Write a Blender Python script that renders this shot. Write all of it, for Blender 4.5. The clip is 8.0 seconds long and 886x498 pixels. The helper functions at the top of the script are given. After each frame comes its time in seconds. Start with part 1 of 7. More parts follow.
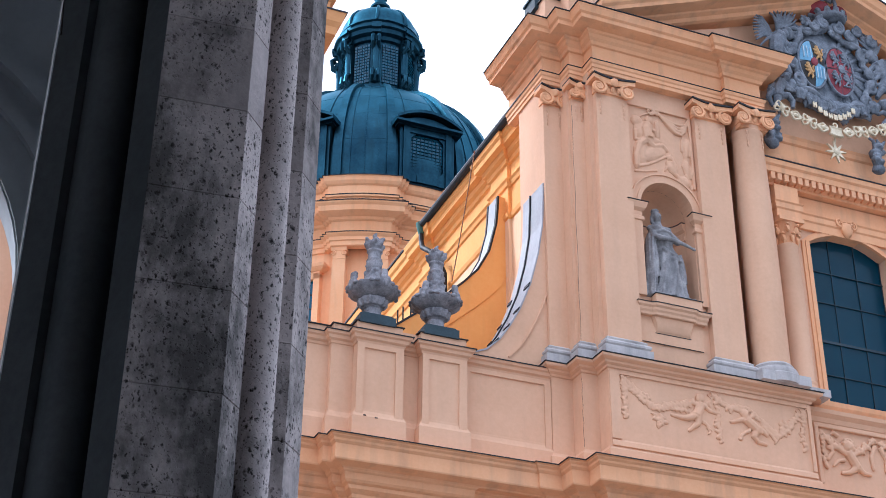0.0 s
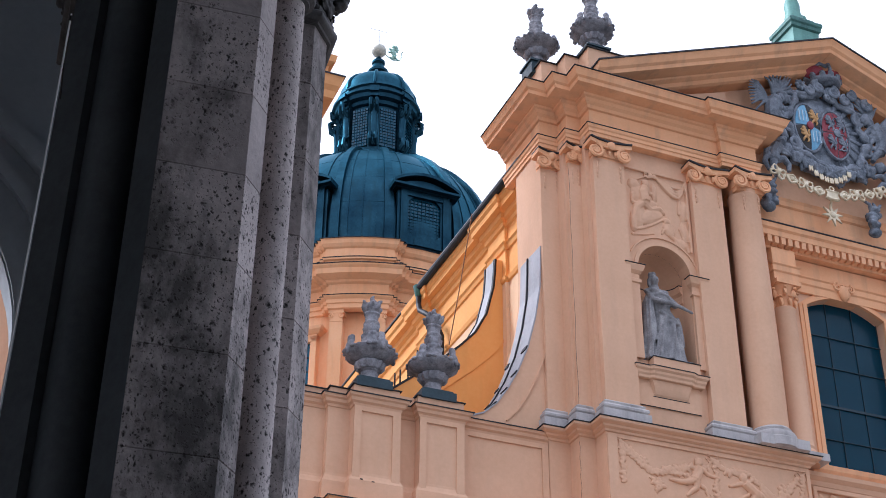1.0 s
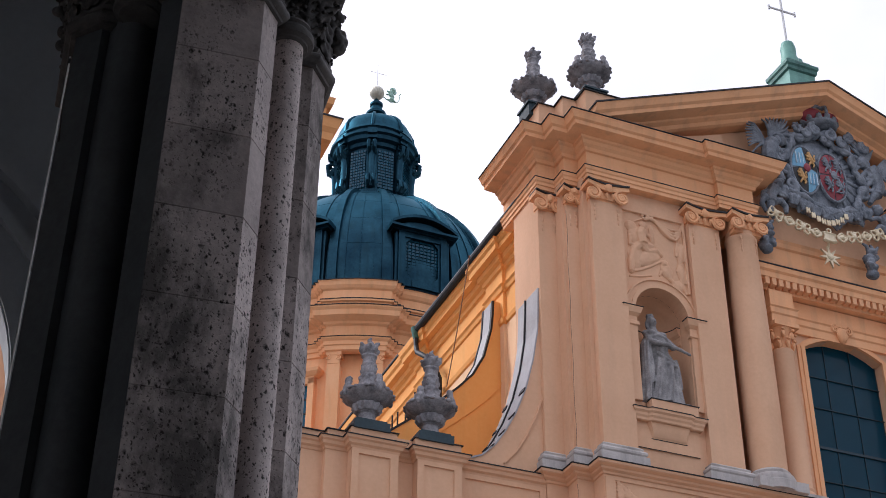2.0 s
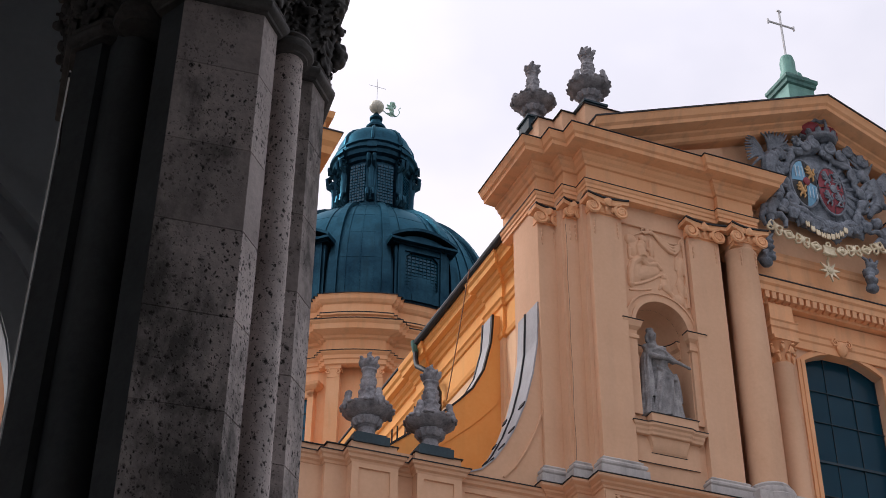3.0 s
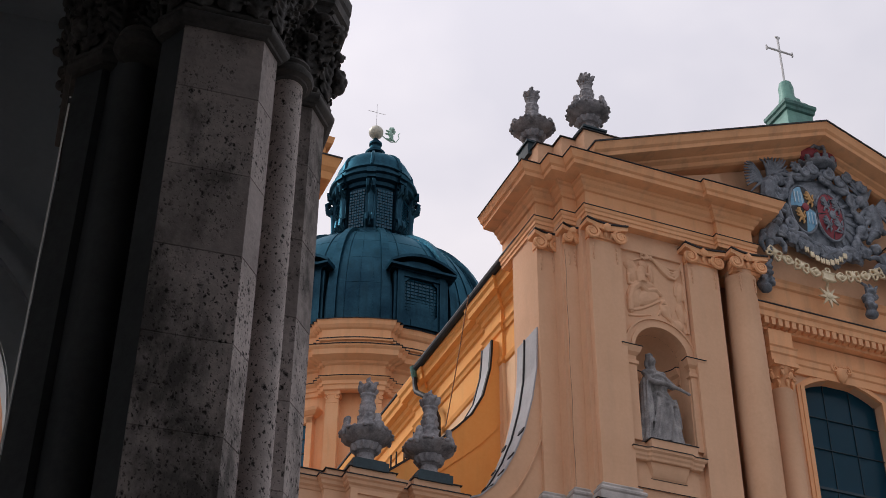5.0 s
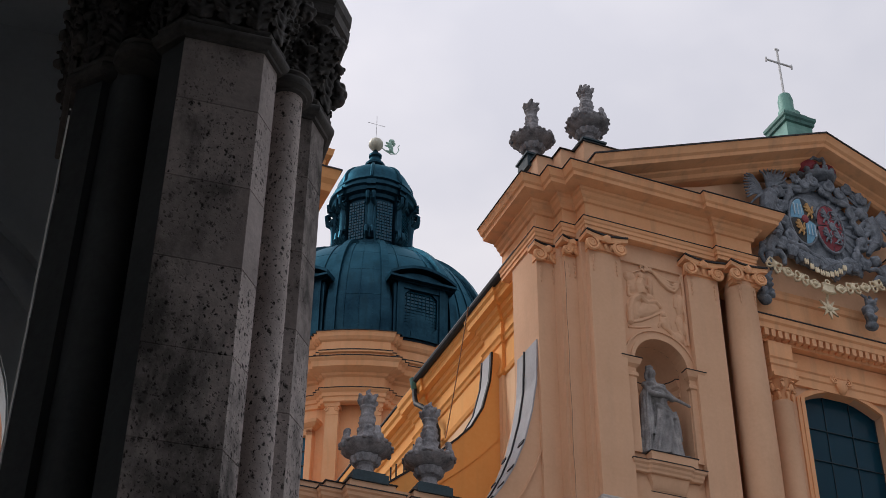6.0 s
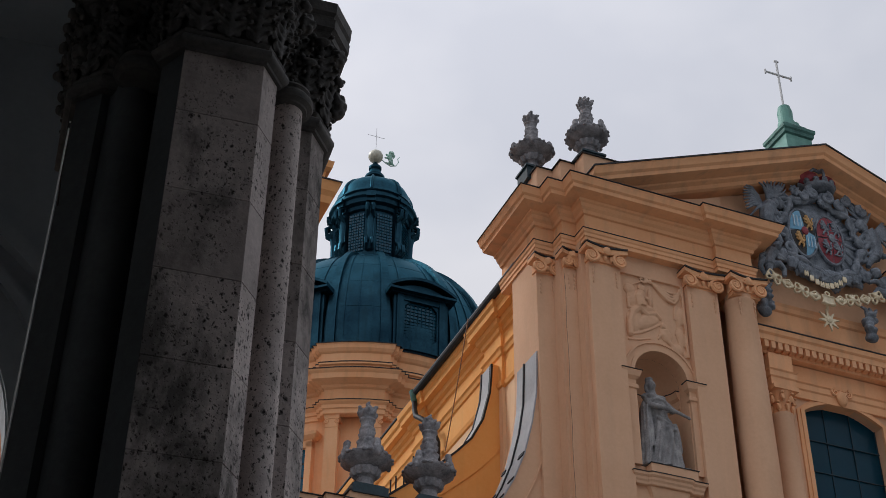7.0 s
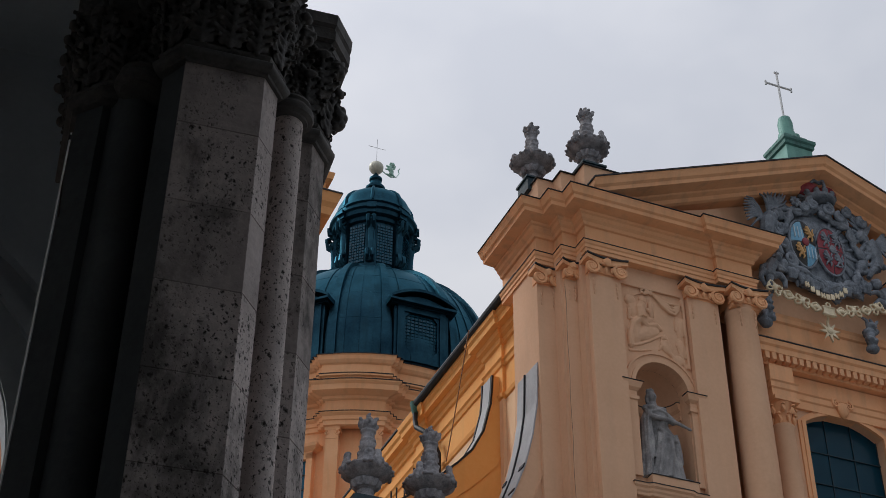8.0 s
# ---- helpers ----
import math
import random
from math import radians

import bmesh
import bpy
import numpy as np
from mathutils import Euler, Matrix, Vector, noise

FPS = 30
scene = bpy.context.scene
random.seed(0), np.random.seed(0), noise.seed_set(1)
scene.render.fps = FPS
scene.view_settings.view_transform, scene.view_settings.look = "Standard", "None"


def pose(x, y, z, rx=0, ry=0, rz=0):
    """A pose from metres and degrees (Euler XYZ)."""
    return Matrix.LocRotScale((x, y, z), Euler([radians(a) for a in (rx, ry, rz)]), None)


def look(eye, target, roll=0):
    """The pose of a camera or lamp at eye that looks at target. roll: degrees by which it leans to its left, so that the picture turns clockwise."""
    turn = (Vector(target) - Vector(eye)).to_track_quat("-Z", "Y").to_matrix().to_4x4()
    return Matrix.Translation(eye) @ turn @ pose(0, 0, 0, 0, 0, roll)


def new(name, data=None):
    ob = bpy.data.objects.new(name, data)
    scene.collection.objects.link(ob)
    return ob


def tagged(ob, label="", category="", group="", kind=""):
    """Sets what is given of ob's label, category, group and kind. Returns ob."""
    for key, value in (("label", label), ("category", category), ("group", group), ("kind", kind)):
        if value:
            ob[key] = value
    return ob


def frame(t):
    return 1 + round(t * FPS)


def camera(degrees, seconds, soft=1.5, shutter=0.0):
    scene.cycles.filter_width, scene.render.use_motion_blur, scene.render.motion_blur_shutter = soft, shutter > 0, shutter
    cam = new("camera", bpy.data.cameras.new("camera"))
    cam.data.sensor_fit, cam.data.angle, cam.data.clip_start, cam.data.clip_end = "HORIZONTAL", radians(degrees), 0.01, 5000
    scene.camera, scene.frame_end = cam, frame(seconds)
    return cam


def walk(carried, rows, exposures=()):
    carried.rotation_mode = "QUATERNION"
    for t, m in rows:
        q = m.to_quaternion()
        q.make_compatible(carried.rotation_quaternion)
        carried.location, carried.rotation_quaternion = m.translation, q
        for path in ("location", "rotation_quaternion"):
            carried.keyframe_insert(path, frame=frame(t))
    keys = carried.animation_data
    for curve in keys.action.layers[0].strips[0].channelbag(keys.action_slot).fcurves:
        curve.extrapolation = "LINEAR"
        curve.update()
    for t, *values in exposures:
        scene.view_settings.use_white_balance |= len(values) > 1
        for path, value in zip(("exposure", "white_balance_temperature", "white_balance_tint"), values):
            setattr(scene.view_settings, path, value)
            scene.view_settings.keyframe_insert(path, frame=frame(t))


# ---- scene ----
cam = camera(33.43, 8.0, soft=0.75)
# seconds, eye height, yaw, pitch, roll: the camera tilts up from one standpoint
ROWS = [
    (0, 1.5748, -21.991, 29.278, 0.577),
    (0.5, 1.5795, -22.047, 30.582, 0.537),
    (1, 1.5834, -22.083, 31.711, 0.567),
    (1.5, 1.5885, -22.141, 32.711, 0.56),
    (3, 1.5899, -22.181, 33.861, 0.53),
    (3.5, 1.5903, -22.194, 34.119, 0.513),
    (4, 1.5921, -22.194, 34.362, 0.492),
    (4.5, 1.5924, -22.197, 34.6, 0.502),
    (5, 1.5932, -22.204, 34.845, 0.555),
    (6.5, 1.5957, -22.218, 35.537, 0.508),
    (7, 1.5982, -22.215, 35.769, 0.503),
    (7.5, 1.5993, -22.195, 35.983, 0.551),
    (8, 1.6, -22.182, 36.203, 0.506),
]
EYE_X, EYE_Y = -25.886, -30.96
EXPOSURES = [(0.0, 0.85, 5230, 11), (0.7, 0.61, 5300, 12), (1.5, 0.29, 5690, 15), (3.0, -0.12, 6180, 15), (5.0, -0.38, 6320, 14), (6.5, -0.54, 6120, 10), (8.0, -0.66, 6020, 7)]
walk(cam, [(t, pose(EYE_X, EYE_Y, h, 90 + pitch, 0, yaw) @ pose(0, 0, 0, 0, 0, roll)) for t, h, yaw, pitch, roll in ROWS], EXPOSURES)

# ---- sky and light ----
SUN_EL, SUN_AZ = 47.0, -52.0   # hazy sun beside the church, a little behind its front
SUN_WAY = Vector((math.cos(radians(SUN_EL)) * math.sin(radians(SUN_AZ)), math.cos(radians(SUN_EL)) * math.cos(radians(SUN_AZ)), math.sin(radians(SUN_EL))))
world = bpy.data.worlds.new("sky")
scene.world = world
world.use_nodes = True
wn, wl = world.node_tree.nodes, world.node_tree.links
wn.clear()
w_out = wn.new("ShaderNodeOutputWorld")
w_bg = wn.new("ShaderNodeBackground")
w_sky = wn.new("ShaderNodeTexSky")
w_sky.sky_type, w_sky.sun_disc = "NISHITA", False
w_sky.sun_elevation, w_sky.sun_rotation = radians(SUN_EL), radians(SUN_AZ)
w_sky.dust_density, w_sky.air_density = 4.0, 1.0
w_gain = wn.new("ShaderNodeMix")
w_gain.data_type, w_gain.blend_type = "RGBA", "MULTIPLY"
w_gain.inputs["Factor"].default_value = 1.0
w_gain.inputs["B"].default_value = (0.15, 0.15, 0.15, 1)
w_tc = wn.new("ShaderNodeTexCoord")
w_map = wn.new("ShaderNodeMapping")
w_map.inputs["Scale"].default_value = (1.0, 1.0, 1.8)
w_no = wn.new("ShaderNodeTexNoise")
w_no.inputs["Scale"].default_value, w_no.inputs["Detail"].default_value = 2.6, 5.0
w_ramp = wn.new("ShaderNodeValToRGB")
w_ramp.color_ramp.elements[0].position, w_ramp.color_ramp.elements[0].color = 0.36, (0.74, 0.74, 0.74, 1)
w_ramp.color_ramp.elements[1].position, w_ramp.color_ramp.elements[1].color = 0.56, (1, 1, 1, 1)
w_mix = wn.new("ShaderNodeMix")
w_mix.data_type = "RGBA"
# the cloud sheet is brighter round the veiled sun
w_nrm = wn.new("ShaderNodeVectorMath")
w_nrm.operation = "NORMALIZE"
w_dot = wn.new("ShaderNodeVectorMath")
w_dot.operation = "DOT_PRODUCT"
w_dot.inputs[1].default_value = SUN_WAY
w_glow = wn.new("ShaderNodeValToRGB")
w_glow.color_ramp.elements[0].position, w_glow.color_ramp.elements[0].color = 0.0, (0.50, 0.51, 0.535, 1)
w_glow.color_ramp.elements[1].position, w_glow.color_ramp.elements[1].color = 0.9, (1.25, 1.19, 1.20, 1)
w_half = wn.new("ShaderNodeMapRange")
w_half.inputs["From Min"].default_value = -1.0
wl.new(w_tc.outputs["Generated"], w_nrm.inputs[0])
wl.new(w_nrm.outputs["Vector"], w_dot.inputs[0])
wl.new(w_dot.outputs["Value"], w_half.inputs["Value"])
wl.new(w_half.outputs["Result"], w_glow.inputs["Fac"])
wl.new(w_glow.outputs["Color"], w_mix.inputs["B"])
wl.new(w_tc.outputs["Generated"], w_map.inputs["Vector"])
wl.new(w_map.outputs["Vector"], w_no.inputs["Vector"])
wl.new(w_no.outputs["Fac"], w_ramp.inputs["Fac"])
wl.new(w_ramp.outputs["Color"], w_mix.inputs["Factor"])
wl.new(w_sky.outputs["Color"], w_gain.inputs["A"])
wl.new(w_gain.outputs["Result"], w_mix.inputs["A"])
# a cloudy sky is dimmer towards the horizon than overhead
w_sep = wn.new("ShaderNodeSeparateXYZ")
w_high = wn.new("ShaderNodeMapRange")
w_high.inputs["From Min"].default_value, w_high.inputs["From Max"].default_value = 0.0, 0.75
w_high.inputs["To Min"].default_value, w_high.inputs["To Max"].default_value = 0.42, 1.16
w_scale = wn.new("ShaderNodeVectorMath")
w_scale.operation = "SCALE"
wl.new(w_nrm.outputs["Vector"], w_sep.inputs["Vector"])
wl.new(w_sep.outputs["Z"], w_high.inputs["Value"])
wl.new(w_mix.outputs["Result"], w_scale.inputs[0])
wl.new(w_high.outputs["Result"], w_scale.inputs["Scale"])
wl.new(w_scale.outputs["Vector"], w_bg.inputs["Color"])
wl.new(w_bg.outputs["Background"], w_out.inputs["Surface"])

sun = new("sun", bpy.data.lights.new("sun", "SUN"))
sun.data.energy, sun.data.angle, sun.data.color = 2.2, radians(12), (1.0, 0.95, 0.88)
sun.matrix_world = look(Vector((0, 0, 60)) + SUN_WAY * 50, (0, 0, 60))

# ---- materials ----


def material(name):
    m = bpy.data.materials.new(name)
    m.use_nodes = True
    nt = m.node_tree
    return m, nt, nt.nodes["Principled BSDF"]


def node(nt, kind, **values):
    n = nt.nodes.new(kind)
    for key, value in values.items():
        n.inputs[key.replace("_", " ")].default_value = value
    return n


def surface(name, dark, light, rough=0.8, scale=1.5, fine=18.0, bump=0.15, metal=0.0, streak=0.0, stain=None, pits=0.0, spread=0.0):
    """A worn surface: two colours mixed by coarse and fine noise, optional rain streaks, stains and pits, with relief."""
    m, nt, bs = material(name)
    tc = node(nt, "ShaderNodeTexCoord")
    n1 = node(nt, "ShaderNodeTexNoise", Scale=scale, Detail=6.0, Roughness=0.6)
    n2 = node(nt, "ShaderNodeTexNoise", Scale=fine, Detail=4.0, Roughness=0.65)
    nt.links.new(tc.outputs["Object"], n1.inputs["Vector"])
    nt.links.new(tc.outputs["Object"], n2.inputs["Vector"])
    add = node(nt, "ShaderNodeMix")
    add.inputs["Factor"].default_value = 0.35
    nt.links.new(n1.outputs["Fac"], add.inputs["A"])
    nt.links.new(n2.outputs["Fac"], add.inputs["B"])
    rng = node(nt, "ShaderNodeMapRange")
    rng.inputs["From Min"].default_value, rng.inputs["From Max"].default_value = 0.34, 0.66
    nt.links.new(add.outputs["Result"], rng.inputs["Value"])
    col = node(nt, "ShaderNodeMix")
    col.data_type = "RGBA"
    col.inputs["A"].default_value, col.inputs["B"].default_value = (*dark, 1), (*light, 1)
    nt.links.new(rng.outputs["Result"], col.inputs["Factor"])
    out = col.outputs["Result"]
    height = add.outputs["Result"]

    def over(fac, color):
        nonlocal out
        k = node(nt, "ShaderNodeMix")
        k.data_type = "RGBA"
        k.inputs["B"].default_value = (*color, 1)
        nt.links.new(fac, k.inputs["Factor"])
        nt.links.new(out, k.inputs["A"])
        out = k.outputs["Result"]

    def ranged(socket, lo, hi, top):
        r = node(nt, "ShaderNodeMapRange")
        r.inputs["From Min"].default_value, r.inputs["From Max"].default_value, r.inputs["To Max"].default_value = lo, hi, top
        nt.links.new(socket, r.inputs["Value"])
        return r.outputs["Result"]

    if streak:
        mp = node(nt, "ShaderNodeMapping", Scale=(1.7, 1.7, 0.2))
        nt.links.new(tc.outputs["Object"], mp.inputs["Vector"])
        ns = node(nt, "ShaderNodeTexNoise", Scale=1.6, Detail=5.0)
        nt.links.new(mp.outputs["Vector"], ns.inputs["Vector"])
        over(ranged(ns.outputs["Fac"], 0.5, 0.75, streak), stain or tuple(c * 0.45 for c in dark))
    if pits:
        n3 = node(nt, "ShaderNodeTexNoise", Scale=1.9, Detail=3.0, Roughness=0.6)
        nt.links.new(tc.outputs["Object"], n3.inputs["Vector"])
        soot = node(nt, "ShaderNodeTexNoise", Scale=1.1, Detail=8.0, Roughness=0.7)
        smap = node(nt, "ShaderNodeMapping", Location=(3.1, 1.7, 0.4), Scale=(1.0, 1.0, 0.55))
        nt.links.new(tc.outputs["Object"], smap.inputs["Vector"])
        nt.links.new(smap.outputs["Vector"], soot.inputs["Vector"])
        over(ranged(soot.outputs["Fac"], 0.46, 0.60, 0.92), (0.075, 0.072, 0.068))
        # some blocks are far more porous than others
        each = node(nt, "ShaderNodeObjectInfo")
        shift = node(nt, "ShaderNodeMapRange")
        shift.inputs["To Min"].default_value, shift.inputs["To Max"].default_value = -0.16, 0.16
        nt.links.new(each.outputs["Random"], shift.inputs["Value"])
        beds = node(nt, "ShaderNodeMath")
        nt.links.new(n3.outputs["Fac"], beds.inputs[0])
        nt.links.new(shift.outputs["Result"], beds.inputs[1])
        torn = node(nt, "ShaderNodeTexNoise", Scale=30.0, Detail=3.0)
        nt.links.new(tc.outputs["Object"], torn.inputs["Vector"])
        tear = node(nt, "ShaderNodeVectorMath")
        tear.operation = "MULTIPLY_ADD"
        tear.inputs[1].default_value = (0.05, 0.05, 0.05)
        nt.links.new(torn.outputs["Color"], tear.inputs[0])
        nt.links.new(tc.outputs["Object"], tear.inputs[2])
        for s, lo, hi in ((8.0, 0.10, 0.03), (17.0, 0.20, 0.10), (31.0, 0.24, 0.12), (55.0, 0.20, 0.09)):
            warp = node(nt, "ShaderNodeMapping", Scale=(1.0, 1.0, 0.62), Location=(0.0, 0.0, s * 0.37))
            nt.links.new(tear.outputs["Vector"], warp.inputs["Vector"])
            vo = node(nt, "ShaderNodeTexVoronoi", Scale=s)
            vo.inputs["Randomness"].default_value = 1.0
            nt.links.new(warp.outputs["Vector"], vo.inputs["Vector"])
            # pits gather in some beds of the stone and miss others
            bed = ranged(beds.outputs["Value"], 0.34, 0.52, 1.0)
            hole = ranged(vo.outputs["Distance"], lo + 0.06, hi, pits)
            mul = node(nt, "ShaderNodeMath")
            mul.operation = "MULTIPLY"
            nt.links.new(hole, mul.inputs[0])
            nt.links.new(bed, mul.inputs[1])
            over(mul.outputs["Value"], tuple(c * 0.07 for c in dark))
            sub = node(nt, "ShaderNodeMath")
            sub.operation = "SUBTRACT"
            nt.links.new(height, sub.inputs[0])
            nt.links.new(mul.outputs["Value"], sub.inputs[1])
            height = sub.outputs["Value"]
    if spread:
        info = node(nt, "ShaderNodeObjectInfo")
        hsv = node(nt, "ShaderNodeHueSaturation")
        r = node(nt, "ShaderNodeMapRange")
        r.inputs["To Min"].default_value, r.inputs["To Max"].default_value = 1 - spread, 1 + spread
        nt.links.new(info.outputs["Random"], r.inputs["Value"])
        nt.links.new(r.outputs["Result"], hsv.inputs["Value"])
        nt.links.new(out, hsv.inputs["Color"])
        out = hsv.outputs["Color"]
    nt.links.new(out, bs.inputs["Base Color"])
    bp = node(nt, "ShaderNodeBump", Strength=bump, Distance=0.03)
    nt.links.new(height, bp.inputs["Height"])
    nt.links.new(bp.outputs["Normal"], bs.inputs["Normal"])
    bs.inputs["Roughness"].default_value, bs.inputs["Metallic"].default_value = rough, metal
    return m


PLASTER = surface("ochre_plaster", (0.66, 0.395, 0.240), (0.75, 0.470, 0.299), 0.85, 0.5, 9.0, 0.12, streak=0.16, stain=(0.42, 0.27, 0.19))
# part of the trim's deeper orange stands in for light bounced under cornices
PLASTER_TRIM = surface("ochre_trim", (0.79, 0.40, 0.193), (0.86, 0.478, 0.255), 0.85, 0.8, 14.0, 0.16, streak=0.35, stain=(0.32, 0.20, 0.14))
# part of this orange stands in for bounced light at the nave cornice
PLASTER_NAVE = surface("yellow_ochre_plaster", (0.85, 0.38, 0.095), (0.90, 0.46, 0.14), 0.85, 0.5, 9.0, 0.10, streak=0.18, stain=(0.55, 0.30, 0.11))
# nave wall plaster, paler than its cornice to stand in for sunlight
PLASTER_PALE = surface("pale_nave_plaster", (0.82, 0.54, 0.32), (0.87, 0.62, 0.40), 0.85, 0.5, 9.0, 0.10, streak=0.2, stain=(0.58, 0.36, 0.18))
PLASTER_TOWER = surface("deep_orange_plaster", (0.70, 0.33, 0.12), (0.80, 0.40, 0.17), 0.85, 0.5, 9.0, 0.10, streak=0.2, stain=(0.45, 0.22, 0.09))
PLASTER_DRUM = surface("drum_plaster", (0.87, 0.43, 0.20), (0.91, 0.52, 0.28), 0.85, 0.5, 9.0, 0.10, streak=0.25, stain=(0.46, 0.27, 0.15))
BROWN = surface("brown_cable_sheath", (0.16, 0.07, 0.03), (0.24, 0.11, 0.05), 0.6)
BASE_STONE = surface("pale_base_stone", (0.40, 0.375, 0.365), (0.57, 0.54, 0.52), 0.8, 2.0, 20.0, 0.2, streak=0.65)
STATUE_STONE = surface("weathered_statue_stone", (0.105, 0.106, 0.118), (0.38, 0.375, 0.395), 0.85, 4.0, 22.0, 0.45, streak=0.8, stain=(0.07, 0.07, 0.08))
FIGURE_STONE = surface("pale_weathered_statue_stone", (0.16, 0.16, 0.166), (0.42, 0.41, 0.41), 0.85, 3.0, 22.0, 0.35, streak=0.9, stain=(0.10, 0.10, 0.105))
ARMS_STONE = surface("blue_grey_carving_stone", (0.065, 0.085, 0.112), (0.30, 0.335, 0.385), 0.6, 3.5, 24.0, 0.4, streak=0.5, stain=(0.035, 0.045, 0.06))
COPPER = surface("dark_patinated_copper", (0.005, 0.021, 0.038), (0.024, 0.074, 0.108), 0.40, 0.7, 7.0, 0.10, 0.85, streak=0.75, stain=(0.010, 0.026, 0.036))
COPPER.node_tree.nodes["Principled BSDF"].inputs["Specular Tint"].default_value = (0.45, 0.68, 0.80, 1)
VERDIGRIS = surface("light_verdigris_copper", (0.10, 0.27, 0.23), (0.19, 0.40, 0.34), 0.6, 1.6, 14.0, 0.15, 0.1, streak=0.4)
DARK_VERDIGRIS = surface("dark_verdigris_copper", (0.03, 0.10, 0.09), (0.09, 0.24, 0.20), 0.55, 2.2, 14.0, 0.15, 0.2, streak=0.6, stain=(0.015, 0.04, 0.04))
PALE_GREEN = surface("pale_green_copper", (0.26, 0.46, 0.39), (0.42, 0.62, 0.54), 0.6, 2.0, 14.0, 0.1, 0.1)
PLINTH_METAL = surface("dark_blue_green_sheet", (0.010, 0.026, 0.036), (0.026, 0.055, 0.070), 0.6, 2.0, 16.0, 0.1, 0.1)
BAR_METAL = surface("blue_black_glazing_bar", (0.012, 0.035, 0.05), (0.03, 0.06, 0.08), 0.5, 3.0, 20.0, 0.1, 0.2)
FLASHING = surface("dark_lead_flashing", (0.010, 0.011, 0.013), (0.028, 0.029, 0.033), 0.6, 3.0, 20.0, 0.1, 0.3)
WHITE_METAL = surface("pale_sheet_metal", (0.31, 0.31, 0.325), (0.43, 0.43, 0.45), 0.55, 1.2, 12.0, 0.08, 0.2, streak=0.25)
PALE_LINE = surface("pale_cable_sheath", (0.84, 0.83, 0.81), (0.90, 0.89, 0.87), 0.4, 3.0, 30.0, 0.05)
# limestone with the shade of the pier's loggia side put into its colour
SHADED_STONE = surface("sooty_dark_limestone", (0.065, 0.075, 0.083), (0.125, 0.138, 0.147), 0.6, 1.1, 16.0, 0.2, streak=0.6, stain=(0.03, 0.032, 0.035))
PALE_PAINT = surface("pale_painted_metal", (0.55, 0.56, 0.57), (0.70, 0.71, 0.72), 0.5, 3.0, 20.0, 0.05)
PALE_GILT = surface("pale_weathered_gilding", (0.42, 0.42, 0.36), (0.66, 0.64, 0.54), 0.5, 3.0, 20.0, 0.1, 0.3)
GILT = surface("pale_gilding", (0.60, 0.49, 0.31), (0.86, 0.77, 0.57), 0.45, 4.0, 30.0, 0.1, 0.15)
PIER_STONE = surface("porous_conglomerate", (0.38, 0.34, 0.325), (0.66, 0.592, 0.566), 0.85, 1.3, 22.0, 0.32, streak=0.3, stain=(0.055, 0.055, 0.058), pits=1.0, spread=0.18)
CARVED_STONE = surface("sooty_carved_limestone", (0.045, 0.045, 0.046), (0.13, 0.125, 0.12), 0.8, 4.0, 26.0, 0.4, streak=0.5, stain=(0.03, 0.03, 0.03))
LOGGIA_FLOOR = surface("pale_loggia_paving", (0.34, 0.34, 0.34), (0.46, 0.46, 0.45), 0.7, 0.6, 9.0, 0.15)
VAULT = surface("dim_vault_plaster", (0.44, 0.48, 0.51), (0.54, 0.58, 0.61), 0.9, 0.8, 12.0, 0.15)
PAVING = surface("grey_paving", (0.17, 0.162, 0.15), (0.25, 0.238, 0.222), 0.85, 0.4, 8.0, 0.2)
ROOF = surface("dark_sheet_roof", (0.05, 0.055, 0.06), (0.10, 0.10, 0.11), 0.5, 0.8, 10.0, 0.1, 0.2)
BLUE = surface("blue_heraldic_paint", (0.14, 0.36, 0.56), (0.26, 0.50, 0.68), 0.6, 5.0, 30.0, 0.1)
PALE_BLUE = surface("pale_blue_heraldic_paint", (0.42, 0.58, 0.70), (0.55, 0.70, 0.80), 0.6, 5.0, 30.0, 0.1)
RED = surface("red_heraldic_paint", (0.22, 0.03, 0.045), (0.32, 0.06, 0.08), 0.6, 5.0, 30.0, 0.1)
BLACK = surface("black_heraldic_paint", (0.02, 0.02, 0.022), (0.05, 0.05, 0.05), 0.6, 5.0, 30.0, 0.1)
GOLD_PAINT = surface("faded_gold_paint", (0.50, 0.28, 0.10), (0.68, 0.42, 0.18), 0.6, 5.0, 30.0, 0.1)


def glass(name, color, rough):
    m, nt, bs = material(name)
    tc = node(nt, "ShaderNodeTexCoord")
    n1 = node(nt, "ShaderNodeTexNoise", Scale=0.7, Detail=3.0)
    nt.links.new(tc.outputs["Object"], n1.inputs["Vector"])
    bp = node(nt, "ShaderNodeBump", Strength=0.06, Distance=0.05)
    nt.links.new(n1.outputs["Fac"], bp.inputs["Height"])
    nt.links.new(bp.outputs["Normal"], bs.inputs["Normal"])
    bs.inputs["Base Color"].default_value = (*color, 1)
    bs.inputs["Roughness"].default_value = rough
    bs.inputs["Specular IOR Level"].default_value = 0.32
    return m


# the blue of reflected sky is put into the glass colour
PANE = glass("dark_blue_window_glass", (0.008, 0.078, 0.135), 0.16)

# ---- building helpers ----
# The church is drawn in its own unit and laid into the world by CHURCH; the loggia by LOGGIA (x along the arcade, y outwards).
CHURCH = Matrix.Translation((0, 0, 0.224)) @ Matrix.Scale(0.86, 4)
LOGGIA = pose(EYE_X, EYE_Y, 0, 0, 0, -5)
lay = CHURCH


def thing(name, at, label, category, group="", kind=""):
    ob = new(name)
    ob.empty_display_size = 0.3
    ob.matrix_world = Matrix.Translation(lay @ Vector(at))
    return tagged(ob, label, category, group, kind)


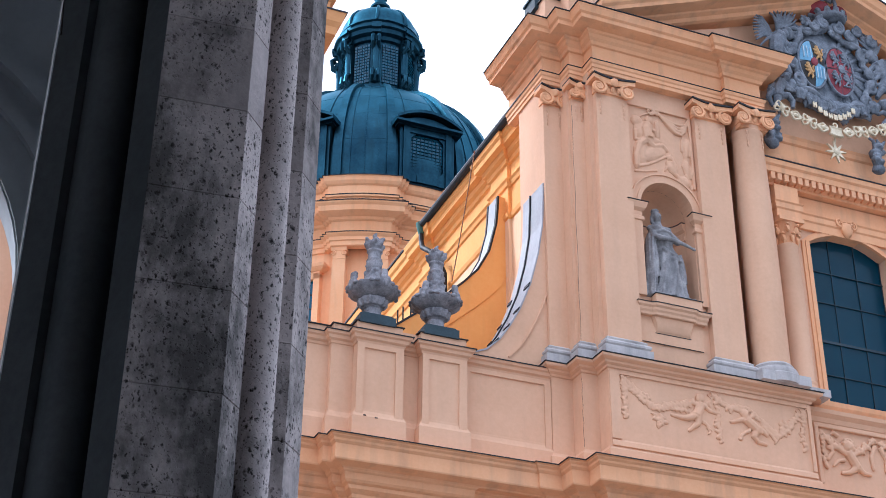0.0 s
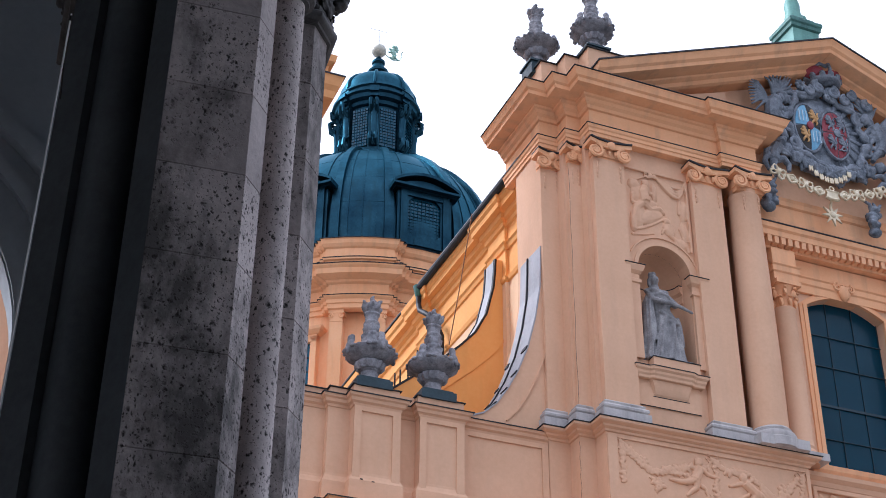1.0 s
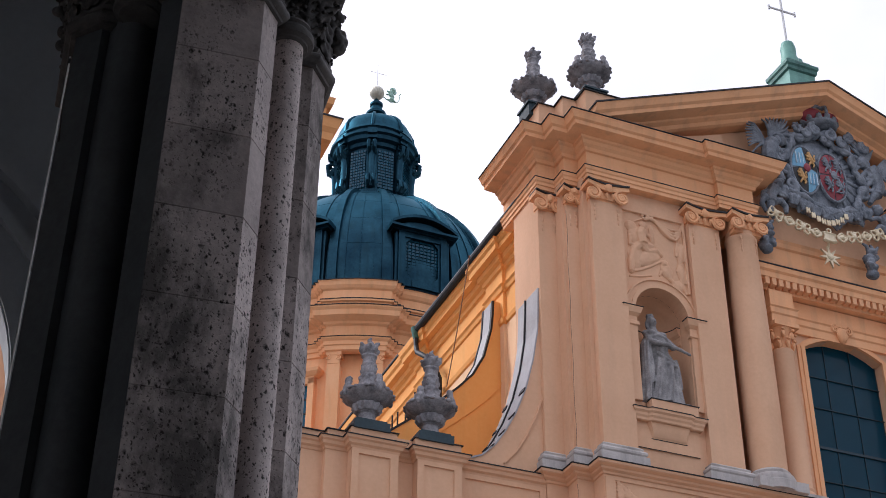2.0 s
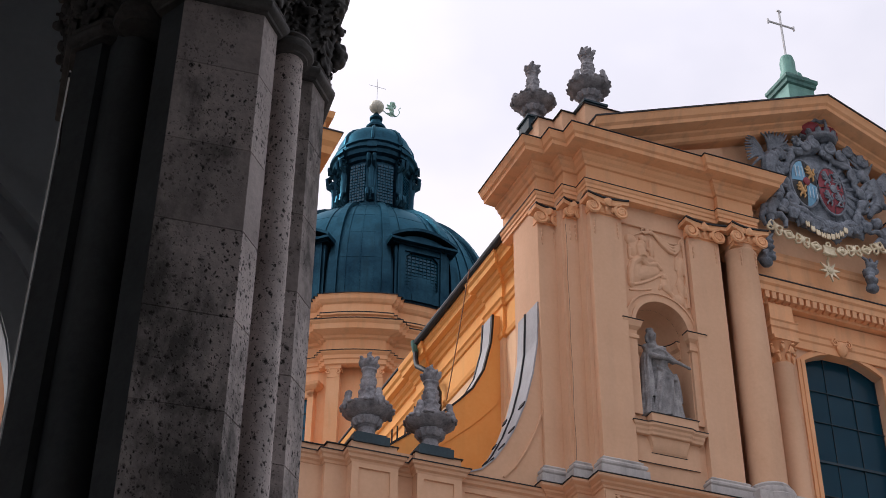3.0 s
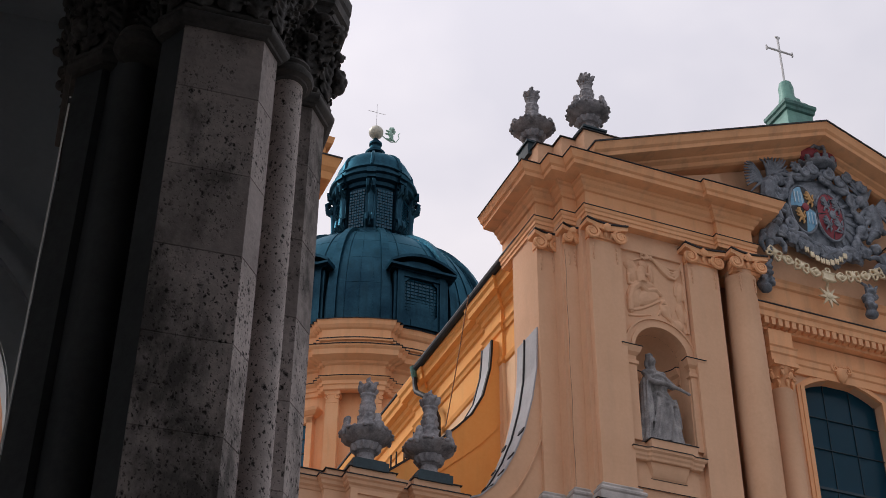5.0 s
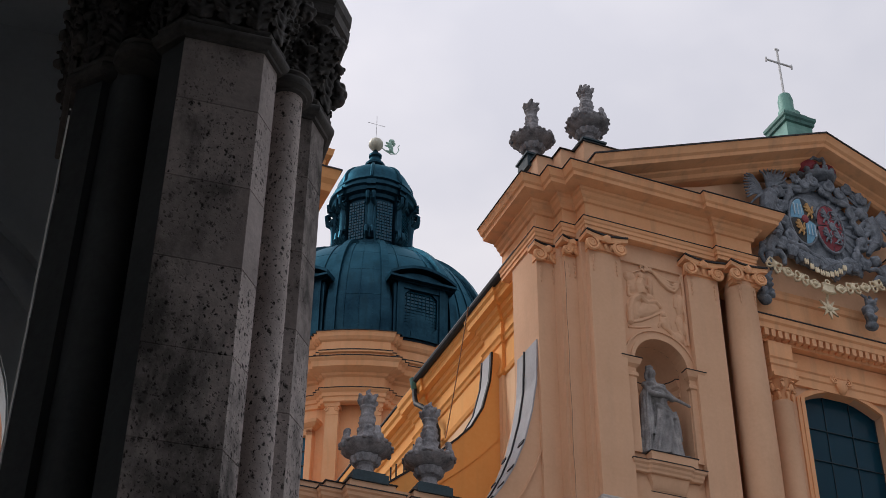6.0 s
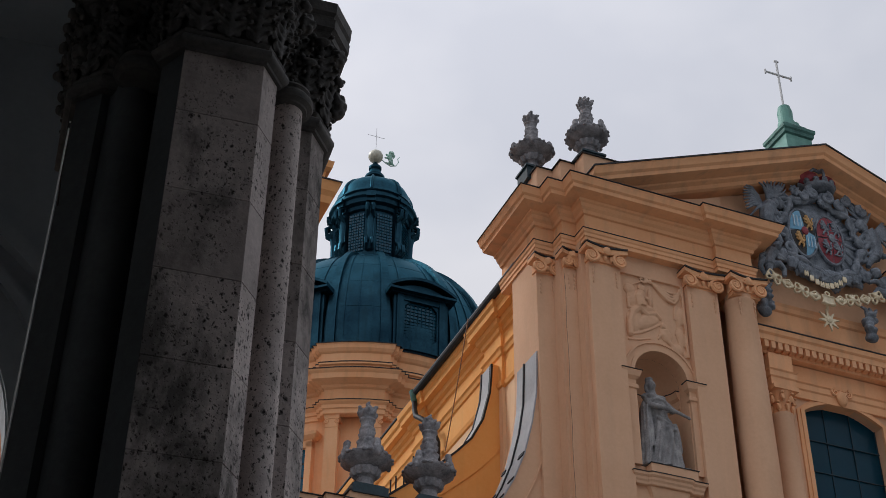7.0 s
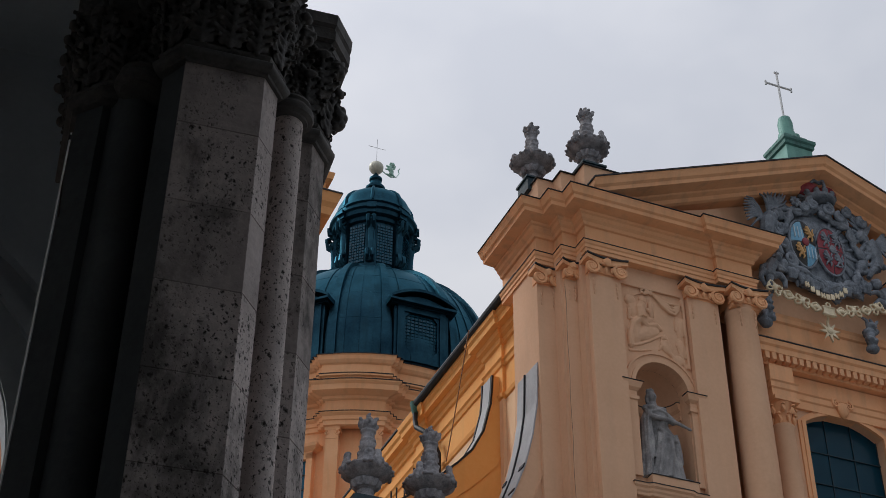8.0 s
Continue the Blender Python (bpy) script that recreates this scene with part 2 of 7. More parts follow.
CARVED = []   # carved parts whose overlapping masses are grown into one skin at the end


def skin_carvings():
    depsgraph = bpy.context.evaluated_depsgraph_get()
    skins = [bpy.data.meshes.new_from_object(ob.evaluated_get(depsgraph)) for ob, _ in CARVED]
    for (ob, smooth), me in zip(CARVED, skins):
        old = ob.data
        me.name = old.name
        ob.modifiers.clear()
        ob.data = me
        if old.users == 0:
            bpy.data.meshes.remove(old)
        for f in me.polygons:
            f.use_smooth = smooth
        if smooth:
            me.set_sharp_from_angle(angle=radians(60))


def part(name, bm, mat, parent=None, label="", smooth=False, fuse=0.0):
    bmesh.ops.recalc_face_normals(bm, faces=bm.faces)
    bm.transform(lay)
    me = bpy.data.meshes.new(name)
    bm.to_mesh(me)
    bm.free()
    me.materials.append(mat)
    if smooth:
        me.set_sharp_from_angle(angle=radians(38))
        for f in me.polygons:
            f.use_smooth = True
    ob = new(name, me)
    if fuse:
        mod = ob.modifiers.new("skin", "REMESH")
        mod.mode, mod.voxel_size = "VOXEL", fuse
        CARVED.append((ob, smooth))
    if parent:
        ob.parent = parent
        top = parent.matrix_basis if parent.parent is None else parent.parent.matrix_basis @ parent.matrix_parent_inverse @ parent.matrix_basis
        ob.matrix_parent_inverse = top.inverted()
    if label:
        tagged(ob, label)
    return ob


def box(bm, x0, x1, y0, y1, z0, z1):
    v = [bm.verts.new((x, y, z)) for x in (x0, x1) for y in (y0, y1) for z in (z0, z1)]
    for f in ((0, 1, 3, 2), (4, 6, 7, 5), (0, 4, 5, 1), (2, 3, 7, 6), (0, 2, 6, 4), (1, 5, 7, 3)):
        bm.faces.new([v[i] for i in f])


def sweep(bm, path, prof, closed=False):
    """A moulding: the profile [(out, z)] carried with mitred corners along the plan line; out is to the right of the way."""
    pts = [Vector(p) for p in path]
    n = len(pts)
    rings = []
    for i, p in enumerate(pts):
        dirs = []
        if i > 0 or closed:
            dirs.append((p - pts[i - 1]).normalized())
        if i < n - 1 or closed:
            dirs.append((pts[(i + 1) % n] - p).normalized())
        ns = [Vector((d.y, -d.x)) for d in dirs]
        m = ns[0] if len(ns) == 1 else (ns[0] + ns[1]) / max(0.2, 1 + ns[0].dot(ns[1]))
        rings.append([bm.verts.new((p.x + m.x * o, p.y + m.y * o, z)) for o, z in prof])
    k = len(prof)
    for i in range(n if closed else n - 1):
        a, b = rings[i], rings[(i + 1) % n]
        for j in range(k):
            bm.faces.new((a[j], a[(j + 1) % k], b[(j + 1) % k], b[j]))
    if not closed:
        bm.faces.new(rings[0])
        bm.faces.new(rings[-1][::-1])


def wall_profile(z0, z1, thick=0.6, out=0.0):
    return [(out, z0), (out, z1), (-thick, z1), (-thick, z0)]


def prism(bm, outline, y0, y1):
    """A closed outline in x and z, drawn out from y0 to y1."""
    a = [bm.verts.new((x, y0, z)) for x, z in outline]
    b = [bm.verts.new((x, y1, z)) for x, z in outline]
    n = len(a)
    bm.faces.new(a)
    bm.faces.new(b[::-1])
    for i in range(n):
        bm.faces.new((a[i], b[i], b[(i + 1) % n], a[(i + 1) % n]))


def strip(bm, line, y0, y1, thick):
    """A bent sheet that follows a line in x and z, from y0 to y1."""
    n = len(line)
    rows = []
    for i, (x, z) in enumerate(line):
        a, b = Vector(line[max(0, i - 1)]), Vector(line[min(n - 1, i + 1)])
        d = (b - a).normalized()
        nx, nz = -d.y * thick, d.x * thick
        rows.append([bm.verts.new(c) for c in ((x, y0, z), (x, y1, z), (x + nx, y1, z + nz), (x + nx, y0, z + nz))])
    for p, q in zip(rows, rows[1:]):
        for j in range(4):
            bm.faces.new((p[j], p[(j + 1) % 4], q[(j + 1) % 4], q[j]))
    bm.faces.new(rows[0])
    bm.faces.new(rows[-1][::-1])


def lathe(bm, cx, cy, prof, n=32, wobble=None, a0=0.0, a1=360.0):
    """Turns the profile [(r, z)] about the upright line at cx, cy."""
    full = abs(a1 - a0) >= 360
    rings = []
    for i in range(n if full else n + 1):
        a = radians(a0 + (a1 - a0) * i / n)
        ring = []
        for r, z in prof:
            k = r * (wobble(a, z) if wobble else 1)
            ring.append(bm.verts.new((cx + k * math.sin(a), cy - k * math.cos(a), z)))
        rings.append(ring)
    m = len(rings)
    for i in range(m if full else m - 1):
        a, b = rings[i], rings[(i + 1) % m]
        for j in range(len(prof) - 1):
            bm.faces.new((a[j], b[j], b[j + 1], a[j + 1]))
    if full:
        for j in (0, -1):
            if prof[j][0] > 1e-4:
                bm.faces.new([r[j] for r in rings])
    return rings


def tube(bm, pts, radius, n=6, taper=1.0):
    """A round rod along points; the radius runs to radius * taper at its end."""
    pts = [Vector(p) for p in pts]
    rings = []
    side = None
    for i, p in enumerate(pts):
        d = (pts[min(i + 1, len(pts) - 1)] - pts[max(i - 1, 0)]).normalized()
        ref = side if side is not None else (Vector((0, 0, 1)) if abs(d.z) < 0.9 else Vector((1, 0, 0)))
        u = d.cross(ref).cross(d)
        if u.length < 1e-6:
            u = d.orthogonal()
        u.normalize()
        side = u
        w = d.cross(u)
        r = radius * (1 + (taper - 1) * i / max(1, len(pts) - 1))
        rings.append([bm.verts.new(p + u * (r * math.cos(2 * math.pi * k / n)) + w * (r * math.sin(2 * math.pi * k / n))) for k in range(n)])
    for a, b in zip(rings, rings[1:]):
        for k in range(n):
            bm.faces.new((a[k], a[(k + 1) % n], b[(k + 1) % n], b[k]))
    bm.faces.new(rings[0])
    bm.faces.new(rings[-1][::-1])


def blob(bm, at, size, turn=(0, 0, 0), rough=0.0, n=2):
    """A rounded lump, its surface uneven by rough."""
    made = bmesh.ops.create_icosphere(bm, subdivisions=n, radius=1.0)["verts"]
    m = pose(*at, *turn)
    for v in made:
        c = v.co.copy()
        if rough:
            c *= 1 + rough * noise.noise(c * 2.3 + Vector(at) * 3.1)
        v.co = m @ Vector((c.x * size[0], c.y * size[1], c.z * size[2]))


def spiral(cx, cz, y, r, turns, flip=1, n=22, start=90):
    pts = []
    for i in range(n + 1):
        f = i / n
        a = radians(start) + flip * f * turns * 2 * math.pi
        rr = r * (1 - 0.86 * f)
        pts.append((cx + rr * math.cos(a), y, cz + rr * math.sin(a)))
    return pts


def shared(name, me, parent, at):
    """A piece that shares its mesh with alike pieces; at is a world place."""
    ob = new(name, me)
    ob.parent = parent
    ob.matrix_parent_inverse = parent.matrix_basis.inverted()
    ob.matrix_basis = at if isinstance(at, Matrix) else Matrix.Translation(at)
    return ob

# ---- ground ----
bm = bmesh.new()
bm.faces.new([bm.verts.new((1800 * math.cos(radians(a)), 1800 * math.sin(radians(a)), 0)) for a in range(0, 360, 15)])
tagged(part("ground", bm, PAVING), "grey stone paved square", "ground", kind="structure")

# ---- church front ----
front = thing("church", (0, 3, 0), "ochre plastered baroque church front with pilasters and open pediment", "church")
AX, BX, CX_, EX = -11.37, -10.05, -4.97, -3.55   # outer corner, inner pier, end of the pier wall, end of its entablature


def half_path(s, back, end):
    """Plan line of the stepped corner pier: side, outer pilaster, half step, inner pier. s: -1 south, 1 north."""
    pts = [(AX, back), (AX, 1.3), (-10.65, 1.3), (-10.65, 0.65), (-10.1, 0.65), (-10.1, 0.0), (-4.97, 0.0), (-4.97, -0.2), (EX, -0.2), (EX, end)]
    return pts if s < 0 else [(-x, y) for x, y in pts[::-1]]


def mirrored(s, pts):
    return pts if s < 0 else [(-x, y) for x, y in pts[::-1]]


FRIEZE = [(0.0, 31.46), (0.06, 31.46), (0.06, 31.6), (0.10, 31.62), (0.10, 31.74), (0.14, 31.78), (0.17, 31.88), (0.02, 31.92), (0.02, 32.56),
          (0.10, 32.58), (0.13, 32.70), (0.22, 32.78), (0.26, 32.90), (0.33, 32.94), (0.35, 33.02), (0.78, 33.06), (0.80, 33.20), (0.88, 33.25), (0.96, 33.42), (1.0, 33.48), (-0.5, 33.54), (-0.5, 31.46)]
PEDESTAL = [(0.0, 17.25), (0.10, 17.3), (0.10, 17.75), (0.04, 17.82), (0.0, 17.9), (0.0, 20.38), (0.05, 20.40), (0.07, 20.46), (0.16, 20.51), (0.18, 20.57), (0.30, 20.62), (0.33, 20.65), (0.34, 20.72), (-0.5, 20.78), (-0.5, 17.25)]
CORONA = [(-0.4, 16.25), (0.56, 16.25), (0.60, 16.29), (0.9, 16.36), (0.92, 16.40), (0.92, 16.80), (0.95, 16.83), (0.99, 16.87), (1.0, 16.93), (1.06, 16.98), (1.08, 17.02), (1.12, 17.03), (1.12, 17.06), (-0.4, 17.26)]
BED = [(0.0, 14.5), (0.0, 15.4), (0.06, 15.44), (0.08, 15.56), (0.12, 15.6), (0.12, 15.7), (0.28, 15.80), (0.30, 15.90), (0.40, 15.94), (0.46, 16.0), (0.48, 16.18), (0.54, 16.22), (0.56, 16.255), (-0.4, 16.255), (-0.4, 14.5)]


def lip(prof_out, z, t=0.012):
    """Sheet flashing on the top edge of a moulding."""
    return [(prof_out + 0.03, z - 0.014), (prof_out + 0.03, z + t), (-0.3, z + t + 0.06), (-0.3, z + 0.02)]


for s in (-1, 1):
    bm = bmesh.new()
    sweep(bm, half_path(s, 4.1, 1.2), FRIEZE)
    ent = part("entablature", bm, PLASTER_TRIM, front)
    bm = bmesh.new()
    sweep(bm, half_path(s, 4.1, 1.2), lip(1.0, 33.51))
    part("flashing", bm, FLASHING, ent, "dark sheet-metal edge")
    bm = bmesh.new()
    sweep(bm, half_path(s, 4.1, 1.2), lip(0.16, 31.9, 0.01))
    part("flashing", bm, FLASHING, ent, "dark sheet-metal edge")
    ped_path = mirrored(s, [(AX - 0.05, 3.3), (AX - 0.05, 1.25), (-10.7, 1.25), (-10.7, 0.6), (-10.15, 0.6), (-10.15, -0.05), (-2.9, -0.05), (-2.9, 1.0)])
    bm = bmesh.new()
    sweep(bm, ped_path, PEDESTAL)
    ped = part("pedestal", bm, PLASTER, front)
    bm = bmesh.new()
    sweep(bm, ped_path, lip(0.34, 20.74, 0.012))
    part("flashing", bm, FLASHING, ped, "dark sheet-metal edge")
    low_path = mirrored(s, [(-24.0, 2.1), (-17.85, 2.1), (-17.85, 1.72), (-17.6, 1.72), (-17.6, 1.35), (-11.42, 1.35), (-11.42, 1.25), (-10.7, 1.25), (-10.7, 0.6), (-10.15, 0.6), (-10.15, -0.05), (-2.9, -0.05), (-2.9, 0.5), (0, 0.5)])
    bm = bmesh.new()
    sweep(bm, low_path, CORONA)
    low = part("cornice", bm, PLASTER_TRIM, front)
    bed_path = mirrored(s, [(-24.0, 2.1), (-17.85, 2.1), (-17.85, 1.72), (-17.6, 1.72), (-17.6, 1.35), (-14.62, 1.35), (-14.62, 1.62), (-11.42, 1.62), (-11.42, 1.25), (-10.7, 1.25), (-10.7, 0.6), (-10.15, 0.6), (-10.15, -0.05), (-2.9, -0.05), (-2.9, 0.5), (0, 0.5)])
    bm = bmesh.new()
    sweep(bm, bed_path, BED)
    part("bed_moulding", bm, PLASTER_TRIM, low)
    bm = bmesh.new()
    sweep(bm, low_path, lip(1.12, 17.06, 0.012))
    part("flashing", bm, FLASHING, low, "dark sheet-metal edge")
    bm = bmesh.new()
    sweep(bm, bed_path, wall_profile(-0.1, 14.5, 1.0))
    part("wall", bm, PLASTER, front)
    # attic block over the corner pier, behind the cornice
    bm = bmesh.new()
    sweep(bm, mirrored(s, [(AX, 3.4), (AX, 1.0), (-10.75, 1.0), (-10.75, 0.35), (-10.2, 0.35), (-10.2, -0.35), (-8.2, -0.35), (-8.2, 1.6)]), wall_profile(33.5, 35.05, 1.2))
    att = part("attic", bm, PLASTER, front)
    bm = bmesh.new()
    sweep(bm, mirrored(s, [(AX, 3.4), (AX, 1.0), (-10.75, 1.0), (-10.75, 0.35), (-10.2, 0.35), (-10.2, -0.35), (-8.2, -0.35), (-8.2, 1.6)]), lip(0.04, 35.06))
    part("flashing", bm, FLASHING, att, "dark sheet-metal edge")
    # wall of the corner pier, with its steps, and the stretch behind the pilasters
    bm = bmesh.new()
    sweep(bm, mirrored(s, [(AX, 3.3), (AX, 1.42), (-10.75, 1.42), (-10.75, 0.8), (-10.2, 0.8), (-10.2, 0.25), (-8.9, 0.25)]), wall_profile(20.7, 31.6, 0.5))
    part("wall", bm, PLASTER, front)

# thin dark tubes draw the joint line between the pilasters
for z0, z1, x, y in ((21.5, 30.35, -10.66, 0.63), (17.95, 20.2, -10.72, 0.58)):
    bm = bmesh.new()
    tube(bm, [(x + 0.015 * math.sin(i * 1.9), y, z0 + (z1 - z0) * i / 12) for i in range(13)], 0.005, 5)
    part("conductor", bm, FLASHING, front, "thin dark line at the pilaster joint")

# pilasters: (x0, x1, face y)
PILASTERS = [(-11.40, -10.62, 1.3), (-10.65, -10.12, 0.65), (-10.05, -8.85, 0.0), (-6.23, -5.0, 0.0)]


def scroll_capital(bm, x0, x1, y, z0, z1):
    """Ionic capital: necking, egg band, two volutes and a curved abacus."""
    w = x1 - x0
    h = z1 - z0
    box(bm, x0 - 0.02, x1 + 0.02, y - 0.06, y + 0.3, z0 + 0.30 * h, z0 + 0.72 * h)
    r = min(0.29, 0.36 * w)
    box(bm, x0 + 0.012, x1 - 0.012, y + 0.015, y + 0.33, 30.5, 31.5)
    for k, fx in ((-1, x0 + 0.05), (1, x1 - 0.05)):
        tube(bm, spiral(fx, z0 + 0.46 * h, y - 0.16, r, 2.0, flip=k, start=90), 0.06, 5, 0.7)
        blob(bm, (fx, y - 0.10, z0 + 0.46 * h), (r * 0.9, 0.10, r * 0.9), n=1)
    tube(bm, [(x0 + 0.05 + (w - 0.1) * i / 8, y - 0.17, z0 + 0.46 * h + r - 0.10 * math.sin(math.pi * i / 8)) for i in range(9)], 0.055, 5)
    for i in range(3):
        blob(bm, (x0 + w * (0.3 + 0.2 * i), y - 0.10, z0 + 0.5 * h), (0.08, 0.08, 0.14), n=1)
    blob(bm, ((x0 + x1) / 2, y - 0.17, z0 + 0.82 * h), (0.16, 0.12, 0.17), rough=0.4)
    n = 8
    outline = []
    for i in range(n + 1):
        outline.append((x0 - 0.19 + (w + 0.38) * i / n, y - 0.28 + 0.13 * math.sin(math.pi * i / n)))
    top = [(x0 - 0.19, y + 0.3), *outline, (x1 + 0.19, y + 0.3)]
    a = [bm.verts.new((x, yy, z0 + 0.80 * h)) for x, yy in top]
    b = [bm.verts.new((x, yy, z1)) for x, yy in top]
    bm.faces.new(a)
    bm.faces.new(b[::-1])
    for i in range(len(top)):
        j = (i + 1) % len(top)
        bm.faces.new((a[i], a[j], b[j], b[i]))
    return top


def bell_drops(bm, fx, y, z):
    """A husk pendant that hangs below a capital."""
    for i in range(4):
        blob(bm, (fx, y - 0.01, z - 0.10 - 0.17 * i), (0.055 - 0.007 * i, 0.05, 0.11), rough=0.3, n=1)


def flat_cover(bm, top, z):
    a = [bm.verts.new((x, y - 0.05, z)) for x, y in top]
    b = [bm.verts.new((x, y - 0.05, z + 0.06)) for x, y in top]
    bm.faces.new(a)
    bm.faces.new(b[::-1])
    for i in range(len(top)):
        j = (i + 1) % len(top)
        bm.faces.new((a[i], a[j], b[j], b[i]))


def flip_x(bm):
    bmesh.ops.scale(bm, vec=(-1, 1, 1), verts=bm.verts)


def made(name, builder, mat, parent, s, label="", smooth=False, fuse=0.0):
    """One part built by a function of a bmesh, turned over for the north half."""
    bm = bmesh.new()
    keep = builder(bm)
    if s > 0:
        flip_x(bm)
    return part(name, bm, mat, parent, label, smooth, fuse), keep


CB_Y = 0.47
BASE_PROFILE = [(0.0, 20.74), (0.24, 20.76), (0.24, 21.10), (0.18, 21.13), (0.15, 21.15), (0.20, 21.19), (0.21, 21.25), (0.17, 21.31), (0.10, 21.35), (0.12, 21.41), (0.05, 21.47), (0.0, 21.5)]
for s in (-1, 1):
    for x0, x1, y in PILASTERS:
        def shaft(bm):
            box(bm, x0, x1, y, y + 0.34, 21.5, 30.6)
        pil, _ = made("pilaster", shaft, PLASTER, front, s)

        def cap(bm):
            return scroll_capital(bm, x0, x1, y, 30.45, 31.22)
        _, top = made("capital", cap, PLASTER_TRIM, pil, s, smooth=True)
        for fx in (x0 + 0.16, x1 - 0.16):
            made("pendant", lambda bm: bell_drops(bm, fx, y, 30.45), PLASTER, pil, s, smooth=True)
        made("cover", lambda bm: flat_cover(bm, top, 31.22), FLASHING, pil, s, "dark sheet-metal cover")

        def base(bm):
            sweep(bm, [(x0, y + 0.3), (x0, y), (x1, y), (x1, y + 0.3)], BASE_PROFILE)
        made("base", base, BASE_STONE, pil, s, "weathered grey stone base")

    # round column at the inner edge of the pier
    cx, cy = -4.05, 0.12
    bm = bmesh.new()
    lathe(bm, cx * -s, cy, [(0.60, 21.5), (0.61, 24.0), (0.60, 26.0), (0.57, 28.5), (0.53, 30.3), (0.57, 30.36), (0.57, 30.44), (0.52, 30.5), (0.52, 30.7)], 32)
    col = part("column", bm, PLASTER, front, smooth=True)

    def cap(bm):
        top = scroll_capital(bm, cx - 0.56, cx + 0.56, cy - 0.5, 30.42, 31.19)
        box(bm, cx - 0.5, cx + 0.5, cy - 0.4, cy + 0.9, 30.7, 31.4)
        return top
    _, top = made("capital", cap, PLASTER_TRIM, col, s, smooth=True)
    for fx in (cx - 0.3, cx + 0.3):
        made("pendant", lambda bm: bell_drops(bm, fx, cy - 0.45, 30.4), PLASTER, col, s, smooth=True)
    made("cover", lambda bm: flat_cover(bm, top, 31.19), FLASHING, col, s, "dark sheet-metal cover")
    bm = bmesh.new()
    lathe(bm, cx * -s, cy, [(0.2, 20.76), (0.86, 20.76), (0.86, 21.05), (0.80, 21.1), (0.82, 21.2), (0.78, 21.3), (0.67, 21.36), (0.69, 21.44), (0.62, 21.52), (0.3, 21.54)], 32)
    bs_ = part("base", bm, BASE_STONE, col, "weathered grey stone base", True)
    made("plinth", lambda bm: box(bm, cx - 0.9, cx + 0.92, cy - 0.74, cy + 0.7, 20.74, 21.07), BASE_STONE, col, s, "weathered grey stone plinth")
    made("plinth", lambda bm: box(bm, cx + 0.924, -2.1, CB_Y - 0.66, CB_Y + 0.2, 20.72, 20.98), BASE_STONE, col, s, "weathered grey stone plinth")
    # dark slot behind the column
    bm = bmesh.new()
    box(bm, min(s * 5.3, s * 3.1), max(s * 5.3, s * 3.1), 2.3, 2.5, 20.7, 31.6)
    part("wall", bm, PLASTER, front)
    bm = bmesh.new()
    box(bm, min(s * 3.45, s * 3.15), max(s * 3.45, s * 3.15), 1.23, 2.3, 20.7, 31.6)
    part("wall", bm, PLASTER, front)
    bm = bmesh.new()
    box(bm, min(s * 5.3, s * 4.97), max(s * 5.3, s * 4.97), 0.35, 2.3, 20.7, 31.6)
    part("wall", bm, PLASTER, front)


# wall between the inner pilasters with its arched niche: centre, half width, springing
NX, NW, NS, NB = -7.48, 1.0, 26.72, 23.3


def niche_wall(bm):
    arc = [(NX + NW * math.cos(radians(a)), NS + NW * math.sin(radians(a))) for a in range(180, -1, -10)]
    prism(bm, [(-8.9, NB), (NX - NW, NB), *arc, (NX + NW, NB), (-5.0, NB), (-5.0, 31.6), (-8.9, 31.6)], 0.25, 0.75)


def niche_apron(bm):
    box(bm, -8.9, -5.0, 0.25, 0.75, 20.7, NB)


def niche_shell(bm):
    rings = []
    for i in range(13):
        a = radians(180 + 180 * i / 12)
        rings.append([bm.verts.new((NX + NW * math.cos(a), 0.75 - NW * math.sin(a) * 0.9, z)) for z in (NB - 0.05, NS)])
    for a, b in zip(rings, rings[1:]):
        bm.faces.new((a[0], b[0], b[1], a[1]))
    dome = []
    for j in range(7):
        e = radians(90 * j / 6)
        dome.append([bm.verts.new((NX + NW * math.cos(e) * math.cos(radians(180 + 15 * i)), 0.75 - NW * 0.9 * math.cos(e) * math.sin(radians(180 + 15 * i)), NS + NW * math.sin(e))) for i in range(13)])
    for a, b in zip(dome, dome[1:]):
        for i in range(12):
            bm.faces.new((a[i], a[i + 1], b[i + 1], b[i]))
    bmesh.ops.remove_doubles(bm, verts=bm.verts, dist=1e-4)


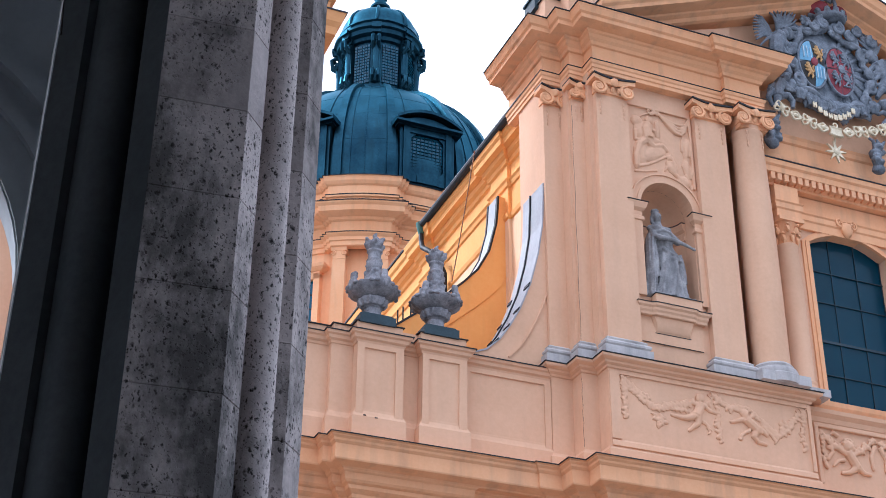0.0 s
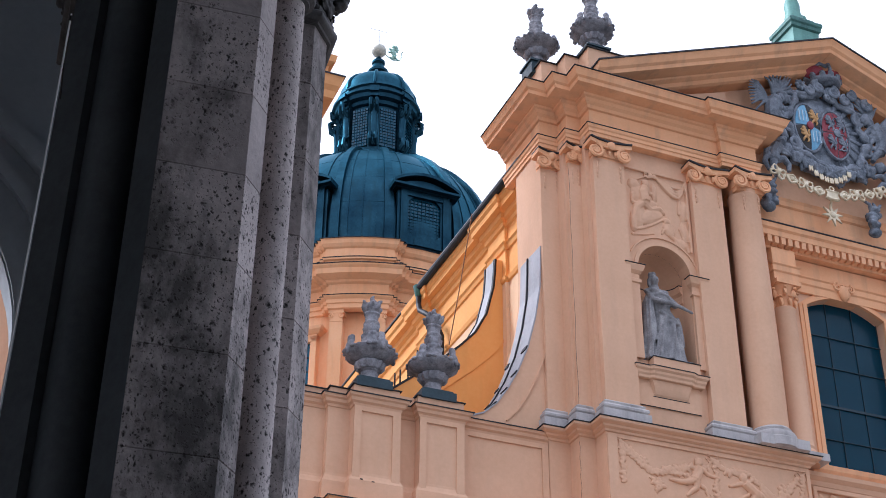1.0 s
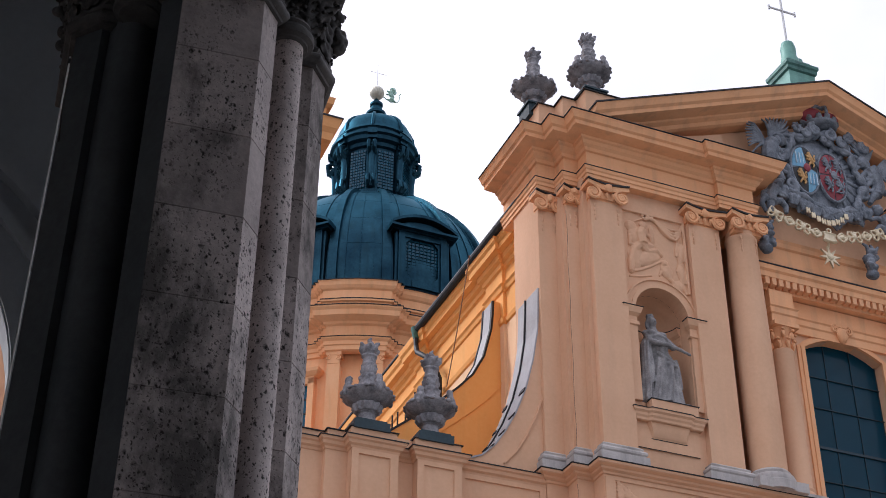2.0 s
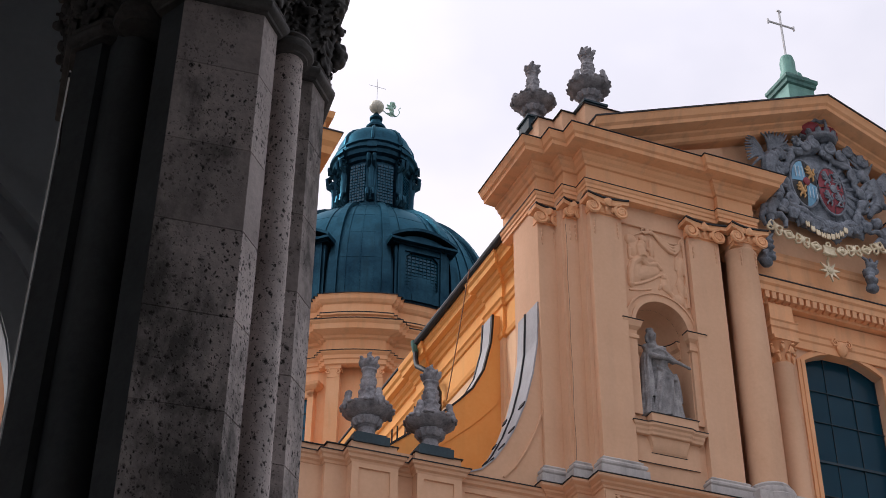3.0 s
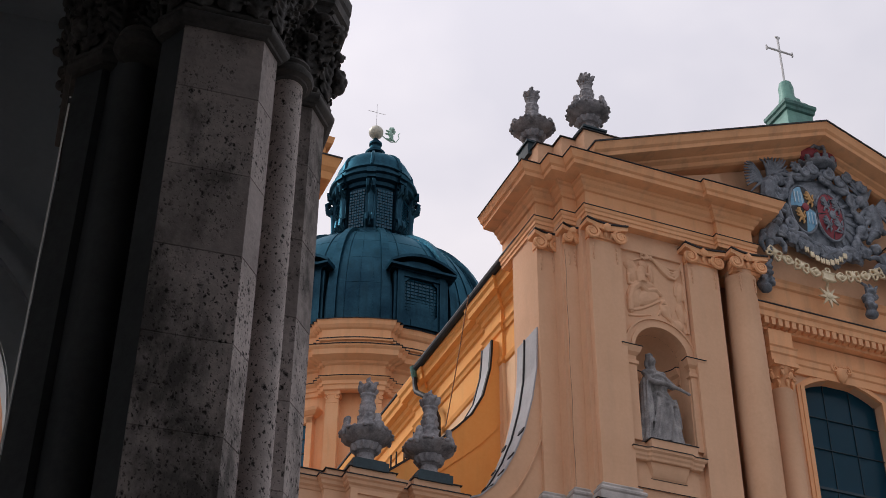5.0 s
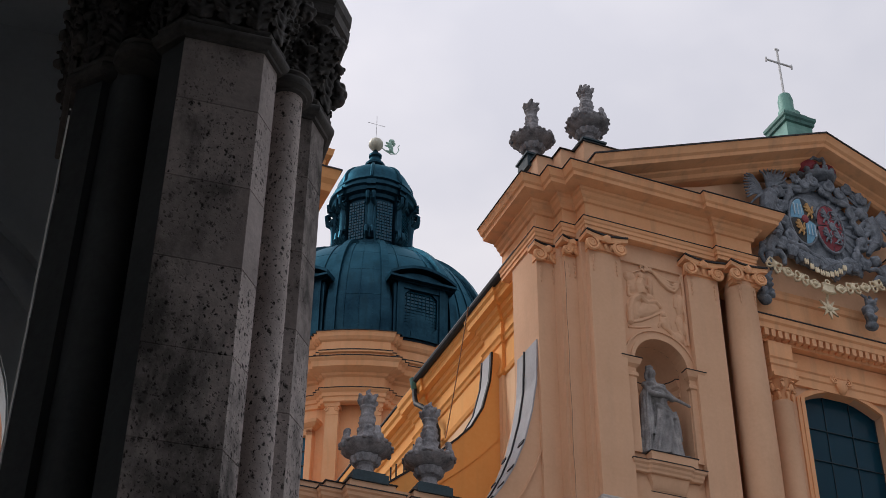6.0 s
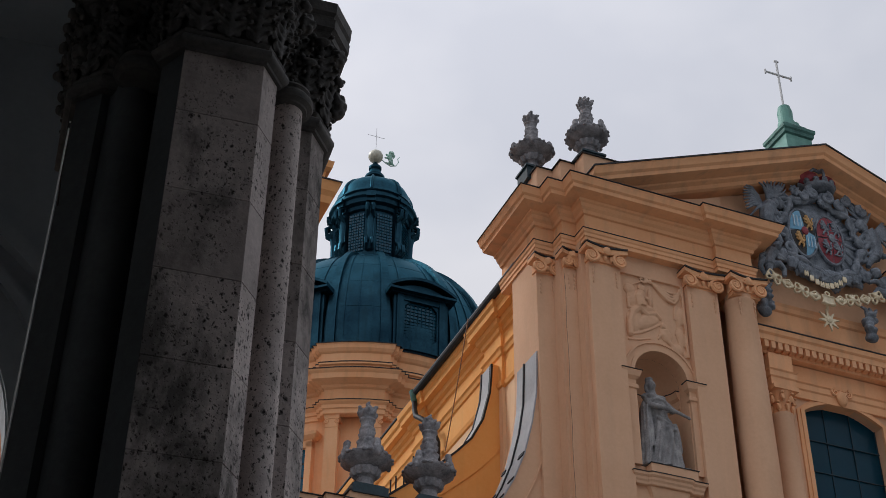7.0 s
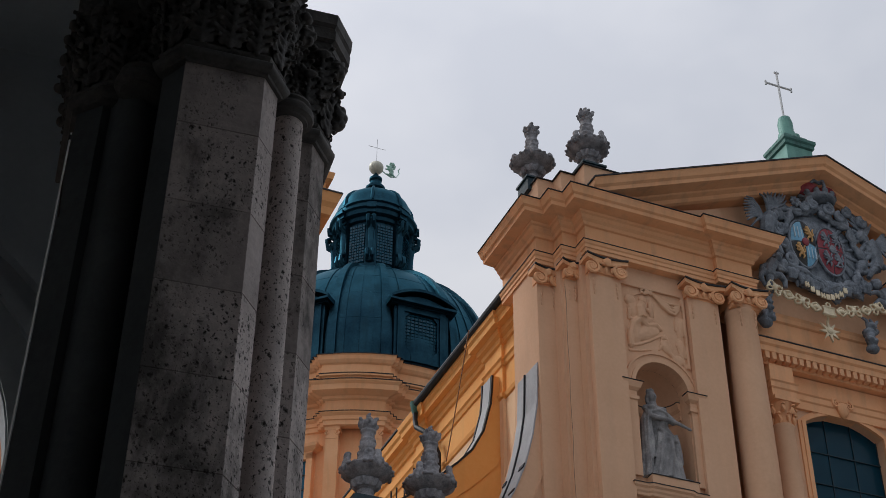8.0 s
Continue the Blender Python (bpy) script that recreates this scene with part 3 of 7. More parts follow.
for s in (-1, 1):
    made("wall", niche_wall, PLASTER, front, s)
    made("wall", niche_apron, PLASTER, front, s)
    shell, _ = made("niche", niche_shell, PLASTER, front, s, smooth=True)

    for r0, r1, d in ((NW, NW + 0.14, 0.09), (NW + 0.14, NW + 0.30, 0.05), (NW + 0.30, NW + 0.36, 0.10)):
        def archivolt(bm):
            ring = [(NX + r0 * math.cos(radians(a)), NS + r0 * math.sin(radians(a))) for a in range(180, -1, -10)]
            ring += [(NX + r1 * math.cos(radians(a)), NS + r1 * math.sin(radians(a))) for a in range(0, 181, 10)]
            prism(bm, ring, 0.25 - d, 0.26)
        made("archivolt", archivolt, PLASTER, shell, s)

    def imposts(bm):
        prof = [(0, 26.03), (0.05, 26.06), (0.05, 26.18), (0.0, 26.22), (0.0, 26.38), (0.1, 26.48), (0.14, 26.6), (0.17, 26.68), (-0.05, 26.70), (-0.05, 26.03)]
        for x0, x1 in ((NX - NW - 0.40, NX - NW), (NX + NW, NX + NW + 0.40)):
            box(bm, x0 + 0.03, x1, 0.14, 0.3, NB, 26.08)
            sweep(bm, [(x0, 0.3), (x0, 0.14), (x1, 0.14), (x1, 0.5)], prof)
        # the impost runs on round the inside of the niche
        line = [(NX + 0.98 * math.cos(radians(180 - 12 * i)), 0.75 + 0.84 * math.sin(radians(180 - 12 * i))) for i in range(16)]
        sweep(bm, line, [(o * 0.8, z) for o, z in prof])
    made("impost", imposts, PLASTER, shell, s)

    def sill(bm):
        prof = [(0, 22.56), (0.03, 22.58), (0.04, 22.66), (0.08, 22.72), (0.09, 22.80), (0.15, 22.86), (0.16, 22.94), (-0.1, 23.0), (-0.1, 22.56)]
        sweep(bm, [(-8.78, 0.25), (-8.78, 0.08), (-8.40, 0.08), (-8.28, 0.0), (-6.92, 0.0), (-6.78, 0.08), (-6.44, 0.08), (-6.44, 0.25)], prof)
        box(bm, -8.3, -6.62, -0.1, 0.5, 22.95, 23.3)
        box(bm, -8.8, -6.5, 0.20, 0.3, 21.68, 22.6)
        # belly of the console below
        rows = []
        for i in range(9):
            f = i / 8
            d = 0.15 * math.cos(f * math.pi / 2) ** 0.7
            w = 0.80 - 0.15 * math.sin(f * math.pi / 2)
            rows.append([bm.verts.new((NX - 0.12 + k * w, 0.21 - (d if abs(k) < 1 else 0.0), 22.58 - 0.54 * f)) for k in (-1, -0.9, 0.9, 1)])
        for a, b in zip(rows, rows[1:]):
            for i in range(3):
                bm.faces.new((a[i], a[i + 1], b[i + 1], b[i]))
    sl, _ = made("sill", sill, PLASTER, shell, s)

    def edge(builder):
        made("flashing", builder, FLASHING, shell, s, "dark sheet-metal edge")
    edge(lambda bm: sweep(bm, [(-8.78, 0.25), (-8.78, 0.08), (-8.40, 0.08), (-8.28, 0.0), (-6.92, 0.0), (-6.78, 0.08), (-6.44, 0.08), (-6.44, 0.25)], [(0.18, 22.94), (0.18, 22.965), (-0.1, 23.03), (-0.1, 23.0)]))
    edge(lambda bm: box(bm, -8.32, -6.58, -0.13, 0.2, 23.295, 23.32))
    edge(lambda bm: box(bm, -8.24, -6.94, 0.185, 0.21, 22.022, 22.04))
    # this dark strip draws the shadow line at the apron's lower step
    edge(lambda bm: box(bm, -8.78, -6.52, 0.19, 0.22, 21.672, 21.685))
    edge(lambda bm: sweep(bm, [(NX + 1.0 * math.cos(radians(180 - 12 * i)), 0.75 + 0.86 * math.sin(radians(180 - 12 * i))) for i in range(16)], [(0.12, 26.69), (0.16, 26.69), (0.16, 26.72), (0.0, 26.74), (0.0, 26.7)]))
    for x0, x1 in ((NX - NW - 0.40, NX - NW), (NX + NW, NX + NW + 0.40)):
        edge(lambda bm: sweep(bm, [(x0, 0.3), (x0, 0.14), (x1, 0.14), (x1, 0.5)], [(0.15, 26.69), (0.19, 26.69), (0.19, 26.71), (-0.05, 26.74), (-0.05, 26.7)]))

# ---- pediment ----
RAKE = [(0.0, 0.0), (0.12, 0.05), (0.16, 0.2), (0.34, 0.28), (0.38, 0.34), (0.95, 0.38), (0.98, 0.52), (1.08, 0.6), (1.18, 0.82), (1.2, 0.88), (-1.6, 0.94), (-1.6, 0.0)]


def rake_line(x, lift=0.0):
    return 37.27 - abs(x) * 0.416 + lift


def rake(bm, prof, xs):
    rings = [[bm.verts.new((x, 0.05 - o, rake_line(x) + h)) for o, h in prof] for x in xs]
    k = len(prof)
    for a, b in zip(rings, rings[1:]):
        for j in range(k):
            bm.faces.new((a[j], a[(j + 1) % k], b[(j + 1) % k], b[j]))
    bm.faces.new(rings[0])
    bm.faces.new(rings[-1][::-1])


bm = bmesh.new()
rake(bm, RAKE, [-10.2, -6, 0, 6, 10.2])
raking = part("raking_cornice", bm, PLASTER_TRIM, front)
bm = bmesh.new()
rake(bm, [(1.24, 0.86), (1.24, 0.92), (-1.7, 1.0), (-1.7, 0.95)], [-10.25, -6, 0, 6, 10.25])
part("flashing", bm, FLASHING, raking, "dark sheet-metal edge")
bm = bmesh.new()
prism(bm, [(-10.5, 33.2), (-3.3, 33.2), (-3.3, 29.0), (3.3, 29.0), (3.3, 33.2), (10.5, 33.2), (0, 37.1)], 0.55, 1.2)
part("tympanum", bm, PLASTER, front)
for s in (-1, 1):
    # raised field of the tympanum beside the carving
    bm = bmesh.new()
    prism(bm, [(s * 9.6, 33.35), (s * 4.3, 33.35), (s * 4.3, 35.15)], 0.12, 0.6)
    part("tympanum_field", bm, PLASTER, front)

# ---- central bay: small columns, dentil cornice, window ----
CB = 0.62
DENTIL_ENT = [(0.0, 27.45), (0.04, 27.45), (0.04, 27.75), (0.09, 27.8), (0.09, 28.0), (0.14, 28.05), (0.02, 28.1), (0.02, 28.75), (0.1, 28.8), (0.12, 28.92), (0.12, 29.12), (0.42, 29.16), (0.44, 29.36), (0.52, 29.42), (0.56, 29.58), (-0.4, 29.62), (-0.4, 27.45)]
bay = [(-3.12, 1.1), (-3.12, CB - 0.5), (-2.2, CB - 0.5), (-2.2, CB - 0.08), (2.2, CB - 0.08), (2.2, CB - 0.5), (3.12, CB - 0.5), (3.12, 1.1)]
bay_top = [(-3.3, 1.1), (-3.3, CB - 0.25), (3.3, CB - 0.25), (3.3, 1.1)]
bm = bmesh.new()
sweep(bm, bay, DENTIL_ENT[:8] + [(-0.4, 28.75), (-0.4, 27.45)])
ent = part("entablature", bm, PLASTER_TRIM, front)
bm = bmesh.new()
sweep(bm, bay_top, DENTIL_ENT[8:-1] + [(-0.4, 28.8)])
cor = part("dentil_cornice", bm, PLASTER_TRIM, front)
bm = bmesh.new()
sweep(bm, bay_top, lip(0.56, 29.6, 0.025))
part("flashing", bm, FLASHING, cor, "dark sheet-metal edge")
bm = bmesh.new()
box(bm, -0.085, 0.085, -0.16, 0.16, -0.14, 0.14)
for v in bm.verts:
    v.co = v.co * 0.86
dentil_mesh = bpy.data.meshes.new("dentil")
bm.to_mesh(dentil_mesh)
bm.free()
dentil_mesh.materials.append(PLASTER_TRIM)
for i in range(24):
    shared("dentil", dentil_mesh, front, lay @ Vector((-3.22 + 0.28 * i, CB - 0.25 - 0.24, 29.02)))
# plain bands above
bm = bmesh.new()
sweep(bm, [(-3.3, 0.55), (3.3, 0.55)], [(0, 29.7), (0.06, 29.7), (0.06, 30.1), (0.12, 30.15), (0.12, 30.3), (0.02, 30.35), (0.02, 30.9), (0.1, 30.95), (0.14, 31.1), (0.2, 31.2), (-0.02, 31.24), (-0.02, 29.7)])
part("band", bm, PLASTER_TRIM, front)
for s in (-1, 1):
    bm = bmesh.new()
    lathe(bm, s * 2.66, CB - 0.15, [(0.52, 20.7), (0.52, 21.1), (0.45, 21.2), (0.47, 21.3), (0.41, 21.4), (0.41, 24.0), (0.37, 26.35), (0.40, 26.4), (0.40, 26.46), (0.34, 26.5)], 24)
    sc = part("small_column", bm, PLASTER, front, smooth=True)
    bm = bmesh.new()
    lathe(bm, s * 2.66, CB - 0.15, [(0.33, 26.48), (0.35, 26.8), (0.42, 27.15), (0.48, 27.3), (0.2, 27.3)], 16)
    for k in range(8):
        for lev, r, h in ((26.5, 0.40, 0.32), (26.82, 0.46, 0.32)):
            a = radians(45 * k + (22.5 if lev > 26.6 else 0))
            blob(bm, (s * 2.66 + r * math.sin(a), CB - 0.15 - r * math.cos(a), lev + h * 0.5), (0.1, 0.09, h * 0.55), rough=0.5, n=1)
            blob(bm, (s * 2.66 + (r + 0.06) * math.sin(a), CB - 0.15 - (r + 0.06) * math.cos(a), lev + h), (0.08, 0.08, 0.06), n=1)
    box(bm, s * 2.66 - 0.5, s * 2.66 + 0.5, CB - 0.65, CB + 0.4, 27.28, 27.44)
    part("capital", bm, PLASTER_TRIM, sc, smooth=True)

WZ0, WZ1, WR = 20.95, 27.0, 0.52


def window_arc(half, z, rise, n=12, flip=False):
    pts = []
    for i in range(n + 1):
        f = -1 + 2 * i / n
        pts.append((f * half, z + rise * (1 - f * f)))
    return pts


bm = bmesh.new()
y0, y1 = CB, CB + 0.6
prism(bm, [(-3.5, 20.7), (-1.62, 20.7), *window_arc(1.62, WZ1, WR), (1.62, 20.7), (3.5, 20.7), (3.5, 27.6), (-3.5, 27.6)], y0, y1)
part("wall", bm, PLASTER, front)
# black sheet behind the panes stands in for the unlit room
win = part("window", (lambda b: (box(b, -1.75, 1.75, CB + 0.5, CB + 0.56, 20.9, 27.62), b)[1])(bmesh.new()), BLACK, front, "black sheet behind the window panes")
bm = bmesh.new()
for d0, d1, o in ((0.0, 0.16, 0.10), (0.16, 0.30, 0.06)):
    for sx in (-1, 1):
        a, b = sx * (1.62 + d0), sx * (1.62 + d1)
        box(bm, min(a, b), max(a, b), CB - o, CB + 0.02, 20.95, WZ1)
    inner, outer = window_arc(1.62 + d0, WZ1, WR + d0), window_arc(1.62 + d1, WZ1, WR + d1)
    for i in range(12):
        prism(bm, [inner[i], outer[i], outer[i + 1], inner[i + 1]], CB - o, CB + 0.02)
part("surround", bm, PLASTER_TRIM, win)
bm = bmesh.new()
blob(bm, (0, CB - 0.16, 27.75), (0.24, 0.16, 0.34), rough=0.4)
for k in (-1, 1):
    tube(bm, spiral(k * 0.27, 27.95, CB - 0.2, 0.17, 1.5, flip=-k), 0.05, 5, 0.6)
    for i in range(5):
        blob(bm, (k * (0.42 + 0.19 * i), CB - 0.04, 27.55 - 0.02 * i), (0.13, 0.06, 0.09), rough=0.6, n=1)
part("keystone", bm, PLASTER_TRIM, win, "carved scroll keystone", True)
bm = bmesh.new()
sweep(bm, [(-2.3, CB), (2.3, CB)], [(0, 20.55), (0.1, 20.6), (0.2, 20.75), (0.24, 20.9), (-0.5, 20.97), (-0.5, 20.55)])
part("sill", bm, PLASTER_TRIM, win)
# glazing: three lights wide, five high, and a heavier bar
XS, ZS = (-1.62, -0.54, 0.54, 1.62), (20.95, 22.15, 23.4, 24.9, 26.1, 27.56)
for i in range(3):
    for j in range(5):
        bm = bmesh.new()
        x0, x1, z0, z1 = XS[i], XS[i + 1], ZS[j], ZS[j + 1]
        v = [bm.verts.new(c) for c in ((x0 + 0.02, CB + 0.36, z0), (x1 - 0.02, CB + 0.36 + random.uniform(-0.012, 0.012), z0), (x1 - 0.02, CB + 0.36 + random.uniform(-0.012, 0.012), z1), (x0 + 0.02, CB + 0.36, z1))]
        bm.faces.new(v)
        bmesh.ops.solidify(bm, geom=bm.faces[:], thickness=0.02)
        part("pane", bm, PANE, win)
for x in (-1.58, -0.54, 0.54, 1.58):
    bm = bmesh.new()
    box(bm, x - 0.012, x + 0.012, CB + 0.325, CB + 0.39, 20.95, 27.5)
    part("mullion", bm, BAR_METAL, win)
for z in ZS[1:-1]:
    t = 0.045 if abs(z - 23.4) < 0.01 else 0.013
    bm = bmesh.new()
    box(bm, -1.62, 1.62, CB + 0.30, CB + 0.39, z - t, z + t)
    part("glazing_bar", bm, BAR_METAL, win)
# pedestal zone below the window
bm = bmesh.new()
sweep(bm, [(-2.95, 0.55), (2.95, 0.55)], [(0, 17.2), (0.08, 17.3), (0.08, 17.75), (0, 17.85), (0, 20.1), (0.06, 20.15), (0.1, 20.3), (0.22, 20.42), (0.24, 20.55), (-0.4, 20.6), (-0.4, 17.2)])
part("pedestal", bm, PLASTER, front)

# ---- side parapet, volutes ----
PARAPET = [(0.0, 17.2), (0.11, 17.3), (0.10, 17.92), (0.06, 18.0), (0.01, 18.12), (0.0, 18.2), (0.0, 20.24), (0.03, 20.26), (0.05, 20.33), (0.12, 20.38), (0.14, 20.47), (0.20, 20.51), (0.22, 20.59), (-0.8, 20.62), (-0.8, 17.2)]
for s in (-1, 1):
    steps = [(-22.0, 1.6), (-18.5, 1.6), (-18.5, 1.35), (-17.82, 1.35), (-17.82, 1.0), (-16.38, 1.0), (-16.38, 1.35), (-15.78, 1.35), (-15.78, 1.0), (-14.36, 1.0), (-14.36, 1.35), (AX, 1.35)]
    path = mirrored(s, steps)
    bm = bmesh.new()
    sweep(bm, path, PARAPET)
    par = part("parapet", bm, PLASTER, front)
    bm = bmesh.new()
    sweep(bm, path, lip(0.22, 20.60, 0.015))
    part("flashing", bm, FLASHING, par, "dark sheet-metal edge")
    for x0, x1, p0, p1, y in ((-17.82, -16.38, -17.6, -16.63, 1.0), (-15.78, -14.36, -15.57, -14.61, 1.0), (-14.35, -11.43, -14.11, -11.64, 1.35)):
        def rim(bm):
            for a, b, c, d in ((x0, x1, 20.10, 20.25), (x0, p0, 18.02, 20.10), (p1, x1, 18.02, 20.10)):
                box(bm, a, b, y - 0.055, y + 0.02, c, d)
        made("panel_border", rim, PLASTER, par, s)
    # low cap course behind the cornice, carrying the urns
    cap_line = mirrored(s, [(-22.0, 1.66), (-18.44, 1.66), (-18.44, 1.4), (-17.86, 1.4), (-17.86, 0.96), (-16.43, 0.96), (-16.43, 1.5), (-15.86, 1.5), (-15.86, 0.96), (-14.38, 0.96), (-14.38, 2.0)])
    bm = bmesh.new()
    sweep(bm, cap_line, wall_profile(20.55, 20.92, 0.3))
    part("cap_course", bm, PLASTER, par)
    bm = bmesh.new()
    sweep(bm, cap_line, lip(0.02, 20.935, 0.012))
    part("flashing", bm, FLASHING, par, "dark sheet-metal edge")
    bm = bmesh.new()
    box(bm, min(s * 14.4, s * 17.8), max(s * 14.4, s * 17.8), 1.2, 2.3, 20.5, 20.925)
    part("cap_slab", bm, PLASTER, par)
    for fx, fz in ((-17.55, 17.95), (-17.2, 17.92)):
        made("bolt", lambda bm: box(bm, fx - 0.04, fx + 0.04, 0.88, 0.95, fz - 0.012, fz + 0.012), FLASHING, par, s)

# front volute: concave sweep from the corner pier down to the parapet
VOL = [(-11.39, 27.5), (-11.41, 26.9), (-11.46, 25.9), (-11.65, 24.75), (-11.94, 23.62), (-12.32, 22.66), (-12.67, 22.0), (-13.04, 21.44), (-13.5, 21.0), (-14.1, 20.75)]
VOL2 = [(-10.95, 29.65), (-10.98, 29.1), (-11.04, 28.45), (-11.33, 27.27), (-11.77, 26.42), (-12.32, 25.8), (-12.85, 25.28), (-14.03, 24.26), (-14.84, 23.6), (-16.4, 22.4), (-18.5, 21.0)]
for s in (-1, 1):
    def body(bm):
        prism(bm, [*VOL, (-14.0, 20.3), (-10.9, 20.3), (-10.9, 27.5)], 1.46, 3.2)
    vol, _ = made("volute", body, PLASTER, front, s)
    made("flashing", lambda bm: strip(bm, VOL, 1.42, 2.95, -0.05), WHITE_METAL, vol, s, "pale sheet-metal capping")

    def seam(bm):
        strip(bm, [(x - 0.05, z) for x, z in VOL], 2.32, 2.38, -0.05)
        for i in (4, 5, 6, 7):
            (xa, za), (xb, zb) = VOL[i], VOL[i + 1]
            strip(bm, [(xa - 0.05, za), (xa - 0.05 + (xb - xa) * 0.16, za + (zb - za) * 0.16)], 1.38, 1.75, -0.04)
            strip(bm, [(xa - 0.05, za), (xa - 0.05 + (xb - xa) * 0.16, za + (zb - za) * 0.16)], 2.75, 3.0, -0.04)
    made("seam", seam, FLASHING, vol, s)
    # a raised band follows the curve on the front face
    made("band", lambda bm: strip(bm, [(x + 0.62 + 0.02 * i, z + 0.1 - 0.04 * i) for i, (x, z) in enumerate(VOL[3:9])], 1.40, 1.5, 0.04), PLASTER, vol, s)

    def body2(bm):
        prism(bm, [*VOL2, (-18.5, 17.0), (-9.5, 17.0), (-9.5, 29.65)], 6.0, 6.9)
    vol2, _ = made("rear_volute", body2, PLASTER_NAVE, front, s)
    made("flashing", lambda bm: strip(bm, VOL2, 6.12, 6.8, -0.06), WHITE_METAL, vol2, s, "pale sheet-metal capping")

    def rims(bm):
        strip(bm, [(x, z) for x, z in VOL2], 5.97, 6.12, -0.075)
    made("seam", rims, FLASHING, vol2, s)
    made("seam", lambda bm: strip(bm, [(x, z) for x, z in VOL2], 6.8, 6.9, -0.09), FLASHING, vol2, s)
    made("band", lambda bm: strip(bm, [(x + 0.9, z - 0.35) for x, z in VOL2[2:9]], 5.96, 6.02, 0.05), PLASTER_NAVE, vol2, s)

for x, z in ((-14.75, 23.95), (-14.56, 24.12), (-14.28, 24.26), (-13.95, 25.0)):
    bm = bmesh.new()
    tube(bm, [(x, 6.05, z - 0.35), (x, 6.05, z + 0.3)], 0.03, 6)
    part("post", bm, FLASHING, front, "thin dark metal post")

# ---- nave ----
nave = thing("church_nave", (0, 20, 0), "ochre plastered nave wall with a heavy cornice and dark gutter", "church")
NAVE_ENT = [(0.0, 28.6), (0.06, 28.65), (0.1, 28.8), (0.0, 28.84), (0.0, 29.95), (0.06, 29.98), (0.10, 30.12), (0.16, 30.2), (0.05, 30.24), (0.05, 30.85), (0.13, 30.9), (0.16, 31.05), (0.28, 31.14), (0.31, 31.34), (0.52, 31.40), (0.54, 31.6), (0.62, 31.7), (0.66, 31.93), (-0.5, 32.05), (-0.5, 28.6)]
NX0 = -10.6
for s in (-1, 1):
    line = [(NX0, 46.0), (NX0, 14.2), (NX0 - 0.1, 14.2), (NX0 - 0.1, 12.9), (NX0, 12.9), (NX0, 7.1), (NX0 - 0.12, 7.1), (NX0 - 0.12, 5.7), (NX0, 5.7), (NX0, 3.2)]
    path = mirrored(s, line)
    bm = bmesh.new()
    sweep(bm, path, NAVE_ENT)
    ent = part("entablature", bm, PLASTER_NAVE, nave)
    bm = bmesh.new()
    sweep(bm, path, wall_profile(-0.1, 28.6, 0.8))
    part("wall", bm, PLASTER_PALE, nave)
    bm = bmesh.new()
    tube(bm, [(s * (-NX0 + 0.72), 3.0, 32.02), (s * (-NX0 + 0.72), 12.8, 32.0)], 0.17, 12)
    box(bm, min(s * (-NX0 + 0.5), s * (-NX0 + 0.78)), max(s * (-NX0 + 0.5), s * (-NX0 + 0.78)), 3.0, 12.8, 32.05, 32.14)
    part("gutter", bm, FLASHING, nave, "dark metal gutter")
    bm = bmesh.new()
    gx = s * (-NX0 + 0.75)
    lathe(bm, gx, 12.85, [(0.09, 31.55), (0.14, 31.66), (0.17, 31.82), (0.21, 32.0), (0.22, 32.08), (0.14, 32.08)], 14)
    part("hopper", bm, DARK_VERDIGRIS, nave, "dark green metal rainwater hopper", True)
    bm = bmesh.new()
    tube(bm, [(gx, 12.85, 31.62), (gx, 12.8, 31.2), (gx, 12.65, 30.85), (s * (-NX0 + 0.66), 12.2, 30.5), (s * (-NX0 + 0.5), 11.75, 30.1), (s * (-NX0 + 0.25), 11.5, 29.2), (s * (-NX0 + 0.2), 11.5, 22.0)], 0.11, 8)
    part("downpipe", bm, FLASHING, nave, "dark metal downpipe")
    bm = bmesh.new()
    box(bm, min(s * (-NX0 + 0.55), s * (-NX0 + 0.7)), max(s * (-NX0 + 0.55), s * (-NX0 + 0.7)), 12.9, 46, 31.96, 32.05)
    part("flashing", bm, FLASHING, nave, "dark sheet-metal edge")
bm = bmesh.new()
prism(bm, [(-11.1, 32.04), (11.1, 32.04), (0, 36.6)], 1.3, 46)
part("roof", bm, ROOF, nave, "dark sheet-metal roof")
for s in (-1, 1):
    bm = bmesh.new()
    prism(bm, [(s * 10.6, 23.4), (s * 21.5, 19.6), (s * 21.5, 19.2), (s * 10.6, 19.2)], 6.6, 45)
    part("aisle_roof", bm, ROOF, nave, "dark sheet-metal aisle roof")
    bm = bmesh.new()
    box(bm, min(s * 20.9, s * 21.5), max(s * 20.9, s * 21.5), 6.6, 45, -0.1, 19.4)
    part("wall", bm, PLASTER, nave)
# loose cable in front of the nave wall
bm = bmesh.new()
a, b = Vector((-11.55, 6.85, 32.0)), Vector((-11.6, 8.9, 27.4))
tube(bm, [a.lerp(b, i / 10) + Vector((0, 0, -0.5 * math.sin(math.pi * i / 10) * 0.3)) for i in range(11)], 0.022, 5)
part("cable", bm, BROWN, nave, "thin dark cable")

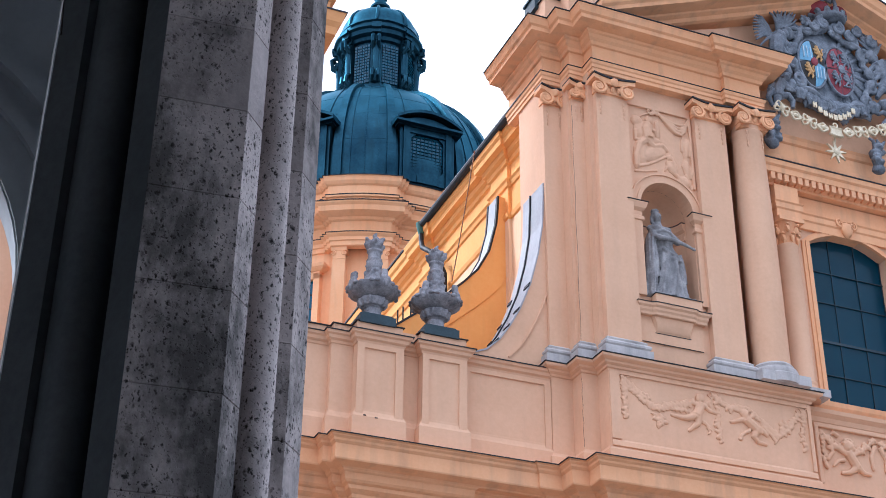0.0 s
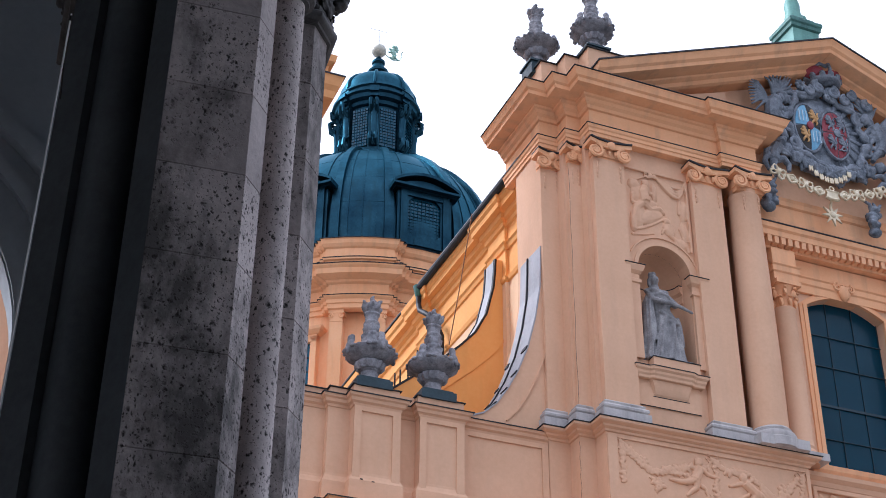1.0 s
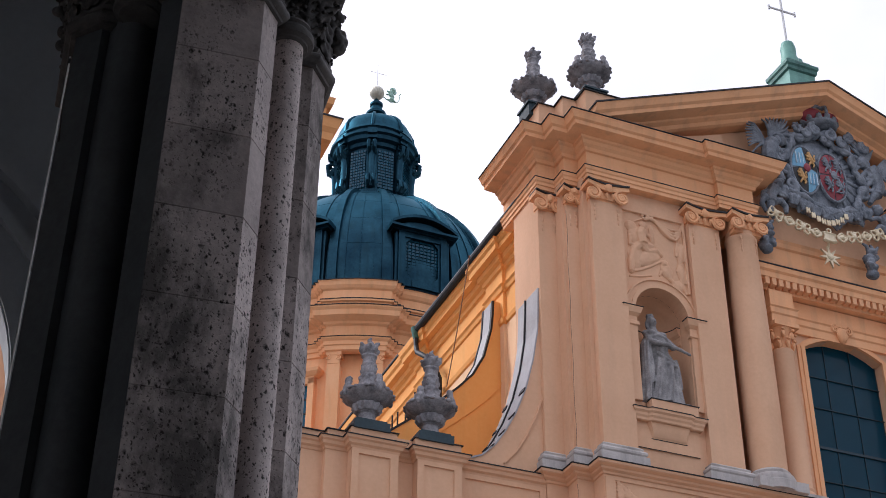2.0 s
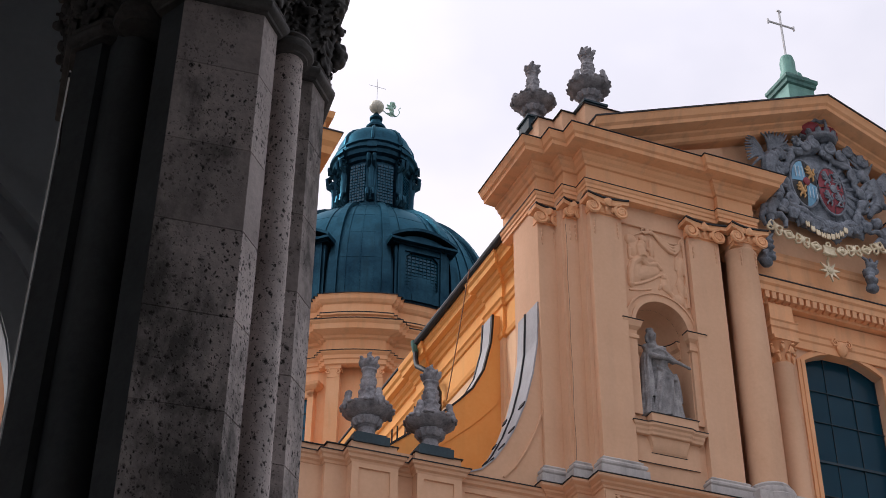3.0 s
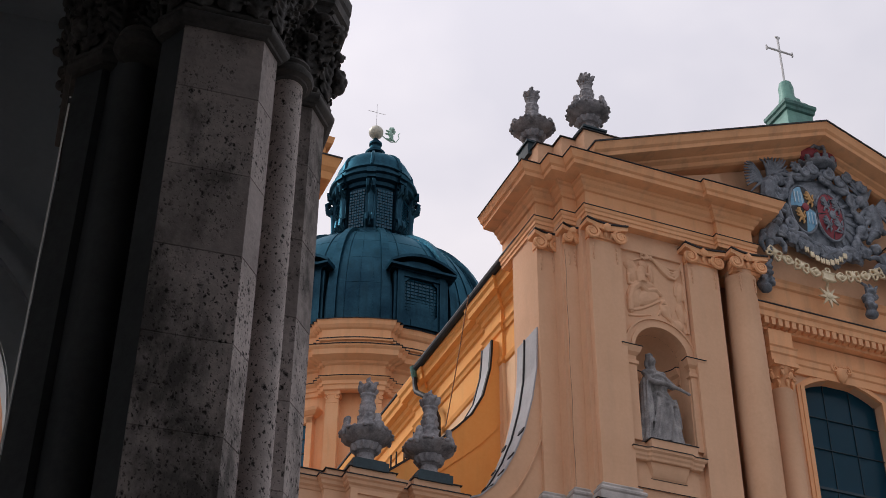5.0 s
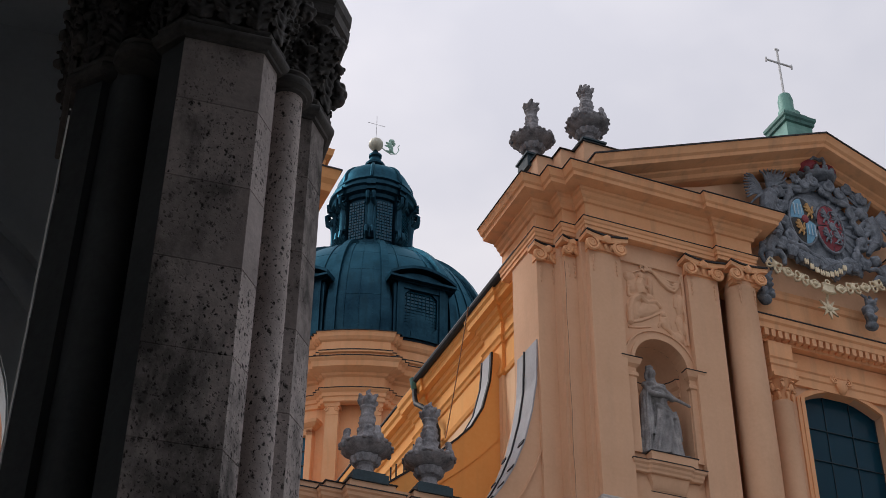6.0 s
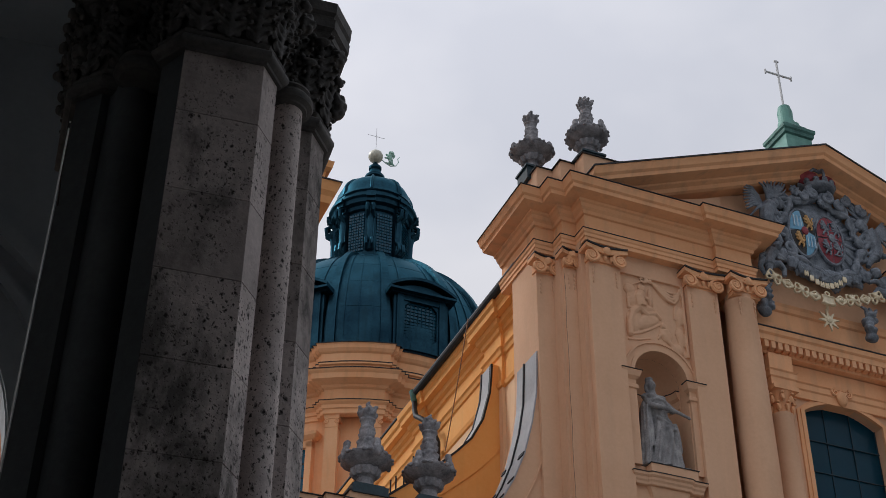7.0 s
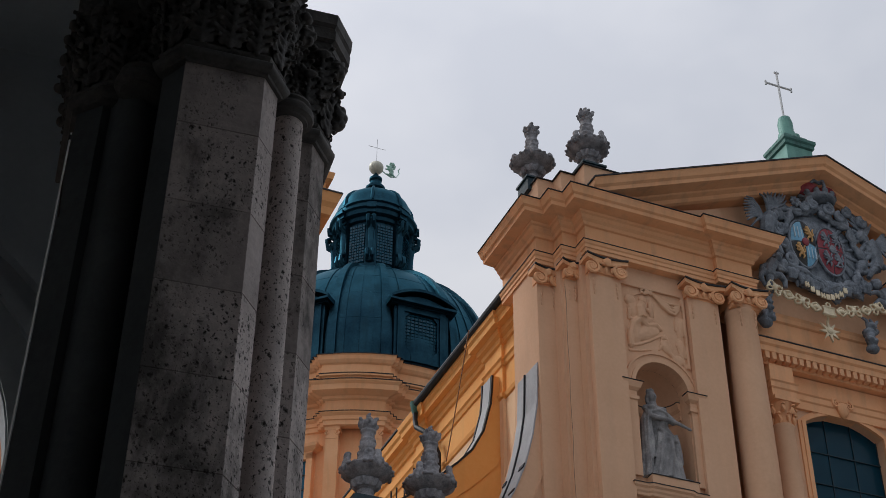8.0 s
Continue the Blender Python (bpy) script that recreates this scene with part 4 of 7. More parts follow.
# ---- crossing and dome ----
DX, DY = 0.0, 52.4
dome = thing("church_dome", (DX, DY, 0), "dark green patinated copper dome on an ochre drum", "dome")
bm = bmesh.new()
lathe(bm, DX, DY, [(10.0, 30.0), (10.0, 48.0), (10.0, 50.5), (10.0, 53.0), (8.0, 53.0)], 64)
box(bm, -13, 13, 45.9, 66, -0.1, 31.5)
drum = part("drum", bm, PLASTER_DRUM, dome, smooth=True)
RING = [(-0.4, 47.95), (0.0, 47.95), (0.12, 48.0), (0.12, 48.3), (0.2, 48.35), (0.2, 48.6), (0.35, 48.75), (0.38, 48.85), (0.1, 48.9), (0.1, 49.75), (0.25, 49.85), (0.3, 50.0), (0.55, 50.1), (0.85, 50.2), (0.9, 50.55), (1.05, 50.7), (1.08, 50.82), (0.4, 50.95),
        (0.35, 51.4), (0.5, 51.45), (0.5, 51.6), (0.38, 51.65), (0.38, 52.3), (0.5, 52.4), (0.62, 52.6), (0.66, 52.85), (0.72, 52.95), (-0.4, 53.05)]


def drum_line(step, extra=0.0):
    """Round plan that breaks forward over the pairs of pilasters between the windows."""
    pts = []
    for k in range(8):
        mid = 22.5 + 45 * k
        for d, r in ((-22.5, 0), (-16, 0), (-12.6, 0), (-12.5, 0.36), (-11.3, 0.36), (-11.2, 0.7), (-10.0, 0.7), (-9.9, 1), (-5, 1), (0, 1), (5, 1), (9.9, 1), (10.0, 0.7), (11.2, 0.7), (11.3, 0.36), (12.5, 0.36), (12.6, 0), (16, 0)):
            a = radians(mid + d)
            rr = 10.0 + step * r + extra
            pts.append((DX + rr * math.sin(a), DY - rr * math.cos(a)))
    return pts


bm = bmesh.new()
sweep(bm, drum_line(0.8), RING, closed=True)
ring = part("drum_cornice", bm, PLASTER_DRUM, dome)
for edge in ([(1.05, 50.8), (1.12, 50.8), (1.12, 50.85), (0.4, 50.98), (0.4, 50.95)], [(0.3, 48.84), (0.42, 48.84), (0.42, 48.88), (0.08, 48.92), (0.08, 48.9)], [(0.4, 51.6), (0.53, 51.58), (0.53, 51.64), (0.36, 51.7)], [(0.7, 52.94), (0.76, 52.94), (0.76, 52.99), (-0.6, 53.08), (-0.6, 53.04)]):
    bm = bmesh.new()
    sweep(bm, drum_line(0.8), edge, closed=True)
    part("flashing", bm, FLASHING, ring, "dark sheet-metal edge")


def turned(bm, angle, r=0.0):
    """Turns what stands at the front of the dome (facing -y) round its axis."""
    bmesh.ops.rotate(bm, cent=(DX, DY, 0), matrix=Matrix.Rotation(radians(angle), 3, "Z"), verts=bm.verts)


for k in range(8):
    for d in (-7.4, 7.4):
        bm = bmesh.new()
        yy = DY - 10.72
        box(bm, -0.42, 0.42, yy, yy + 0.9, 36.0, 47.1)
        box(bm, -0.5, 0.5, yy - 0.06, yy + 0.9, 47.7, 47.97)
        for q in (-1, 1):
            tube(bm, spiral(q * 0.36, 47.5, yy - 0.05, 0.17, 1.6, flip=q), 0.05, 5, 0.7)
        box(bm, -0.4, 0.4, yy - 0.03, yy + 0.3, 47.1, 47.7)
        turned(bm, 22.5 + 45 * k + d)
        part("pilaster", bm, PLASTER_DRUM, dome)
    # drum window with frame and hood
    bm = bmesh.new()
    box(bm, -1.05, 1.05, DY - 10.06, DY - 9.7, 40.0, 46.0)
    turned(bm, 45 * k)
    wd = part("drum_window", bm, PANE, dome)
    bm = bmesh.new()
    for q in (-1, 1):
        box(bm, min(q * 1.02, q * 1.45), max(q * 1.02, q * 1.45), DY - 10.32, DY - 9.6, 39.6, 46.4)
    box(bm, -1.45, 1.45, DY - 10.32, DY - 9.6, 46.0, 46.5)
    sweep(bm, [(-1.55, DY - 9.8), (-1.55, DY - 10.3), (1.55, DY - 10.3), (1.55, DY - 9.8)], [(0, 46.5), (0.1, 46.55), (0.3, 46.75), (0.35, 46.95), (-0.2, 47.05), (-0.2, 46.5)])
    turned(bm, 45 * k)
    part("window_frame", bm, PLASTER_DRUM, wd)
    bm = bmesh.new()
    for x in (-0.5, 0.0, 0.5):
        box(bm, x - 0.03, x + 0.03, DY - 10.12, DY - 10.05, 40.0, 46.0)
    for z in (41, 42, 43, 44, 45):
        box(bm, -1.05, 1.05, DY - 10.12, DY - 10.05, z - 0.03, z + 0.03)
    turned(bm, 45 * k)
    part("glazing_bars", bm, FLASHING, wd)

SHELL = [(10.75 * math.cos(radians(e)), 54.2 + 11.7 * math.sin(radians(e))) for e in range(0, 73, 4)]
bm = bmesh.new()
lathe(bm, DX, DY, [(10.75, 53.0), (10.75, 53.9), *SHELL, (3.0, 65.5), (2.0, 65.6)], 96)
cap = part("copper_shell", bm, COPPER, dome, smooth=True)

for e in range(11, 70, 13):
    r, z = 10.75 * math.cos(radians(e)), 54.2 + 11.7 * math.sin(radians(e))
    dr, dz = -0.03 * math.sin(radians(e)), 0.03 * math.cos(radians(e))
    bm = bmesh.new()
    lathe(bm, DX, DY, [(r - dr, z - dz), (r + 0.012 * math.cos(radians(e)), z + 0.012 * math.sin(radians(e))), (r + dr, z + dz)], 96)
    part("seam", bm, COPPER, cap, smooth=True)


def rib(bm, a, half, out):
    rows = []
    for r, z in [(10.75, 53.0), *SHELL]:
        k = half * (0.35 + 0.65 * r / 10.75) * (0.55 + 0.45 * r / 10.75)
        rows.append([bm.verts.new((x, DY - rr, z + (0.0 if rr == r else out * 0.4))) for x, rr in ((-k, r - 0.1), (-k, r + out), (k, r + out), (k, r - 0.1))])
    for p, q in zip(rows, rows[1:]):
        for j in range(3):
            bm.faces.new((p[j], p[j + 1], q[j + 1], q[j]))
    turned(bm, a)


for k in range(8):
    for d, half, out in ((-9.5, 0.30, 0.27), (9.5, 0.30, 0.27)):
        bm = bmesh.new()
        rib(bm, 22.5 + 45 * k + d, half, out)
        part("rib", bm, COPPER, cap)
    bm = bmesh.new()
    for d in (-5.2, 0, 5.2, 15.5, 29.5):
        b2 = bmesh.new()
        rib(b2, 22.5 + 45 * k + d, 0.035, 0.05)
        tmp = bpy.data.meshes.new("t")
        b2.to_mesh(tmp)
        b2.free()
        bm.from_mesh(tmp)
        bpy.data.meshes.remove(tmp)
    part("seam", bm, COPPER, cap)
    # dormer with segmental hood
    yf = DY - 11.0
    bm = bmesh.new()
    box(bm, -1.75, 1.75, yf + 0.05, yf + 3.5, 56.9, 57.4)
    dm = None

    def dormer_piece(name, b2):
        turned(b2, 45 * k)
        return part(name, b2, COPPER, dm or cap)
    dm = dormer_piece("dormer", bm)
    for q in (-1, 1):
        bm = bmesh.new()
        box(bm, min(q * 1.3, q * 1.75), max(q * 1.3, q * 1.75), yf, yf + 3.5, 53.1, 57.3)
        dormer_piece("jamb", bm)
        bm = bmesh.new()
        box(bm, min(q * 1.752, q * 1.95), max(q * 1.752, q * 1.95), yf + 0.15, yf + 3.5, 53.1, 57.2)
        dormer_piece("cheek", bm)
        bm = bmesh.new()
        prism(bm, [(q * 1.3, 53.1), (q * 1.3, 57.0), (q * 0.7, 57.0), (q * 1.16, 56.5), (q * 1.16, 54.2), (q * 0.7, 53.6), (q * 0.7, 53.1)], yf + 0.15, yf + 0.45)
        dormer_piece("frame", bm)
    bm = bmesh.new()
    box(bm, -0.72, 0.72, yf + 0.1, yf + 0.5, 53.1, 53.62)
    dormer_piece("sill", bm)
    bm = bmesh.new()
    arc0 = [(-2.2 + 4.4 * i / 14, 57.45 + 0.75 * (1 - (-1 + 2 * i / 14) ** 2)) for i in range(15)]
    prism(bm, [(-2.2, 57.3), *arc0, (2.2, 57.3)], yf - 0.05, yf + 5.0)
    dormer_piece("tympanum", bm)
    bm = bmesh.new()
    arc1 = [(-2.4 + 4.8 * i / 14, 57.55 + 0.85 * (1 - (-1 + 2 * i / 14) ** 2)) for i in range(15)]
    prism(bm, [*arc1, *[(x, z + 0.22) for x, z in arc1[::-1]]], yf - 0.42, yf + 5.2)
    dormer_piece("hood", bm)
    bm = bmesh.new()
    box(bm, -2.4, 2.4, yf - 0.4, yf + 3.0, 57.41, 57.58)
    dormer_piece("cornice", bm)
    bm = bmesh.new()
    box(bm, -1.25, 1.25, yf + 0.34, yf + 0.40, 53.6, 57.0)
    turned(bm, 45 * k)
    part("pane", bm, PANE, dm)
    bm = bmesh.new()
    for i in range(1, 9):
        x = -1.25 + 2.5 * i / 9
        box(bm, x - 0.018, x + 0.018, yf + 0.28, yf + 0.33, 53.6, 57.0)
    for i in range(1, 13):
        z = 53.6 + 3.4 * i / 13
        box(bm, -1.25, 1.25, yf + 0.28, yf + 0.33, z - 0.018, z + 0.018)
    turned(bm, 45 * k)
    part("lattice", bm, COPPER, dm)

# lantern
bm = bmesh.new()
lathe(bm, DX, DY, [(3.3, 64.6), (3.5, 65.2), (3.5, 65.7), (3.1, 65.9), (2.75, 66.0), (2.7, 70.4), (2.9, 70.5), (2.95, 70.8), (3.25, 70.95), (3.3, 71.3), (3.5, 71.4), (3.5, 71.6), (3.05, 71.8), (3.05, 72.1), (3.2, 72.2), (3.15, 72.35),
                   (3.05, 72.55), (2.95, 73.1), (2.7, 73.65), (2.3, 74.12), (1.75, 74.55), (1.15, 74.85), (0.9, 75.0), (0.72, 75.25), (0.62, 75.5), (0.78, 75.62), (0.80, 75.8), (0.60, 75.95), (0.52, 76.2), (0.40, 76.5), (0.52, 76.62), (0.52, 76.8), (0.34, 76.95), (0.16, 77.3)], 48)
lan = part("lantern", bm, COPPER, dome, smooth=True)
for k in range(8):
    bm = bmesh.new()
    box(bm, -0.62, 0.62, DY - 2.8, DY - 2.5, 66.6, 70.1)
    turned(bm, 45 * k)
    part("pane", bm, PANE, lan)
    bm = bmesh.new()
    for i in range(1, 6):
        x = -0.62 + 1.24 * i / 6
        box(bm, x - 0.008, x + 0.008, DY - 2.85, DY - 2.79, 66.6, 70.1)
    for i in range(1, 13):
        z = 66.6 + 3.5 * i / 13
        box(bm, -0.62, 0.62, DY - 2.85, DY - 2.79, z - 0.008, z + 0.008)
    turned(bm, 45 * k)
    part("lattice", bm, COPPER, lan)
    bm = bmesh.new()
    # scroll buttress between the windows
    prism(bm, [(-0.34, 66.0), (0.34, 66.0), (0.34, 70.6), (-0.34, 70.6)], DY - 3.05, DY - 2.5)
    blob(bm, (0, DY - 3.02, 66.8), (0.34, 0.34, 0.5))
    blob(bm, (0, DY - 3.1, 70.0), (0.32, 0.3, 0.4))
    tube(bm, [(0, DY - 3.0, 66.4), (0, DY - 2.92, 67.6), (0, DY - 2.95, 68.8), (0, DY - 3.12, 70.2)], 0.27, 10, 0.95)
    for r, z0, z1 in ((3.12, 70.42, 70.85), (3.45, 70.85, 71.2), (3.62, 71.2, 71.52), (3.3, 71.52, 71.95)):
        box(bm, -0.36, 0.36, DY - r, DY - 2.6, z0, z1)
    for q in (-1, 1):
        tube(bm, [(q * 0.2, DY - 3.1, 69.6), (q * 0.22, DY - 3.55, 69.9), (q * 0.22, DY - 3.62, 70.4), (q * 0.2, DY - 3.3, 70.6)], 0.16, 7)
        tube(bm, [(q * 0.2, DY - 3.05, 66.5), (q * 0.22, DY - 3.42, 66.8), (q * 0.22, DY - 3.36, 67.3), (q * 0.2, DY - 3.0, 67.6)], 0.17, 7)
    tube(bm, [(0, DY - 3.07, 72.3), (0, DY - 2.97, 73.1), (0, DY - 2.72, 73.66), (0, DY - 2.32, 74.14), (0, DY - 1.77, 74.57), (0, DY - 1.15, 74.89)], 0.16, 6, 0.6)
    turned(bm, 22.5 + 45 * k)
    part("buttress", bm, COPPER, lan, smooth=True)
# ball, lion-shaped vane as a plain shape, and cross
bm = bmesh.new()
lathe(bm, 0, DY, [(max(0.03, 0.58 * math.cos(radians(e))), 77.98 + 0.58 * math.sin(radians(e))) for e in range(-90, 91, 12)], 60, lambda a, z: 1 + 0.045 * abs(math.cos(6 * a)))
part("ball", bm, PALE_GILT, lan, "pale weathered gilt ball", True)
bm = bmesh.new()
for at, size, ry in (((1.62, DY, 77.75), (0.34, 0.16, 0.5), -30), ((1.85, DY, 78.35), (0.32, 0.18, 0.3), 0), ((1.62, DY, 78.5), (0.2, 0.14, 0.16), 0), ((1.72, DY, 77.2), (0.36, 0.16, 0.26), 20), ((1.25, DY, 78.05), (0.3, 0.09, 0.10), 25), ((1.2, DY, 77.7), (0.3, 0.08, 0.09), -10), ((1.35, DY, 77.0), (0.34, 0.09, 0.10), 10), ((2.05, DY, 77.0), (0.3, 0.08, 0.10), 30), ((2.1, DY, 78.1), (0.16, 0.12, 0.3), 20)):
    blob(bm, at, size, (0, ry, 0), 0.45)
tube(bm, [(0.4, DY, 77.35), (1.0, DY, 77.0), (1.7, DY, 76.75), (2.4, DY, 76.95), (2.75, DY, 77.5), (2.6, DY, 77.9), (2.85, DY, 78.2)], 0.05, 5)
for v in bm.verts:
    v.co.x, v.co.z = 0.45 + (v.co.x - 0.4) * 0.66, 78.15 + (v.co.z - 77.7) * 0.80
part("vane", bm, PALE_GREEN, lan, "green copper weather vane", True)
bm = bmesh.new()
tube(bm, [(0, DY, 78.5), (0, DY, 81.0)], 0.018, 5)
tube(bm, [(-0.75, DY, 80.1), (0.75, DY, 80.1)], 0.018, 5)
part("cross", bm, WHITE_METAL, lan, "slender pale metal cross")

# ---- bell tower ----
tower = thing("bell_tower", (-23.0, 6.5, 0), "ochre plastered bell tower with a deep cornice", "tower")
TX, TY, TW = -20.2, 2.2, 7.2
square = [(TX - TW, TY + TW), (TX - TW, TY), (TX, TY), (TX, TY + TW)]
bm = bmesh.new()
sweep(bm, square, wall_profile(-0.1, 31.0, 1.0), closed=True)
part("wall", bm, PLASTER, tower)
TOWER_ENT = [(0.0, 28.4), (0.1, 28.45), (0.12, 28.9), (0.05, 28.95), (0.05, 30.0), (0.2, 30.1), (0.25, 30.4), (0.45, 30.5), (0.5, 30.75), (0.72, 30.85), (0.76, 31.0), (1.2, 31.08), (1.24, 31.35), (1.36, 31.5), (1.46, 31.85), (1.0, 32.0), (1.02, 32.5), (1.2, 32.6), (1.25, 32.85), (0.6, 33.0), (0.6, 34.5), (-0.6, 34.5), (-0.6, 28.4)]
bm = bmesh.new()
sweep(bm, square, TOWER_ENT, closed=True)
t_ent = part("entablature", bm, PLASTER_TOWER, tower)
for i in range(9):
    for x0, x1, y0, y1 in ((TX + 0.45 - 0.8 * i, TX + 0.85 - 0.8 * i, TY - 1.14, TY - 0.7), (TX + 0.7, TX + 1.14, TY - 0.85 + 0.8 * i, TY - 0.45 + 0.8 * i)):
        if i == 0 and x0 > TX + 0.6:
            continue
        bm = bmesh.new()
        box(bm, x0, x1, y0, y1, 30.84, 31.07)
        part("modillion", bm, PLASTER_TOWER, t_ent)
bm = bmesh.new()
sweep(bm, square, [(1.0, 31.98), (1.49, 31.84), (1.49, 31.9), (1.0, 32.06)], closed=True)
part("flashing", bm, FLASHING, tower, "dark sheet-metal edge")
bm = bmesh.new()
sweep(bm, [(x * 0.97 - 0.65, y) for x, y in square], wall_profile(31.8, 50.0, 1.0, -0.7), closed=True)
part("wall", bm, PLASTER, tower)
bm = bmesh.new()
lathe(bm, TX - TW / 2, TY + TW / 2, [(4.2, 50), (4.3, 51), (3.6, 54), (2.0, 57), (0.6, 59), (0.1, 60)], 24)
part("roof", bm, COPPER, tower, smooth=True)

# ---- loggia: pier with its capital, vault, arches ----
lay = LOGGIA
# unseen floor, kept pale to bounce light up into the vault
bm = bmesh.new()
box(bm, -14, 6.0, -12, 4.0, -0.3, 0.01)
box(bm, -14, 2.6, 4.0, 15.4, -0.3, 0.01)
tagged(part("floor", bm, LOGGIA_FLOOR), "pale stone loggia floor", "floor", kind="structure")
bm = bmesh.new()
box(bm, -14, 1.05, -12, 15.4, 14.6, 15.2)
# overhang out of view, added to keep sky light off the pier's front
box(bm, 1.05, 6.0, -12, 6.2, 14.6, 15.2)
tagged(part("ceiling", bm, VAULT), "dim plastered loggia vault with an added overhang out of view", "ceiling", kind="structure")
bm = bmesh.new()
# wall out of view; its opening is added to light the loggia side
for y0, y1, z0, z1 in ((-12, -1, 0, 15), (8.0, 15.4, 0, 15), (-1, 8.0, 7.5, 15)):
    box(bm, -14.6, -14, y0, y1, z0, z1)
tagged(part("wall_south", bm, VAULT), "added loggia wall with a broad opening that lets light in", "wall", kind="structure")
bm = bmesh.new()
# added wall, hidden behind the pier, that closes the interior
box(bm, 1.25, 1.6, 9.5, 15.2, 0, 14.7)
tagged(part("wall_west", bm, VAULT), "added plastered loggia wall, out of view", "wall", kind="structure")

PC = 0.81   # middle of the pier
RIGHT = [(0.0, 8.0), (0.29, 8.0), (0.426, 8.19), (0.36, 8.30), (0.36, 8.62), (0.795, 8.62), (0.937, 8.82), (0.937, 9.7), (0.0, 9.7)]


def pier_outline(grow=0.0):
    half = RIGHT[1:-1]
    pts = [(PC + a, b) for a, b in half] + [(PC - 0.29, 9.7), (PC - 0.29, 8.0)]
    return [tuple(Vector(p) + Vector((grow if p[0] > PC else -grow, -grow if p[1] < 9 else grow))) for p in pts] if grow else pts


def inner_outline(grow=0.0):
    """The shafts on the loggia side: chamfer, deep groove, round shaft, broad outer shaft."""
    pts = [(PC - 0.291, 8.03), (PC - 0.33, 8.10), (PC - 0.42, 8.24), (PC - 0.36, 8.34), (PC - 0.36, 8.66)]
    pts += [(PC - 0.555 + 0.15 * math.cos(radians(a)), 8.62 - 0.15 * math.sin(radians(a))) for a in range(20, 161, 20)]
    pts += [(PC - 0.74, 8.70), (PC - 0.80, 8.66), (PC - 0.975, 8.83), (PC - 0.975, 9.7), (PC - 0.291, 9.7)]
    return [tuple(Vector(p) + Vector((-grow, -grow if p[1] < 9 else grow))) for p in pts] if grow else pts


def whole_outline(grow=0.0):
    """Plan of the whole pier, as its capital follows it."""
    right = [(PC + a + grow, b + (grow if b > 9 else -grow)) for a, b in RIGHT[1:-1]]
    left = [(PC - a * (1.05 if a > 0.9 else 1.0) - grow, b + (grow if b > 9 else -grow)) for a, b in RIGHT[1:-1][::-1]]
    return right + left


def slab(bm, pts, z0, z1):
    a = [bm.verts.new((x, y, z0)) for x, y in pts]
    b = [bm.verts.new((x, y, z1)) for x, y in pts]
    bm.faces.new(a)
    bm.faces.new(b[::-1])
    for i in range(len(pts)):
        j = (i + 1) % len(pts)
        bm.faces.new((a[i], a[j], b[j], b[i]))


pier = thing("stone_pier", (PC, 8.8, 0), "weathered porous stone compound pier with corner colonnettes", "pier")
Z_JOINTS = [0.0, 0.5, 1.15, 1.8, 2.45, 3.1, 3.75, 4.4, 5.055, 5.735, 6.395, 7.06, 7.72, 8.403, 9.02]
for z0, z1 in zip(Z_JOINTS, Z_JOINTS[1:]):
    bm = bmesh.new()
    rings = [[bm.verts.new((x, y, z)) for x, y in pier_outline(grow)] for z, grow in ((z0 + 0.001, -0.005), (z0 + 0.006, 0.0), (z1 - 0.006, 0.0), (z1 - 0.001, -0.005))]
    for a, b in zip(rings, rings[1:]):
        for j in range(len(a)):
            bm.faces.new((a[j], a[(j + 1) % len(a)], b[(j + 1) % len(a)], b[j]))
    bm.faces.new(rings[0])
    bm.faces.new(rings[-1][::-1])
    part("stone_block", bm, PIER_STONE, pier)
bm = bmesh.new()
slab(bm, pier_outline(-0.03), 0, 9.02)
part("core", bm, CARVED_STONE, pier)
bm = bmesh.new()
lathe(bm, PC + 0.555, 8.43, [(0.17, 0.0), (0.17, 0.2), (0.125, 0.3), (0.12, 9.0)], 20)
part("colonnette", bm, PIER_STONE, pier, smooth=True)
# left half of the same pier; its shade is painted as dark stone
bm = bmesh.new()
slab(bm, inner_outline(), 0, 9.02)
part("inner_shaft", bm, SHADED_STONE, pier, "shafts on the shaded side of the pier, coloured dark", True)

# capital: neck roll, bell, abacus, and rows of carved leaves
bm = bmesh.new()


sweep(bm, whole_outline(), [(-0.05, 8.965), (0.028, 8.965), (0.034, 8.985), (0.062, 9.0), (0.074, 9.025), (0.074, 9.055), (0.058, 9.08), (0.034, 9.09), (0.03, 9.105), (0.044, 9.12), (0.046, 9.14), (0.03, 9.16), (-0.05, 9.17)], closed=True)
for k in (-1, 1):
    lathe(bm, PC + k * 0.555, 8.43, [(0.10, 8.93), (0.15, 8.94), (0.155, 8.955), (0.19, 8.975), (0.20, 9.0), (0.195, 9.03), (0.17, 9.05), (0.16, 9.08), (0.175, 9.1), (0.17, 9.12), (0.10, 9.13)], 24)
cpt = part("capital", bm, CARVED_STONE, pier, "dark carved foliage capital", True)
bm = bmesh.new()
n_lev = 6
levels = []
for i in range(n_lev + 1):
    f = i / n_lev
    grow = 0.0 + 0.09 * f * f
    levels.append((grow, 9.1 + 0.76 * f))
rings = []
for grow, z in levels:
    rings.append([bm.verts.new((x, y, z)) for x, y in whole_outline(grow)])
for a, b in zip(rings, rings[1:]):
    for j in range(len(a)):
        bm.faces.new((a[j], a[(j + 1) % len(a)], b[(j + 1) % len(a)], b[j]))
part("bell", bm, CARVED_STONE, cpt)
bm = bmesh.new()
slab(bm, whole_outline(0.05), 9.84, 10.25)
